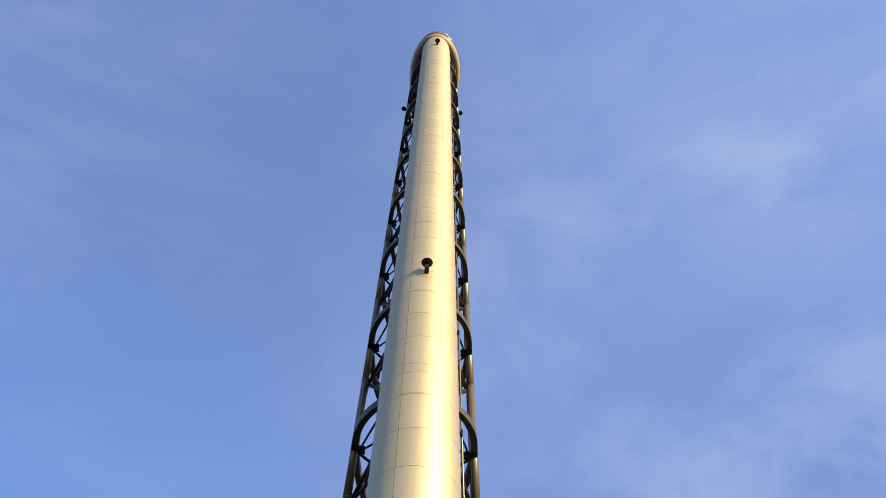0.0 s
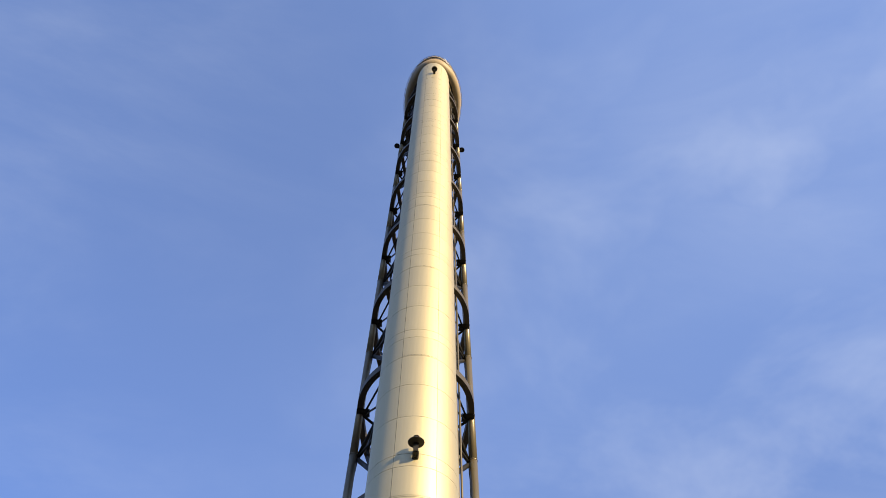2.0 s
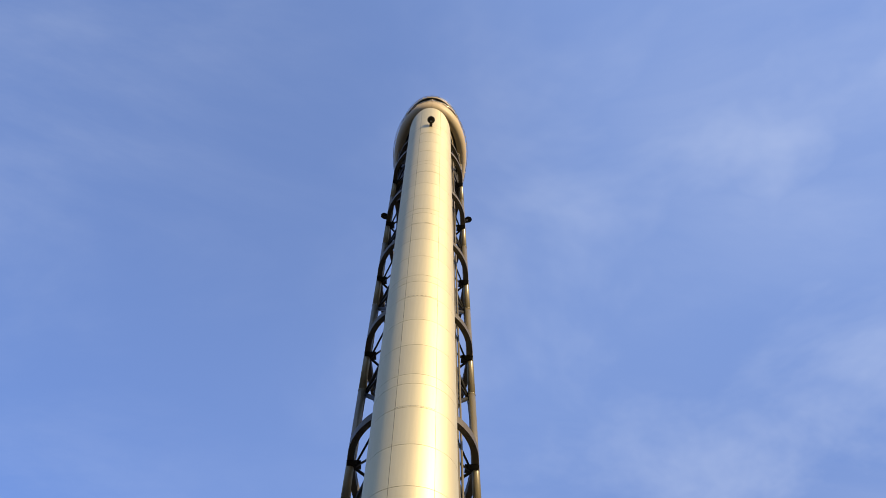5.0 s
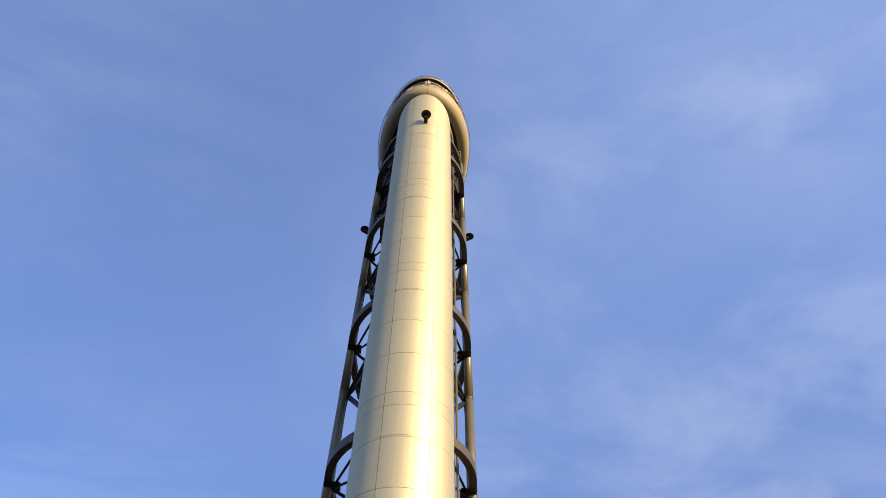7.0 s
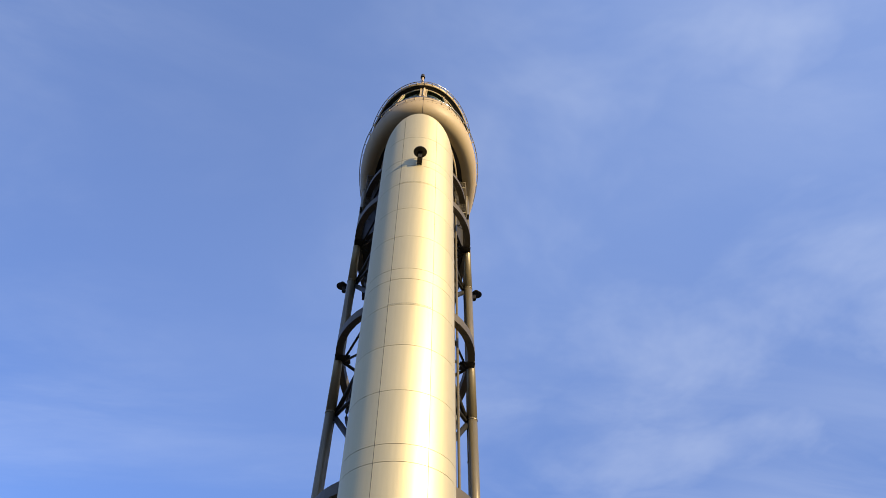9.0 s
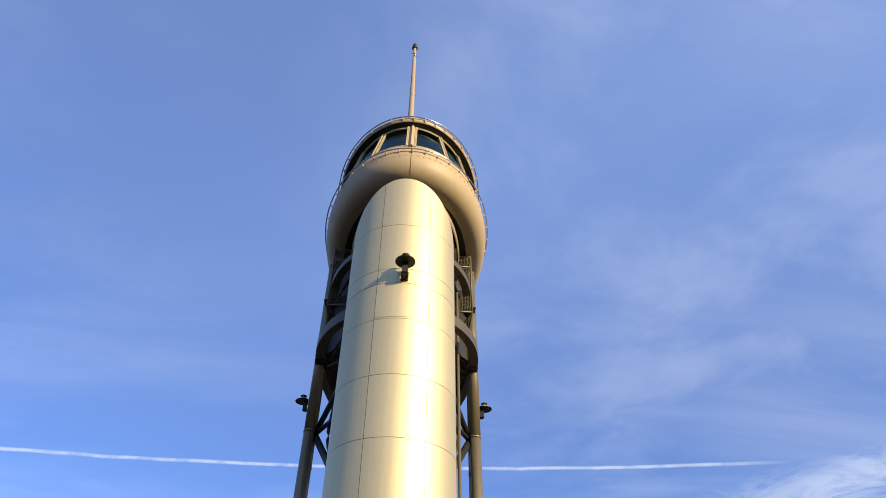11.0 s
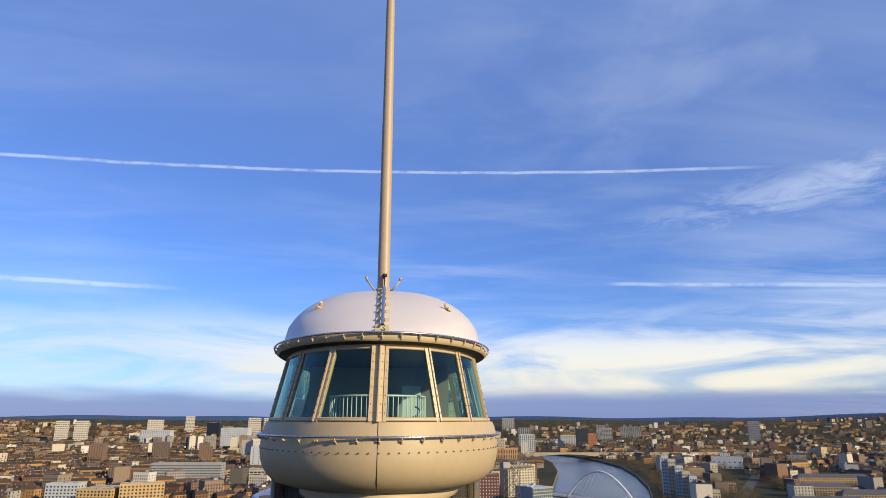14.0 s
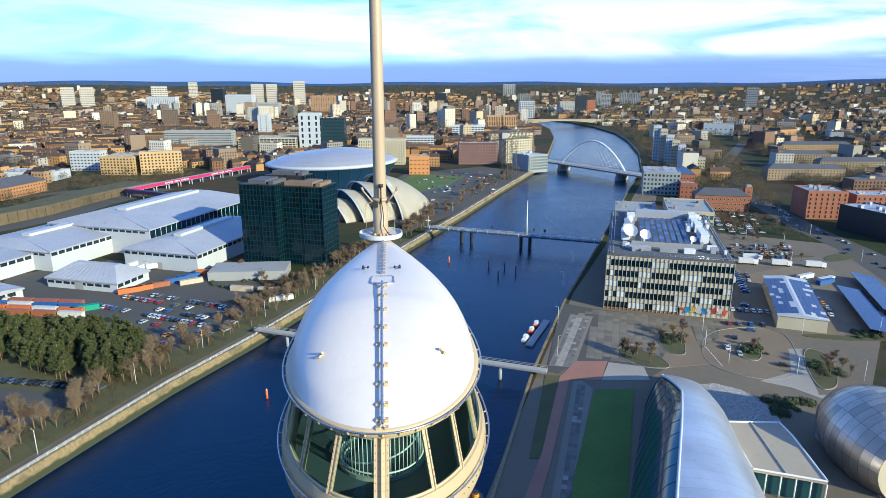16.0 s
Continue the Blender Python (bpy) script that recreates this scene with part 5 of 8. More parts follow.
        box(bm, x0, y0, h + 0.2, x1, y1, h + 0.2 + hh)
        bmesh.ops.bevel(bm, geom=bm.edges[:], offset=0.3, segments=1)
        part(nm, bm, mat, roof)
    for i in range(8):
        for j in range(10):
            bm = bmesh.new()
            x, y = -12 + i * 3.0, -28 + j * 6.0
            vs = [bm.verts.new(p) for p in ((x, y, h + 1.2), (x + 2.2, y, h + 1.2), (x + 2.2, y + 5.0, h + 1.5), (x, y + 5.0, h + 1.5))]
            bm.faces.new(vs)
            bmesh.ops.solidify(bm, geom=bm.faces[:], thickness=0.15)
            part("rooflight", bm, ROOFLIGHT, roof)
    clutter = random.Random(8)
    for _ in range(46):
        side = clutter.choice((-1, 1))
        x, y = side * clutter.uniform(13, 25) + (0 if side > 0 else 1), clutter.uniform(-50, 46)
        sx, sy, sz = clutter.uniform(0.8, 2.4), clutter.uniform(1.0, 5.0), clutter.uniform(0.8, 2.6)
        bm = bmesh.new()
        base = h + 0.25
        box(bm, x, y, base - 0.1, x + sx, y + sy, base + sz)
        bmesh.ops.bevel(bm, geom=bm.edges[:], offset=0.12, segments=1)
        part("roof_unit", bm, clutter.choice((WHITE_PAINT, PALE_ROOF, GREY_CONC)), roof)
    for x, y, r in ((-18, -22, 4.2), (-11, -30, 3.2), (-17, 8, 2.0), (11, -34, 1.8)):
        bm = bmesh.new()
        rings = []
        for k in range(7):
            a = k / 6 * 1.1
            rings.append([(x + r * math.sin(a) * math.cos(t), y + r * math.sin(a) * math.sin(t), h + 6.0 - r * math.cos(a) + r * 0.5) for t in [2 * math.pi * i / 20 for i in range(20)]])
        m2 = Matrix.Translation((x, y, h + 4)) @ pose(0, 0, 0, 48, 0, 20) @ Matrix.Translation((-x, -y, -h - 4))
        loft(bm, [[m2 @ Vector(p) for p in ring] for ring in rings])
        rod(bm, (x, y, h), (x, y, h + 4), 0.4, 8)
        part("dish", bm, WHITE_PAINT, roof, "white satellite dish")
    bm = bmesh.new()
    box(bm, 6.2, -d / 2 - 0.45, -0.2, 27.5, -d / 2 - 0.31, 4.3)
    part("display_wall", bm, CREAM_WALL, ob)
    return ob


broadcaster()


def letter_screens():
    # painted hoarding sheets on posts by the entrance
    rnd = random.Random(3)
    for i, (x, col) in enumerate(((0, (0.62, 0.12, 0.06)), (2.6, (0.10, 0.42, 0.75)), (5.0, (0.75, 0.55, 0.10)), (7.4, (0.80, 0.80, 0.78)), (9.8, (0.12, 0.35, 0.70)), (12.2, (0.82, 0.82, 0.8)), (14.6, (0.62, 0.10, 0.06)), (17.0, (0.8, 0.8, 0.78)), (19.2, (0.72, 0.18, 0.10)))):
        px, py, _ = at(148, 307, -20.5) @ Vector((7.4 + x * 0.95, -56.0, 0))
        sign = thing("painted_board", "bright painted display board on a white post", "sign", pose(px, py, GZ + 0.14, 0, 0, -20.5), "boards by the entrance")
        bm = bmesh.new()
        n = rnd.choice((3, 4, 5))
        vs = [(1.75 * math.cos(2 * math.pi * k / n + i), -0.06, 3.3 + rnd.uniform(-0.8, 0.8) + 1.8 * math.sin(2 * math.pi * k / n + i)) for k in range(n)]
        f = bm.faces.new([bm.verts.new(p) for p in vs])
        bmesh.ops.solidify(bm, geom=[f], thickness=0.12)
        part("board", bm, plain("board_paint", col, 0.5), sign)
        bm = bmesh.new()
        rod(bm, (0, 0.08, -0.02), (0, 0.08, 3.8), 0.09, 8)
        part("post", bm, WHITE_PAINT, sign)


letter_screens()
building("office_block", "low glazed office wing with flat grey roof", at(183, 432, -20), 30, 62, 14, GREY_CONC, 3, 10, 16, glass=WINDOW_TEAL, win=(2.2, 2.6))
building("office_block", "glazed office block with pale stone ends", at(214, 415, -20), 30, 50, 20, CREAM_WALL, 4, 9, 14, glass=WINDOW_TEAL, win=(2.6, 3.0))
building("office_block", "grey and white office block with rooftop plant", at(270, 590, -20), 34, 40, 22, GREY_CONC, 5, 10, 10, roof_mat=PALE_ROOF, glass=WINDOW_TEAL, win=(2.0, 2.4))
building("pump_tower", "square red brick tower", at(283, 556, -20), 15, 15, 14, RED_BRICK, 3, 4, 4)
building("school", "long red brick building with a pale roof", at(285, 500, -17), 44, 18, 13, RED_BRICK, 3, 14, 5, roof="hip", roof_mat=SLATE, frame_mat=CREAM_WALL)
building("clock_tower", "slim red brick corner tower", at(307, 496, -17), 6, 6, 19, RED_BRICK, 4, 1, 1)
building("rotunda", "round-cornered brick hall with a blue roof", at(316, 640, -17), 24, 24, 12, RED_BRICK, 2, 8, 8, roof="hip", roof_mat=plain("blue_roof", (0.06, 0.10, 0.2), 0.5))
for i, hh in enumerate((51, 47, 40, 34, 29, 25, 20, 16)):
    building("stepped_flats", "white and grey riverside flats stepping down in height", at(352 + i * 4.4 + 3, 800 - i * 9, -20), 9, 10, hh, CREAM_WALL if i % 2 else WHITE_CLAD, max(3, hh // 4), 3, 3, roof_mat=GREY_CONC, win=(1.6, 1.8), group="stepped riverside flats")
building("tv_studio", "black clad studio block with pale rooftop units", at(352, 395, 8), 30, 52, 18, DARK_CLAD, 0, 0, 0, roof_mat=PALE_ROOF)
building("brick_flats", "tall red brick flats with narrow windows", at(350, 465, -12), 30, 30, 22, RED_BRICK, 6, 7, 7, win=(1.3, 2.3), roof_mat=GREY_CONC)
building("brick_flats", "red brick flats with a white roof edge", at(396, 462, -12), 40, 26, 18, RED_BRICK, 5, 10, 6, win=(1.3, 2.2), roof_mat=PALE_ROOF)


def warehouse():
    ob = thing("solar_shed", "low white shed with dark solar panels on its roof", "shed", at(193.0, 257.5, -25.8))
    w, d, h = 19.5, 62.0, 6.3
    bm = bmesh.new()
    box(bm, -w / 2, -d / 2, -0.5, w / 2, d / 2, h)
    part("wall", bm, CREAM_WALL, ob)
    bm = bmesh.new()
    vs = [(-w / 2 - 0.4, h), (0, h + 1.2), (w / 2 + 0.4, h), (w / 2 + 0.4, h - 0.4), (-w / 2 - 0.4, h - 0.4)]
    loft(bm, [[(x, y, z) for x, z in vs] for y in (-d / 2 - 0.4, d / 2 + 0.4)], smooth=False, cap0=True, cap1=True)
    roof = part("roof", bm, WHITE_CLAD, ob)
    rnd = random.Random(2)
    for s in (-1, 1):
        for i in range(4):
            for j in range(13):
                if rnd.random() < 0.2:
                    continue
                bm = bmesh.new()
                x0, y0 = s * (1.4 + i * 2.2), -d / 2 + 2 + j * 4.2
                x1 = x0 + s * 2.1
                z = lambda x: h + 1.25 - 1.2 * abs(x) / (w / 2 + 0.4)
                loft(bm, [[(x0, y, z(x0)), (x1, y, z(x1)), (x1, y, z(x1) + 0.1), (x0, y, z(x0) + 0.1)] for y in (y0, y0 + 4.1)], smooth=False, cap0=True, cap1=True)
                part("solar_panel", bm, SOLAR, roof)


warehouse()
for x, y, rot in ((222, 246, -25), (246, 268, -25)):
    can = thing("solar_canopy", "long parking canopy roofed with solar panels", "canopy", at(x, y, rot), "solar canopies")
    bm = bmesh.new()
    m2 = pose(0, 0, 3.2, 0, 8, 0)
    box(bm, -6, -32, 0, 6, 32, 0.25, m=m2)
    part("roof", bm, SOLAR, can)
    for i in range(6):
        bm = bmesh.new()
        rod(bm, (0, -28 + i * 11, -0.2), (0, -28 + i * 11, 3.2), 0.2, 8)
        part("post", bm, WHITE_PAINT, can)


# ---- the science halls ----
def crescent_hall():
    ob = thing("crescent_hall", "crescent exhibition hall with titanium shell and dark glass wall", "hall", pose(0, 0, 0))
    ys = [189 - i * 3.2 for i in range(50)]
    def sec(y):
        left = float(np.interp(y, (30, 124, 144, 170, 189), (14, 61.4, 71.1, 84.2, 100.0)))
        right = float(np.interp(y, (30, 121, 145, 170, 189), (70, 92.5, 99.8, 106.6, 101.0)))
        return left, right, GZ + 0.3 + 22 * math.sin(min((189 - y) / 75, 1) * math.pi / 2) ** 0.8
    glass, shell, edge = [], [], []
    for y in ys:
        l, r, top = sec(y)
        rx = l + 12.0 * min((189 - y) / 45, 1) * min(1, (r - l) / 20)
        glass.append([(l + (rx - l) * k / 5, y, GZ - 0.3 + (top - GZ + 0.3) * math.sin(k / 5 * math.pi / 2) ** 0.9) for k in range(6)])
        w = r - rx
        shell.append([(rx + w * math.sin(k / 14 * math.pi / 2) ** 1.1, y, GZ - 0.3 + (top + 0.6 - GZ + 0.3) * math.cos(k / 14 * math.pi / 2) ** 0.75) for k in range(15)])
    bm = bmesh.new()
    loft(bm, glass, closed=False)
    part("glass_wall", bm, TEAL_WALL, ob, "dark teal sloping glass wall")
    wall = bmesh.new()
    for i in range(0, len(glass), 2):
        sweep(wall, [(x - 0.05, y, z) for x, y, z in glass[i]], 0.06, 4)
    part("mullions", wall, plain("teal_mullion", (0.02, 0.06, 0.07), 0.4), ob)["kind"] = "stuff"
    skin = None
    for i in range(len(shell) - 1):
        bm = bmesh.new()
        a, b = shell[i], shell[i + 1]
        b2 = [tuple(Vector(q).lerp(Vector(p), 0.012)) for p, q in zip(a, b)]
        loft(bm, [a, b2], closed=False)
        if skin is None:
            skin = part("titanium_skin", bm, TITANIUM, ob, "brushed titanium shell in long strips")
        else:
            part("strip", bm, TITANIUM, skin)
    bm = bmesh.new()
    sweep(bm, [s[0] for s in shell], 0.35, 8)
    part("edge_beam", bm, WHITE_CLAD, ob)
    bm = bmesh.new()
    loft(bm, [[(x, y, z - 0.25) for x, y, z in s] for s in shell], closed=False)
    part("inner_skin", bm, GREY_CONC, ob)


crescent_hall()


def egg_cinema():
    ob = thing("egg_cinema", "egg-shaped titanium-clad cinema with banded panels", "cinema", pose(139, 130, GZ + 8.0, 0, 0, -94))
    ax, ay, az = 23.0, 17.0, 13.5
    def ring(t, n=40):
        # rings along the long axis
        r = math.sqrt(max(0.0, 1 - t * t)) ** 0.9
        return [(ax * t, ay * r * math.cos(a), az * r * math.sin(a)) for a in [2 * math.pi * i / n for i in range(n)]]
    ts = [-0.985, -0.95, -0.9, -0.83, -0.75, -0.66, -0.56, -0.45, -0.34, -0.22, -0.1, 0.02, 0.14, 0.26, 0.38, 0.5, 0.6]
    skin = None
    for a, b in zip(ts, ts[1:]):
        ra, rb = ring(a, 72), [(x - 0.10, y, z) for x, y, z in ring(b, 72)]
        for k in range(-4, 40, 4):                # sheets round the upper side; the rest of the band stays one sheet
            bm = bmesh.new()
            ia, ib = ([p[(k + j) % 72] for j in range(5)] for p in (ra, rb))
            for row in (ia, ib):
                row[0] = tuple(Vector(row[0]).lerp(Vector(row[1]), 0.05))
            loft(bm, [ia, ib], closed=False)
            if skin is None:
                skin = part("titanium_skin", bm, EGG_SKIN, ob, "silvery titanium sheets in bands")
            else:
                part("panel", bm, EGG_SKIN, skin)
        bm = bmesh.new()
        loft(bm, [[p[j % 72] for j in range(40, 69)] for p in (ra, rb)], closed=False)
        part("panel_band", bm, EGG_SKIN, skin)
    bm = bmesh.new()
    loft(bm, [[(x, y * 0.985, z * 0.985) for x, y, z in ring(t)] for t in ts], cap0=True)
    part("under_skin", bm, DARK_METAL, ob)
    bm = bmesh.new()
    loft(bm, [ring(0.6), [(ax * 0.6, y * 0.9, z * 0.9) for x, y, z in ring(0.6)]], cap1=True, smooth=False)
    part("end_face", bm, CREAM_WALL, ob, "cream sliced end wall")
    bm = bmesh.new()
    loft(bm, [[(x * 0.7, y * 0.8, z) for x, y in ((-24, -14), (18, -14), (18, 14), (-24, 14))] for z in (-9, -2)], smooth=False)
    part("plinth", bm, GREY_CONC, ob)


egg_cinema()


def link_hall():
    ob = thing("link_hall", "flat beige roofed link hall with a glazed front", "hall", pose(0, 0, 0))
    pts = [(99, 147), (94, 123.5), (110, 116.5), (114.5, 138), (115, 145)]
    bm = bmesh.new()
    loft(bm, [[(x, y, z) for x, y in pts] for z in (10.2, 11.0)], smooth=False, cap0=True, cap1=True)
    part("roof", bm, plain("beige_felt_roof", (0.40, 0.34, 0.25), 0.85, 0.0, 0.15, 0.2, 0.3), ob)
    bm = bmesh.new()
    for a, b in zip(pts, pts[1:] + pts[:1]):
        sweep(bm, [(*a, 11.15), (*b, 11.15)], 0.3, 6)
    part("roof_edge", bm, WHITE_PAINT, ob)
    bm = bmesh.new()
    c = Vector((106, 132))
    inn = [tuple(c + (Vector(p) - c) * 0.93) for p in pts]
    loft(bm, [[(x, y, z) for x, y in inn] for z in (GZ - 0.2, 10.2)], smooth=False)
    part("glass_wall", bm, WINDOW_TEAL, ob)
    for i in range(6):
        p = Vector(pts[1]).lerp(Vector(pts[2]), i / 5)
        bm = bmesh.new()
        rod(bm, (p.x, p.y, GZ), (p.x, p.y, 10.2), 0.18, 8)
        part("post", bm, WHITE_PAINT, ob)
    bm = bmesh.new()
    mid0, mid1 = Vector((106.5, 146)), Vector((101.5, 120.5))
    sweep(bm, [(mid0.x, mid0.y, 11.1), (mid1.x, mid1.y, 11.1)], 0.25, 6)
    part("roof_joint", bm, GREY_CONC, ob)


link_hall()


# ---- north bank: halls, hotel, arena ----
def shed(name, label, m, w, d, h, rise, dark_side=False, ridge_along="y", slot=True, hip=0.0):
    ob = thing(name, label, "hall", m)
    bm = bmesh.new()
    box(bm, -w / 2, -d / 2, -1.0, w / 2, d / 2, h)
    part("wall", bm, WHITE_CLAD, ob)
    bm = bmesh.new()
    e = 0.8
    if ridge_along == "y":
        loft(bm, [[(-w / 2 - e, y, h), (-w * 0.08, y * (1 - hip), h + rise), (w * 0.08, y * (1 - hip), h + rise), (w / 2 + e, y, h), (w / 2 + e, y, h - 0.8), (-w / 2 - e, y, h - 0.8)] for y in (-d / 2 - e, d / 2 + e)], smooth=False, cap0=True, cap1=True)
    else:
        loft(bm, [[(x, -d / 2 - e, h), (x * (1 - hip), -d * 0.08, h + rise), (x * (1 - hip), d * 0.08, h + rise), (x, d / 2 + e, h), (x, d / 2 + e, h - 0.8), (x, -d / 2 - e, h - 0.8)] for x in (-w / 2 - e, w / 2 + e)], smooth=False, cap0=True, cap1=True)
    part("roof", bm, PALE_ROOF, ob)
    bm = bmesh.new()
    if ridge_along == "y":
        for i in range(int(d / 3.2)):
            y = -d / 2 + 1.6 + i * 3.2
            sweep(bm, [(-w / 2 - e, y, h + 0.02), (-w * 0.08, y * (1 - hip), h + rise + 0.02), (w * 0.08, y * (1 - hip), h + rise + 0.02), (w / 2 + e, y, h + 0.02)], 0.09, 4)
    else:
        for i in range(int(w / 3.2)):
            x = -w / 2 + 1.6 + i * 3.2
            sweep(bm, [(x, -d / 2 - e, h + 0.02), (x * (1 - hip), -d * 0.08, h + rise + 0.02), (x * (1 - hip), d * 0.08, h + rise + 0.02), (x, d / 2 + e, h + 0.02)], 0.09, 4)
    part("standing_seam", bm, PALE_ROOF, ob)["kind"] = "stuff"
    if slot:
        bm = bmesh.new()
        k = 0.4 * (1 - hip)
        box(bm, -w * 0.05, -d * k, h + rise - 0.3, w * 0.05, d * k, h + rise + 1.6)
        part("roof_monitor", bm, WHITE_CLAD, ob)
    bm = bmesh.new()
    for i in range(int(w / 5)):
        x = -w / 2 + 2.5 + i * 5
        box(bm, x - 2.0, -d / 2 - 0.06, h - 3.0, x + 2.0, -d / 2 + 0.05, h - 1.6)
    part("clerestory", bm, WINDOW_DARK, ob)["kind"] = "stuff"
    bm = bmesh.new()
    for i in range(int(d / 5)):
        y = -d / 2 + 2.5 + i * 5
        box(bm, w / 2 - 0.05, y - 2.0, h - (14.5 if dark_side else 3.0), w / 2 + 0.06, y + (2.5 if dark_side else 2.0), h - 0.9)
    part("side_glazing", bm, DARK_GLASS if dark_side else WINDOW_DARK, ob)["kind"] = "stuff"
    bm = bmesh.new()
    box(bm, -w * 0.1, -d / 2 - 0.08, 0, w * 0.02, -d / 2 + 0.1, 4.2)
    part("roller_door", bm, GREY_CONC, ob)
    return ob


shed("exhibition_hall", "white exhibition hall with low pale roof", at(-118, 392, -20.5), 50, 88, 11, 5, hip=0.22)
shed("exhibition_hall", "large white exhibition hall with dark glazed side", at(-165, 452, -20.5), 78, 120, 17, 6, True, hip=0.2)
shed("exhibition_hall", "broad white hall with a stepped roof", at(-212, 392, -22), 64, 62, 12, 4, hip=0.25)
shed("exhibition_hall", "plain white hall wing beside the yard", at(-232, 352, -22), 44, 34, 10, 2, slot=False)
shed("store_shed", "low white store beside the container yard", at(-208, 308, -30), 40, 18, 5, 1.2, ridge_along="x", slot=False)
shed("store_hall", "white store hall with steep grey-white roof", at(-158, 327, -19), 44, 24, 5.5, 6.0, ridge_along="x", slot=False, hip=0.42)


def glass_hotel():
    ob = thing("hotel", "tall dark mirror-glass hotel in stepped slabs", "hotel", pose(0, 0, GZ, 0, 0, 0))
    for cx, cy, w, d, h, rot in ((-71.5, 362, 22, 24, 49, -20), (-48.5, 361, 29, 21, 47.5, -20), (-60, 372, 26, 14, 52, -20)):
        slab_ob = None
        bm = bmesh.new()
        m = pose(cx, cy, 0, 0, 0, rot)
        box(bm, -w / 2, -d / 2, -1, w / 2, d / 2, h, m=m)
        slab_ob = part("slab", bm, DARK_METAL, ob)
        pane = window_mesh(1.98, 2.9, plain("teal_frame", (0.016, 0.045, 0.055), 0.4, 0.3), DARK_GLASS)
        nf = int(h / 3.0)
        rest = bmesh.new()
        for length, org, r in ((w, (-w / 2, -d / 2), 0), (d, (w / 2, -d / 2), 90)):
            bays = int(length / 2.05)
            for f in range(nf):
                for b in range(bays):
                    if length == 26:
                        continue
                    s = length * (b + 0.5) / bays
                    pm = m @ pose(org[0] + math.cos(radians(r)) * s, org[1] + math.sin(radians(r)) * s, 1.0 + f * (h - 1) / nf, 0, 0, r)
                    if r == 0 and f >= 4:
                        put_window(slab_ob, pane, 0, 0, 0, 0).matrix_local = pm
                        continue
                    k = len(rest.verts)
                    rest.from_mesh(pane)
                    rest.verts.ensure_lookup_table()
                    bmesh.ops.transform(rest, matrix=pm, verts=rest.verts[k:])
        glazing = part("glazing", rest, pane.materials[0], slab_ob)
        glazing.data.materials.append(pane.materials[1])
        glazing["kind"] = "stuff"
        bm = bmesh.new()
        for x in (-w / 2, 0.05 * w, w / 2):
            box(bm, x - 0.22, -d / 2 - 0.35, 0, x + 0.22, -d / 2 + 0.1, h + 0.5, m=m)
        part("pier", bm, DARK_GLASS, slab_ob, "dark glazed corner pier")
        bm = bmesh.new()
        box(bm, -w / 2 + 4, -d / 2 + 3, h, w / 2 - 7, d / 2 - 4, h + 2.4, m=m)
        box(bm, w / 2 - 5, -d / 2 + 3, h, w / 2 - 2, d / 2 - 3, h + 2.0, m=m)
        part("plant_room", bm, plain("rusty_plant", (0.22, 0.15, 0.10) if w == 29 else (0.10, 0.10, 0.11), 0.7, 0.0, 0.3, 0.6, 0.4), slab_ob)
    bm = bmesh.new()
    box(bm, -100, 325, -0.5, -58, 345, 5)
    part("podium", bm, GREY_CONC, ob)


glass_hotel()


def shell_hall():
    """Overlapping arched shells along one axis."""
    ob = thing("shell_auditorium", "cream metal auditorium of overlapping arched shells", "auditorium", pose(-12, 505, GZ, 0, 0, 118) @ Matrix.Scale(0.9, 4))
    for i, (y0, r, h, ln) in enumerate(((-30, 40, 36, 46), (-6, 36, 31, 34), (12, 31, 25, 28), (28, 25, 19, 24), (42, 18, 12, 20))):
        bm = bmesh.new()
        loops = []
        for k in range(9):
            t = k / 8
            f = math.cos((1 - t) * 1.25) if i == 0 else 0.62 + 0.38 * math.sin(t * math.pi / 2)
            y = y0 - ln / 2 + ln * t
            loops.append([(r * f * math.cos(a), y + 7 * math.sin(a) * t, max(-0.5, h * f * math.sin(a))) for a in [math.pi * j / 28 for j in range(29)]])
        loft(bm, loops, closed=False)
        bmesh.ops.solidify(bm, geom=bm.faces[:], thickness=0.9)
        shell = part("shell", bm, CREAM_SHELL, ob)
        bm = bmesh.new()
        sweep(bm, loops[-1], 0.7, 6)
        part("shell_rim", bm, WHITE_CLAD, shell)
        bm = bmesh.new()
        ring = [(x * 0.97, y - 3.5, z * 0.97) for x, y, z in loops[-1]]
        bm.faces.new([bm.verts.new(p) for p in ring])
        part("glazed_front", bm, WINDOW_TEAL, shell, "shaded glazing under the shell")


shell_hall()


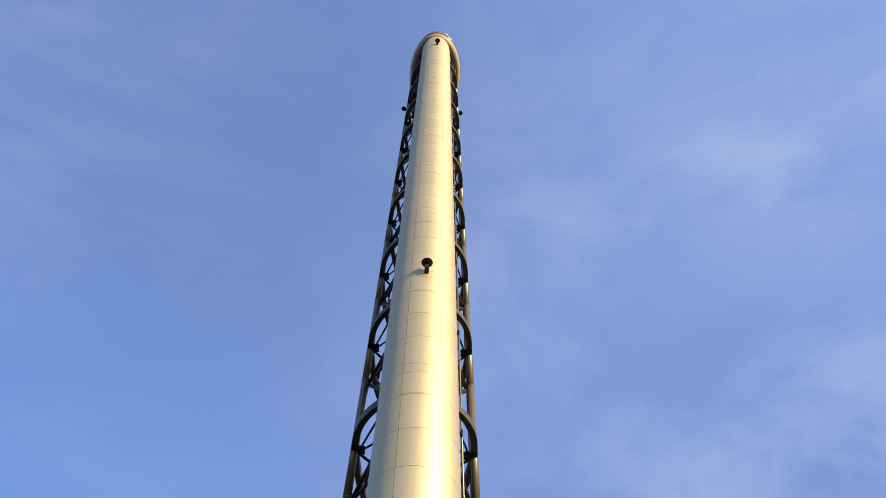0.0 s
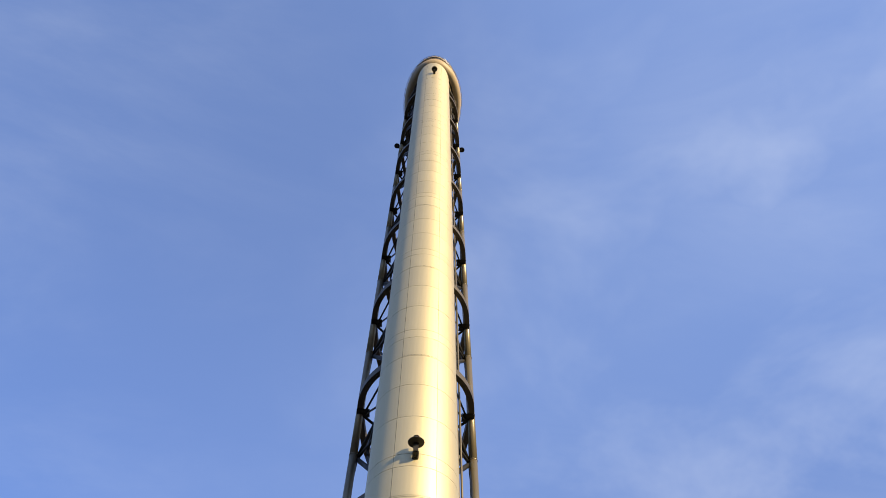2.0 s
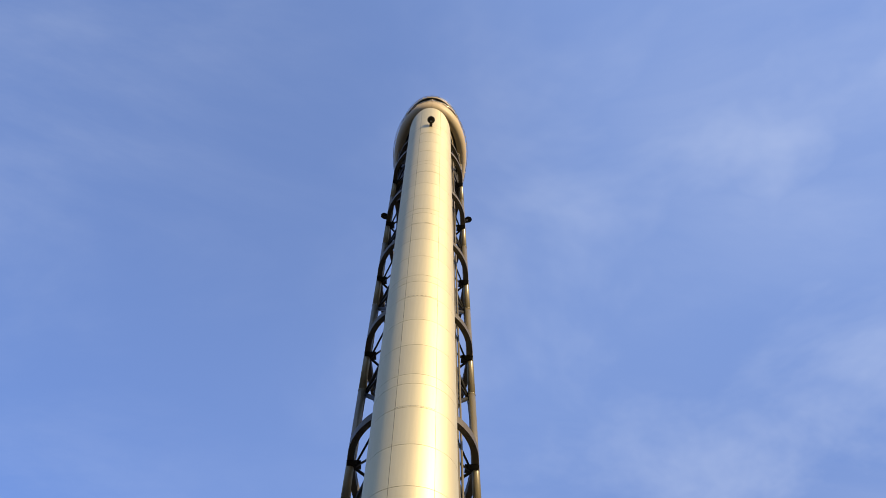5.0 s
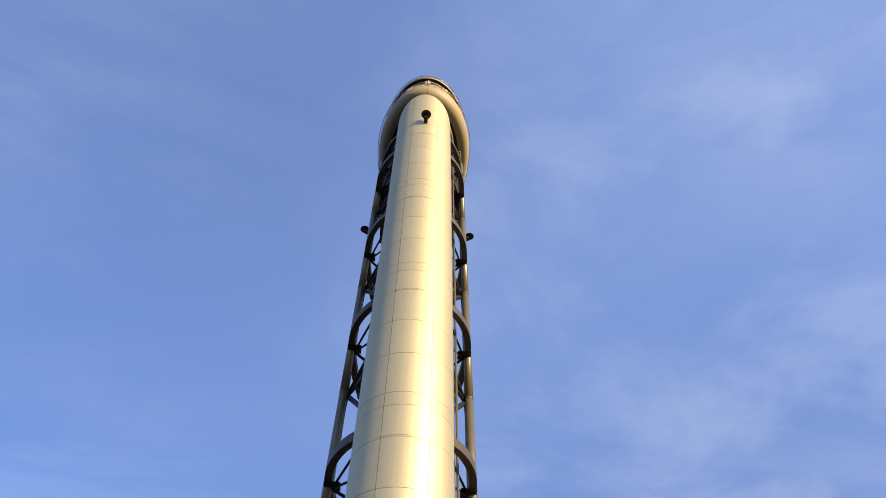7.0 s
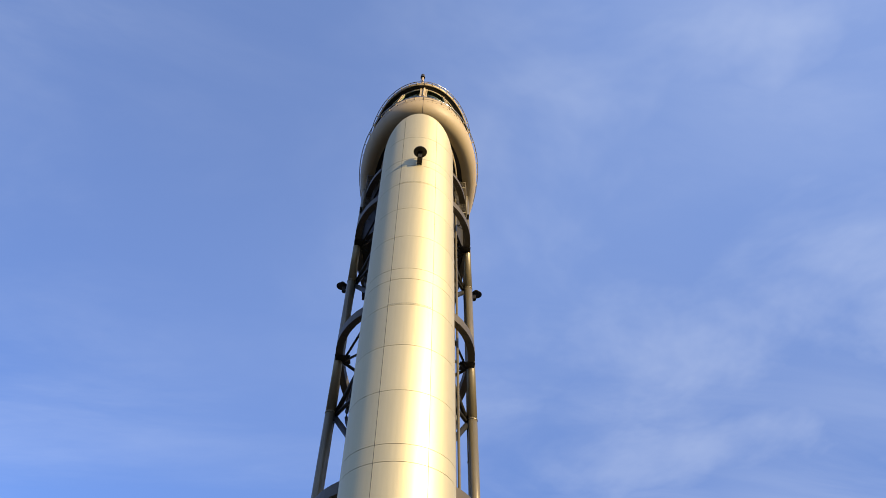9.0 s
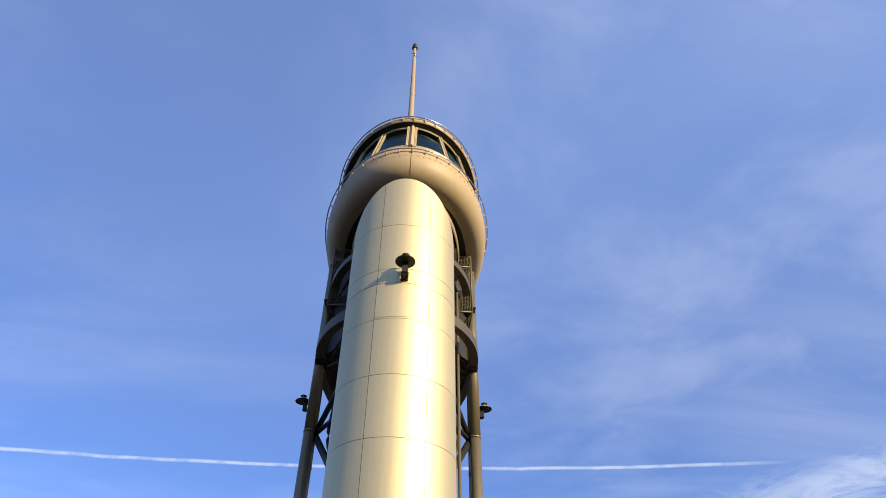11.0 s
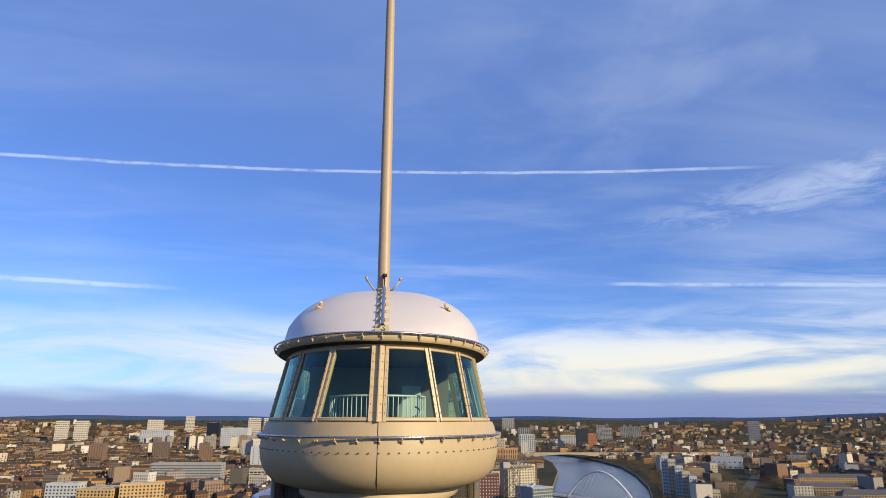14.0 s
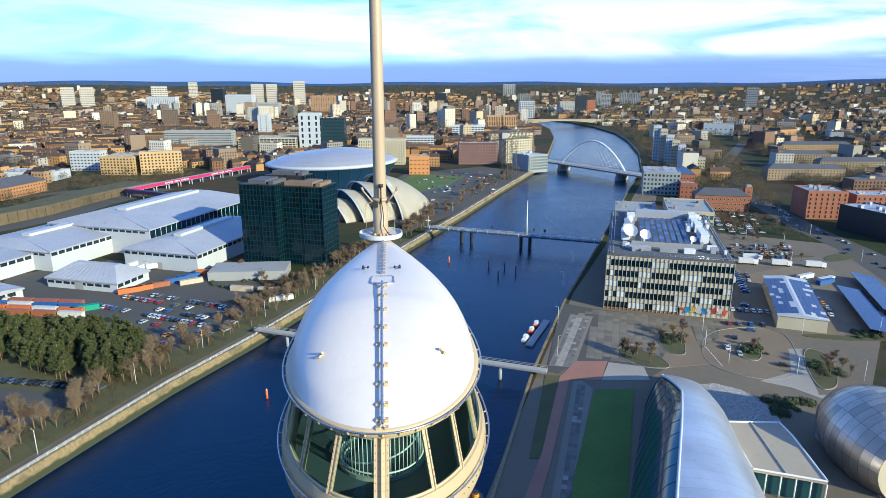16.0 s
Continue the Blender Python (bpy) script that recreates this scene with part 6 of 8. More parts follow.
def saucer_arena():
    ob = thing("saucer_arena", "silver saucer-shaped arena with a glassy blue flank", "arena", pose(-62, 690, GZ - 2.5, 0, 0, 0))
    R = 71.0
    n = 72
    def ring(r, z):
        return [(r * math.cos(a), r * 0.92 * math.sin(a), z + 1.5 * math.cos(a)) for a in [2 * math.pi * i / n for i in range(n)]]
    bm = bmesh.new()
    loft(bm, [ring(R * 0.80, -2), ring(R * 0.86, 8), ring(R * 0.95, 18), ring(R, 23)], smooth=True)
    part("flank", bm, plain("flank_cushions", (0.018, 0.05, 0.11), 0.25, 0.1, 0.3, 0.1), ob)
    bm = bmesh.new()
    loft(bm, [ring(R, 23), ring(R * 1.015, 24), ring(R * 1.01, 25.2), ring(R * 0.97, 26.2)])
    part("rim", bm, WHITE_CLAD, ob)
    roof = None
    prof = [(R * 0.97, 26.2), (R * 0.84, 30.0), (R * 0.66, 33.6), (R * 0.46, 36.2), (R * 0.25, 37.8), (R * 0.08, 38.3)]
    for a, b in zip(prof, prof[1:]):
        bm = bmesh.new()
        loft(bm, [ring(*a), ring(b[0] + 0.25, b[1])])
        if roof is None:
            roof = part("roof", bm, SILVER_ROOF, ob)
        else:
            part("roof_ring", bm, SILVER_ROOF, roof)
    bm = bmesh.new()
    bm.faces.new([bm.verts.new(p) for p in ring(R * 0.083, 38.3)])
    part("roof_cap", bm, SILVER_ROOF, roof)
    for i in range(36):
        a = 2 * math.pi * i / 36
        bm = bmesh.new()
        sweep(bm, [(r * math.cos(a), r * 0.92 * math.sin(a), z + 1.5 * math.cos(a)) for r, z in ((R * 0.81, -1), (R * 0.87, 8), (R * 0.96, 18), (R * 1.005, 23))], 0.16, 5)
        part("rib", bm, plain("rib_blue_grey", (0.07, 0.10, 0.15), 0.5), ob)


saucer_arena()


def covered_walk():
    ob = thing("covered_footbridge", "raised covered walkway with a magenta banner along its side", "footbridge", pose(0, 0, 0))
    a, b = Vector((-248, 604)), Vector((-170, 770))
    d = (b - a).normalized()
    nrm = Vector((d.y, -d.x))
    bm = bmesh.new()
    def quad(o0, o1, z0, z1):
        loft(bm, [[(*(p + nrm * o), z) for o, z in ((o0, z0), (o1, z0), (o1, z1), (o0, z1))] for p in (a, b)], smooth=False, cap0=True, cap1=True)
    quad(-2.5, 2.5, 9, 12.4)
    part("tube", bm, GREY_CONC, ob)
    bm = bmesh.new()
    quad(2.55, 2.75, 9.4, 12.4)
    banner = part("banner", bm, PINK, ob)
    bm = bmesh.new()
    for k in (0.24, 0.62):
        # short pale bars stand for lettering
        for j in range(18):
            if j in (6, 11):
                continue
            t = k + j * 0.0105
            p, q = a.lerp(b, t), a.lerp(b, t + 0.0075)
            loft(bm, [[(*(r + nrm * o), z) for o, z in ((2.76, 10.4), (2.80, 10.4), (2.80, 11.5), (2.76, 11.5))] for r in (p, q)], smooth=False, cap0=True, cap1=True)
    part("banner_bars", bm, WHITE_PAINT, banner)
    for i in range(12):
        p = a.lerp(b, i / 11)
        bm = bmesh.new()
        for s in (-1.8, 1.8):
            q = p + nrm * s
            rod(bm, (q.x, q.y, GZ - 0.3), (q.x, q.y, 9), 0.5, 8)
        part("pier", bm, WHITE_CLAD, ob)
    # dark branch that drops towards the halls
    bm = bmesh.new()
    a, b = Vector((-249, 603)), Vector((-178, 560))
    d = (b - a).normalized()
    nrm = Vector((d.y, -d.x))
    quad(-2.2, 2.2, 8.8, 12.0)
    branch = part("branch_tube", bm, plain("dark_violet", (0.035, 0.015, 0.06), 0.5), ob, "dark violet covered branch")
    for i in range(5):
        p = a.lerp(b, 0.05 + i * 0.22)
        bm = bmesh.new()
        rod(bm, (p.x, p.y, GZ - 0.3), (p.x, p.y, 8.8), 0.5, 8)
        part("pier", bm, WHITE_CLAD, branch)


covered_walk()


# ---- bridges ----
def bells_bridge():
    ob = thing("footbridge", "white cable-stayed footbridge over the river", "bridge", pose(0, 0, 0))
    a, b = Vector((26, 427, 8.2)), Vector((137, 374, 8.2))
    d = (b - a).normalized()
    nrm = Vector((d.y, -d.x, 0))
    bm = bmesh.new()
    loft(bm, [[p + nrm * o + Vector((0, 0, z)) for o, z in ((-2.2, 0), (2.2, 0), (2.4, 1.0), (-2.4, 1.0))] for p in (a, b)], smooth=False, cap0=True, cap1=True)
    part("deck", bm, plain("deck_blue_grey", (0.05, 0.085, 0.13), 0.6), ob)
    for s in (-2.3, 2.3):
        bm = bmesh.new()
        for z in (1.6, 2.2):
            sweep(bm, [a + nrm * s + Vector((0, 0, z)), b + nrm * s + Vector((0, 0, z))], 0.07, 5)
        n = 50
        for i in range(n + 1):
            p = a.lerp(b, i / n) + nrm * s
            rod(bm, p + Vector((0, 0, 0.9)), p + Vector((0, 0, 2.2)), 0.06, 4)
        part("railing", bm, WHITE_PAINT, ob)
    for t in (0.22, 0.28, 0.57, 0.62):
        q = a.lerp(b, t)
        bm = bmesh.new()
        loft(bm, [[(q.x + 1.15 * math.cos(k * math.pi / 6), q.y + 1.6 * math.sin(k * math.pi / 6), z) for k in range(12)] for z in (-2, 8.3)])
        part("pier", bm, DARK_METAL, ob)
    for i in range(17):
        q = a.lerp(b, (i + 0.5) / 17) + nrm * 2.45
        bm = bmesh.new()
        rod(bm, q + Vector((0, 0, 0.2)), q + Vector((0, 0, 2.5)), 0.16, 6)
        part("post", bm, WHITE_PAINT, ob)
    p = a.lerp(b, 0.60)
    bm = bmesh.new()
    rod(bm, p + Vector((0, 0, 0.5)), p + Vector((0, 0, 25)), 0.55, 12, 0.2)
    part("pylon", bm, WHITE_PAINT, ob)
    for t in (0.05, 0.2, 0.35, 0.48, 0.72, 0.84, 0.97):
        q = a.lerp(b, t)
        bm = bmesh.new()
        rod(bm, p + Vector((0, 0, 22)), q + Vector((0, 0, 1.0)), 0.06, 5)
        part("stay", bm, DARK_METAL, ob)
    for t in (0.4, 0.64, 0.70):
        q = a.lerp(b, t)
        bm = bmesh.new()
        rod(bm, q + nrm * 2.3 + Vector((0, 0, 1)), q + nrm * 2.3 + Vector((0, 0, 6)), 0.12, 6)
        box(bm, q.x - 0.6, q.y - 0.6, q.z + 4.5, q.x + 0.6, q.y + 0.6, q.z + 6.2)
        part("signal_post", bm, DARK_METAL, ob)


bells_bridge()


def swing_bridge():
    ob = thing("footbridge", "slim pale footbridge over the river with railings", "bridge", pose(0, 0, 0))
    a, b = Vector((-58.5, 247, 5.6)), Vector((57, 195.5, 5.6))
    d = (b - a).normalized()
    nrm = Vector((d.y, -d.x, 0))
    bm = bmesh.new()
    loft(bm, [[p + nrm * o + Vector((0, 0, z)) for o, z in ((-1.6, 0), (1.6, 0), (1.8, 0.7), (-1.8, 0.7))] for p in (a, b)], smooth=False, cap0=True, cap1=True)
    part("deck", bm, plain("deck_pale", (0.38, 0.36, 0.33), 0.7), ob)
    for s in (-1.75, 1.75):
        bm = bmesh.new()
        for z in (1.2, 1.8):
            sweep(bm, [a + nrm * s + Vector((0, 0, z)), b + nrm * s + Vector((0, 0, z))], 0.06, 5)
        for i in range(49):
            p = a.lerp(b, i / 48) + nrm * s
            rod(bm, p + Vector((0, 0, 0.6)), p + Vector((0, 0, 1.8)), 0.05, 4)
        part("railing", bm, MULLION, ob)
    for t in (0.12, 0.36, 0.62, 0.86):
        p = a.lerp(b, t)
        bm = bmesh.new()
        rod(bm, (p.x, p.y, -2), (p.x, p.y, 5.7), 0.7, 12)
        part("pier", bm, GREY_CONC, ob)


swing_bridge()


def arch_bridge():
    ob = thing("arch_bridge", "white skewed arch road bridge hung on crossing cables", "bridge", pose(0, 0, 0))
    a, b = Vector((203, 829, 8.0)), Vector((290, 659, 8.0))
    d = (b - a).normalized()
    nrm = Vector((d.y, -d.x, 0))
    bm = bmesh.new()
    loft(bm, [[p + nrm * o + Vector((0, 0, z)) for o, z in ((-10, 0), (10, 0), (11, 1.8), (-11, 1.8))] for p in (a, b)], smooth=False, cap0=True, cap1=True)
    part("deck", bm, GREY_CONC, ob)
    for s in (-10.8, 10.8):
        bm = bmesh.new()
        sweep(bm, [a + nrm * s + Vector((0, 0, 3)), b + nrm * s + Vector((0, 0, 3))], 0.12, 5)
        for i in range(40):
            p = a.lerp(b, (i + 0.5) / 40) + nrm * s
            rod(bm, p + Vector((0, 0, 1.6)), p + Vector((0, 0, 3)), 0.1, 4)
        part("parapet", bm, DARK_METAL, ob)
    p0, p1 = a.lerp(b, 0.27) + nrm * 8, a.lerp(b, 0.775) - nrm * 8
    arch = []
    for i in range(33):
        t = i / 32
        p = p0.lerp(p1, t)
        arch.append(Vector((p.x, p.y, 6 + 35.5 * math.sin(math.pi * t) ** 0.85)))
    bm = bmesh.new()
    sweep(bm, arch, 1.15, 10)
    part("arch", bm, WHITE_PAINT, ob, "white painted steel arch rib")
    for i in range(3, 30, 2):
        for k in (-5, 5):
            t = min(max((i + k) / 32, 0.02), 0.98)
            q = a.lerp(b, 0.27 + 0.505 * t) + nrm * (9.5 if k < 0 else -9.5)
            bm = bmesh.new()
            rod(bm, arch[i], q + Vector((0, 0, 1.8)), 0.12, 5)
            part("hanger", bm, WHITE_PAINT, ob)
    for t in (0.265, 0.78):
        p = a.lerp(b, t)
        bm = bmesh.new()
        loft(bm, [[p + nrm * o * s2 + d * q * s2 + Vector((0, 0, z)) for o, q in ((-9, -1.5), (0, -4), (9, -1.5), (9, 1.5), (0, 4), (-9, 1.5))] for z, s2 in ((-10.5, 1.15), (-1.0, 0.95), (0.1, 1.0))], smooth=False, cap1=True)
        part("pier", bm, GREY_CONC, ob)


arch_bridge()


def motorway_bridge():
    ob = thing("motorway_bridge", "long beige concrete motorway bridge with shallow arch", "bridge", pose(0, 0, 0))
    a, b = Vector((150, 1660, 0)), Vector((900, 1640, 0))
    bm = bmesh.new()
    lo = []
    for i in range(61):
        t = i / 60
        p = a.lerp(b, t)
        span = abs(p.x - 460) / 90
        under = 13.5 - 7.0 * max(0, min(1, span)) ** 2 if span < 1 else 11.5
        lo.append([(p.x, p.y - 14, under), (p.x, p.y - 14, 17.5), (p.x, p.y + 14, 17.5), (p.x, p.y + 14, under)])
    loft(bm, lo, smooth=False)
    part("deck", bm, plain("beige_concrete", (0.40, 0.32, 0.20), 0.8, 0.0, 0.15, 0.1), ob)
    for x in (200, 260, 315, 371, 549, 610, 680, 750, 820):
        bm = bmesh.new()
        box(bm, x - 3, 1640, -3, x + 3, 1664, 12)
        part("pier", bm, GREY_CONC, ob)


motorway_bridge()
for x, y, h in ((-45, 194.7, 3.2), (36.8, 364.9, 3.4)):
    b = thing("river_marker", "orange river marker post standing in the water", "marker", pose(x, y, 0), "river markers")
    bm = bmesh.new()
    rod(bm, (0, 0, -1), (0, 0, h), 0.45, 10, 0.38)
    part("post", bm, ORANGE, b)
    bm = bmesh.new()
    rod(bm, (0, 0, h), (0, 0, h + 0.5), 0.3, 10, 0.1)
    part("cap", bm, WHITE_PAINT, b)
for x, y in ((68.7, 346), (60, 352), (74, 338), (62, 330)):
    b = thing("mooring_pile", "dark timber mooring pile standing in the river", "pile", pose(x, y, 0), "mooring piles")
    bm = bmesh.new()
    rod(bm, (0, 0, -1), (0, 0, 4.5), 0.4, 8, 0.35)
    part("post", bm, DARK_METAL, b)
pont = thing("boat_pontoon", "grey floating pontoon beside the quay", "pontoon", pose(66, 246, 0.35, 0, 0, 62))
bm = bmesh.new()
box(bm, -16, -1.6, -0.5, 16, 1.6, 0.35)
part("deck", bm, GREY_CONC, pont)
for dx, col, ln in ((-9, (0.75, 0.75, 0.74), 7.5), (1, (0.55, 0.08, 0.03), 6.0), (9, (0.60, 0.12, 0.03), 6.0)):
    a = radians(62)
    boat = thing("small_boat", "small moored workboat with a low cabin", "boat", pose(66 - 3.4 * math.sin(a) * 1 + dx * math.cos(a), 246 + 3.4 * math.cos(a) + dx * math.sin(a), 0.1, 0, 0, 62), "boats at the pontoon")
    bm = bmesh.new()
    loft(bm, [[(x * s, y * s2, z) for x, y in ((-ln / 2, -1.1), (ln * 0.3, -1.1), (ln / 2, 0), (ln * 0.3, 1.1), (-ln / 2, 1.1))] for z, s, s2 in ((-0.5, 0.9, 0.7), (0.9, 1, 1))], smooth=False, cap0=True, cap1=True)
    part("hull", bm, plain("boat_paint", col, 0.4), boat)
    bm = bmesh.new()
    box(bm, -ln * 0.25, -0.8, 0.9, ln * 0.1, 0.8, 2.3)
    bmesh.ops.bevel(bm, geom=bm.edges[:], offset=0.15, segments=1)
    part("wheelhouse", bm, WHITE_PAINT, boat)


# ---- trees ----
def bare_tree_mesh(seed, h):
    """Trunk with limbs, and a crown of fine twigs as many thin slivers."""
    rnd = random.Random(seed)
    tb, cb = bmesh.new(), bmesh.new()
    rod(tb, (0, 0, -0.3), (0, 0, h * 0.42), h * 0.022, 7, h * 0.013)
    tips = []
    for i in range(9):
        a = rnd.uniform(0, 2 * math.pi)
        z0 = h * rnd.uniform(0.22, 0.44)
        out, up = h * rnd.uniform(0.12, 0.26), h * rnd.uniform(0.2, 0.46)
        tip = Vector((out * math.cos(a), out * math.sin(a), z0 + up))
        rod(tb, (0, 0, z0), tip, h * 0.010, 5, h * 0.003)
        tips.append((Vector((0, 0, z0)), tip))
        for _ in range(3):
            base = Vector((0, 0, z0)).lerp(tip, rnd.uniform(0.4, 0.9))
            t2 = base + Vector((rnd.uniform(-1, 1), rnd.uniform(-1, 1), rnd.uniform(0.3, 1.2))) * h * 0.13
            rod(tb, base, t2, h * 0.005, 4, h * 0.002)
            tips.append((base, t2))
    for base, tip in tips:
        for _ in range(80):
            p = base.lerp(tip, rnd.uniform(0.35, 1.05))
            d = Vector((rnd.uniform(-1, 1), rnd.uniform(-1, 1), rnd.uniform(-0.25, 1))).normalized()
            ln = h * rnd.uniform(0.07, 0.17)
            w = d.orthogonal().normalized() * h * 0.0019
            q = p + d * ln
            cb.faces.new([cb.verts.new(v) for v in (p - w, p + w, q)])
    return mesh_of("trunk", tb, BARK), mesh_of("crown", cb, TWIG)


def pine_mesh(seed, h):
    """Bare warm trunk, whorls of drooping boughs, each a spray of fine needle tufts."""
    rnd = random.Random(seed)
    tb, cb = bmesh.new(), bmesh.new()
    rod(tb, (0, 0, -0.3), (0, 0, h * 0.96), h * 0.017, 7, h * 0.004)
    z = 0.36
    while z < 0.97:
        t = (z - 0.36) / 0.61
        reach = h * (0.235 * (1 - t) ** 0.75 + 0.02)
        for i in range(7):
            a = rnd.uniform(0, 2 * math.pi)
            ln = reach * rnd.uniform(0.7, 1.12)
            lift = rnd.uniform(-0.12, 0.30) + 0.35 * t
            rod(tb, (0, 0, h * z), (ln * 0.8 * math.cos(a), ln * 0.8 * math.sin(a), h * z + ln * lift * 0.8), h * 0.004, 3, h * 0.001)
            for k in range(int(48 - 16 * t)):
                f = rnd.random() ** 0.6
                sp = (0.3 + 0.5 * (1 - f)) * ln * 0.55
                p = Vector((ln * f * math.cos(a), ln * f * math.sin(a), h * z + ln * lift * f)) + Vector((rnd.gauss(0, 0.5), rnd.gauss(0, 0.5), rnd.gauss(0, 0.32))) * sp
                q = Vector((math.cos(a) + rnd.gauss(0, 0.5), math.sin(a) + rnd.gauss(0, 0.5), rnd.uniform(0.0, 0.9))).normalized() * h * rnd.uniform(0.026, 0.05)
                w = q.cross(Vector((rnd.gauss(0, 1), rnd.gauss(0, 1), 1))).normalized() * h * rnd.uniform(0.006, 0.012)
                cb.faces.new([cb.verts.new(v) for v in (p - w, p + w, p + q)])
        z += rnd.uniform(0.045, 0.065)
    return mesh_of("trunk", tb, PINE_BARK), mesh_of("crown", cb, PINE)


def bush_mesh(seed, r):
    rnd = random.Random(seed)
    cb = bmesh.new()
    for k in range(260):
        d = Vector((rnd.gauss(0, 1), rnd.gauss(0, 1), abs(rnd.gauss(0, 1)))).normalized()
        p = Vector((d.x * r, d.y * r, d.z * r * 0.9)) * rnd.uniform(0.6, 1.08)
        u = d.orthogonal().normalized() * r * rnd.uniform(0.06, 0.14)
        w = d.cross(u).normalized() * r * 0.1
        cb.faces.new([cb.verts.new(v) for v in (p - u, p + w + d * r * 0.04, p + u, p - w)])
    return mesh_of("leaves", cb, BUSH)


def tree(name, label, meshes, m, group):
    ob = thing(name, label, "tree", m, group)
    for nm, me in zip(("trunk", "crown"), meshes):
        o = new(nm, me)
        o.parent = ob
    return ob


BARE = [bare_tree_mesh(s, 9.0) for s in range(5)]
PINES = [pine_mesh(s, 14.0) for s in range(4)]
rnd = random.Random(11)


def plant(meshes, name, label, group, x, y, s=1.0, z=GZ):
    return tree(name, label, rnd.choice(meshes), Matrix.Translation((x, y, z)) @ Matrix.Rotation(rnd.uniform(0, 6.28), 4, "Z") @ Matrix.Scale(s, 4), group)


# pine wood behind the walkway: rows fill the plot between the lot and the car park
def inside(x, y, poly):
    hit = False
    for (x0, y0), (x1, y1) in zip(poly, poly[1:] + poly[:1]):
        if (y0 > y) != (y1 > y) and x < x0 + (y - y0) * (x1 - x0) / (y1 - y0):
            hit = not hit
    return hit


WOOD = [(-215, 256), (-166, 254), (-135, 251), (-117, 248), (-96, 224), (-93, 204), (-110, 203), (-124, 209), (-152, 226), (-215, 240)]
count = 0
while count < 265:
    x, y = rnd.uniform(-215, -94), rnd.uniform(200, 275)
    if inside(x, y, WOOD):
        plant(PINES, "pine_tree", "dark green pine with bare lower trunk", "pines in the wood", x, y, rnd.uniform(0.68, 0.94))
        count += 1
# bare trees along the walkway
for a, b in zip(QUAY_LINE[:6], QUAY_LINE[1:6]):
    a, b = Vector(a), Vector(b)
    nrm = Vector((-(b - a).y, (b - a).x)).normalized()
    for i in range(int((b - a).length / 2.3)):
        p = a.lerp(b, rnd.random()) + nrm * rnd.uniform(8, 24)
        if -10 < p.x < 8 and p.y > 380:
            continue
        plant(BARE, "bare_tree", "leafless brown tree beside the riverside walkway", "bare trees on the bank", p.x, p.y, rnd.uniform(0.7, 1.35))
for _ in range(34):
    p = Vector(QUAY_LINE[5]).lerp(Vector(QUAY_LINE[7]), rnd.random()) + Vector((-1, 0.4)) * rnd.uniform(9, 22)
    plant(BARE, "bare_tree", "leafless reddish brown tree above the quay wall", "bare trees on the bank", p.x, p.y, rnd.uniform(0.8, 1.3))
for x, y, n, r in ((146, 211, 3, 4), (163, 190, 8, 7), (98, 208, 8, 6), (119, 224, 8, 6), (-92, 338, 6, 10), (-66, 318, 7, 12), (-100, 222, 10, 8), (240, 348, 10, 14), (262, 402, 10, 20), (275, 440, 12, 22), (330, 600, 8, 14), (300, 530, 8, 20)):
    for _ in range(n):
        plant(BARE, "bare_tree", "small leafless tree in a planted bed", "bare trees in the beds", x + rnd.uniform(-r, r), y + rnd.uniform(-r, r), rnd.uniform(0.5, 0.95))
BUSHES = [bush_mesh(s, 1.6) for s in range(3)]
for x, y, n, r in ((4, 440, 8, 5), (-86, 322, 10, 12), (-58, 300, 8, 12), (163, 190, 9, 6), (146, 211, 12, 4), (130, 168, 9, 5), (119, 224, 8, 5), (137, 168, 7, 4), (128, 163, 6, 3), (205, 217, 10, 12)):
    for _ in range(n):
        s = rnd.uniform(0.6, 1.6) * (2.2 if x == 4 else 1)
        tagged(new("bush", rnd.choice(BUSHES)), "dense green shrub in a planted bed", "shrub", "shrubs").matrix_world = Matrix.Translation((x + rnd.uniform(-r, r), y + rnd.uniform(-r, r), GZ)) @ Matrix.Scale(s, 4)


# ---- cars ----
def car_meshes():
    bm = bmesh.new()
    side = [(-2.15, 0.32), (-2.15, 0.82), (-1.95, 0.95), (-1.2, 0.98), (1.15, 0.95), (2.0, 0.80), (2.15, 0.62), (2.15, 0.32)]
    loft(bm, [[(x * (0.96 if abs(y) > 0.8 else 1), y, z) for x, z in side] for y in (-0.88, -0.80, 0.80, 0.88)], smooth=False, cap0=True, cap1=True)
    body = bm
    bm = bmesh.new()
    loft(bm, [[(-1.75, -0.78, 0.95), (1.0, -0.78, 0.95), (1.0, 0.78, 0.95), (-1.75, 0.78, 0.95)], [(-1.35, -0.62, 1.40), (0.25, -0.62, 1.42), (0.25, 0.62, 1.42), (-1.35, 0.62, 1.40)]], smooth=False)
    glass = mesh_of("glasshouse", bm, WINDOW_DARK)
    box(body, -1.38, -0.64, 1.39, 0.28, 0.64, 1.46)
    return body, glass


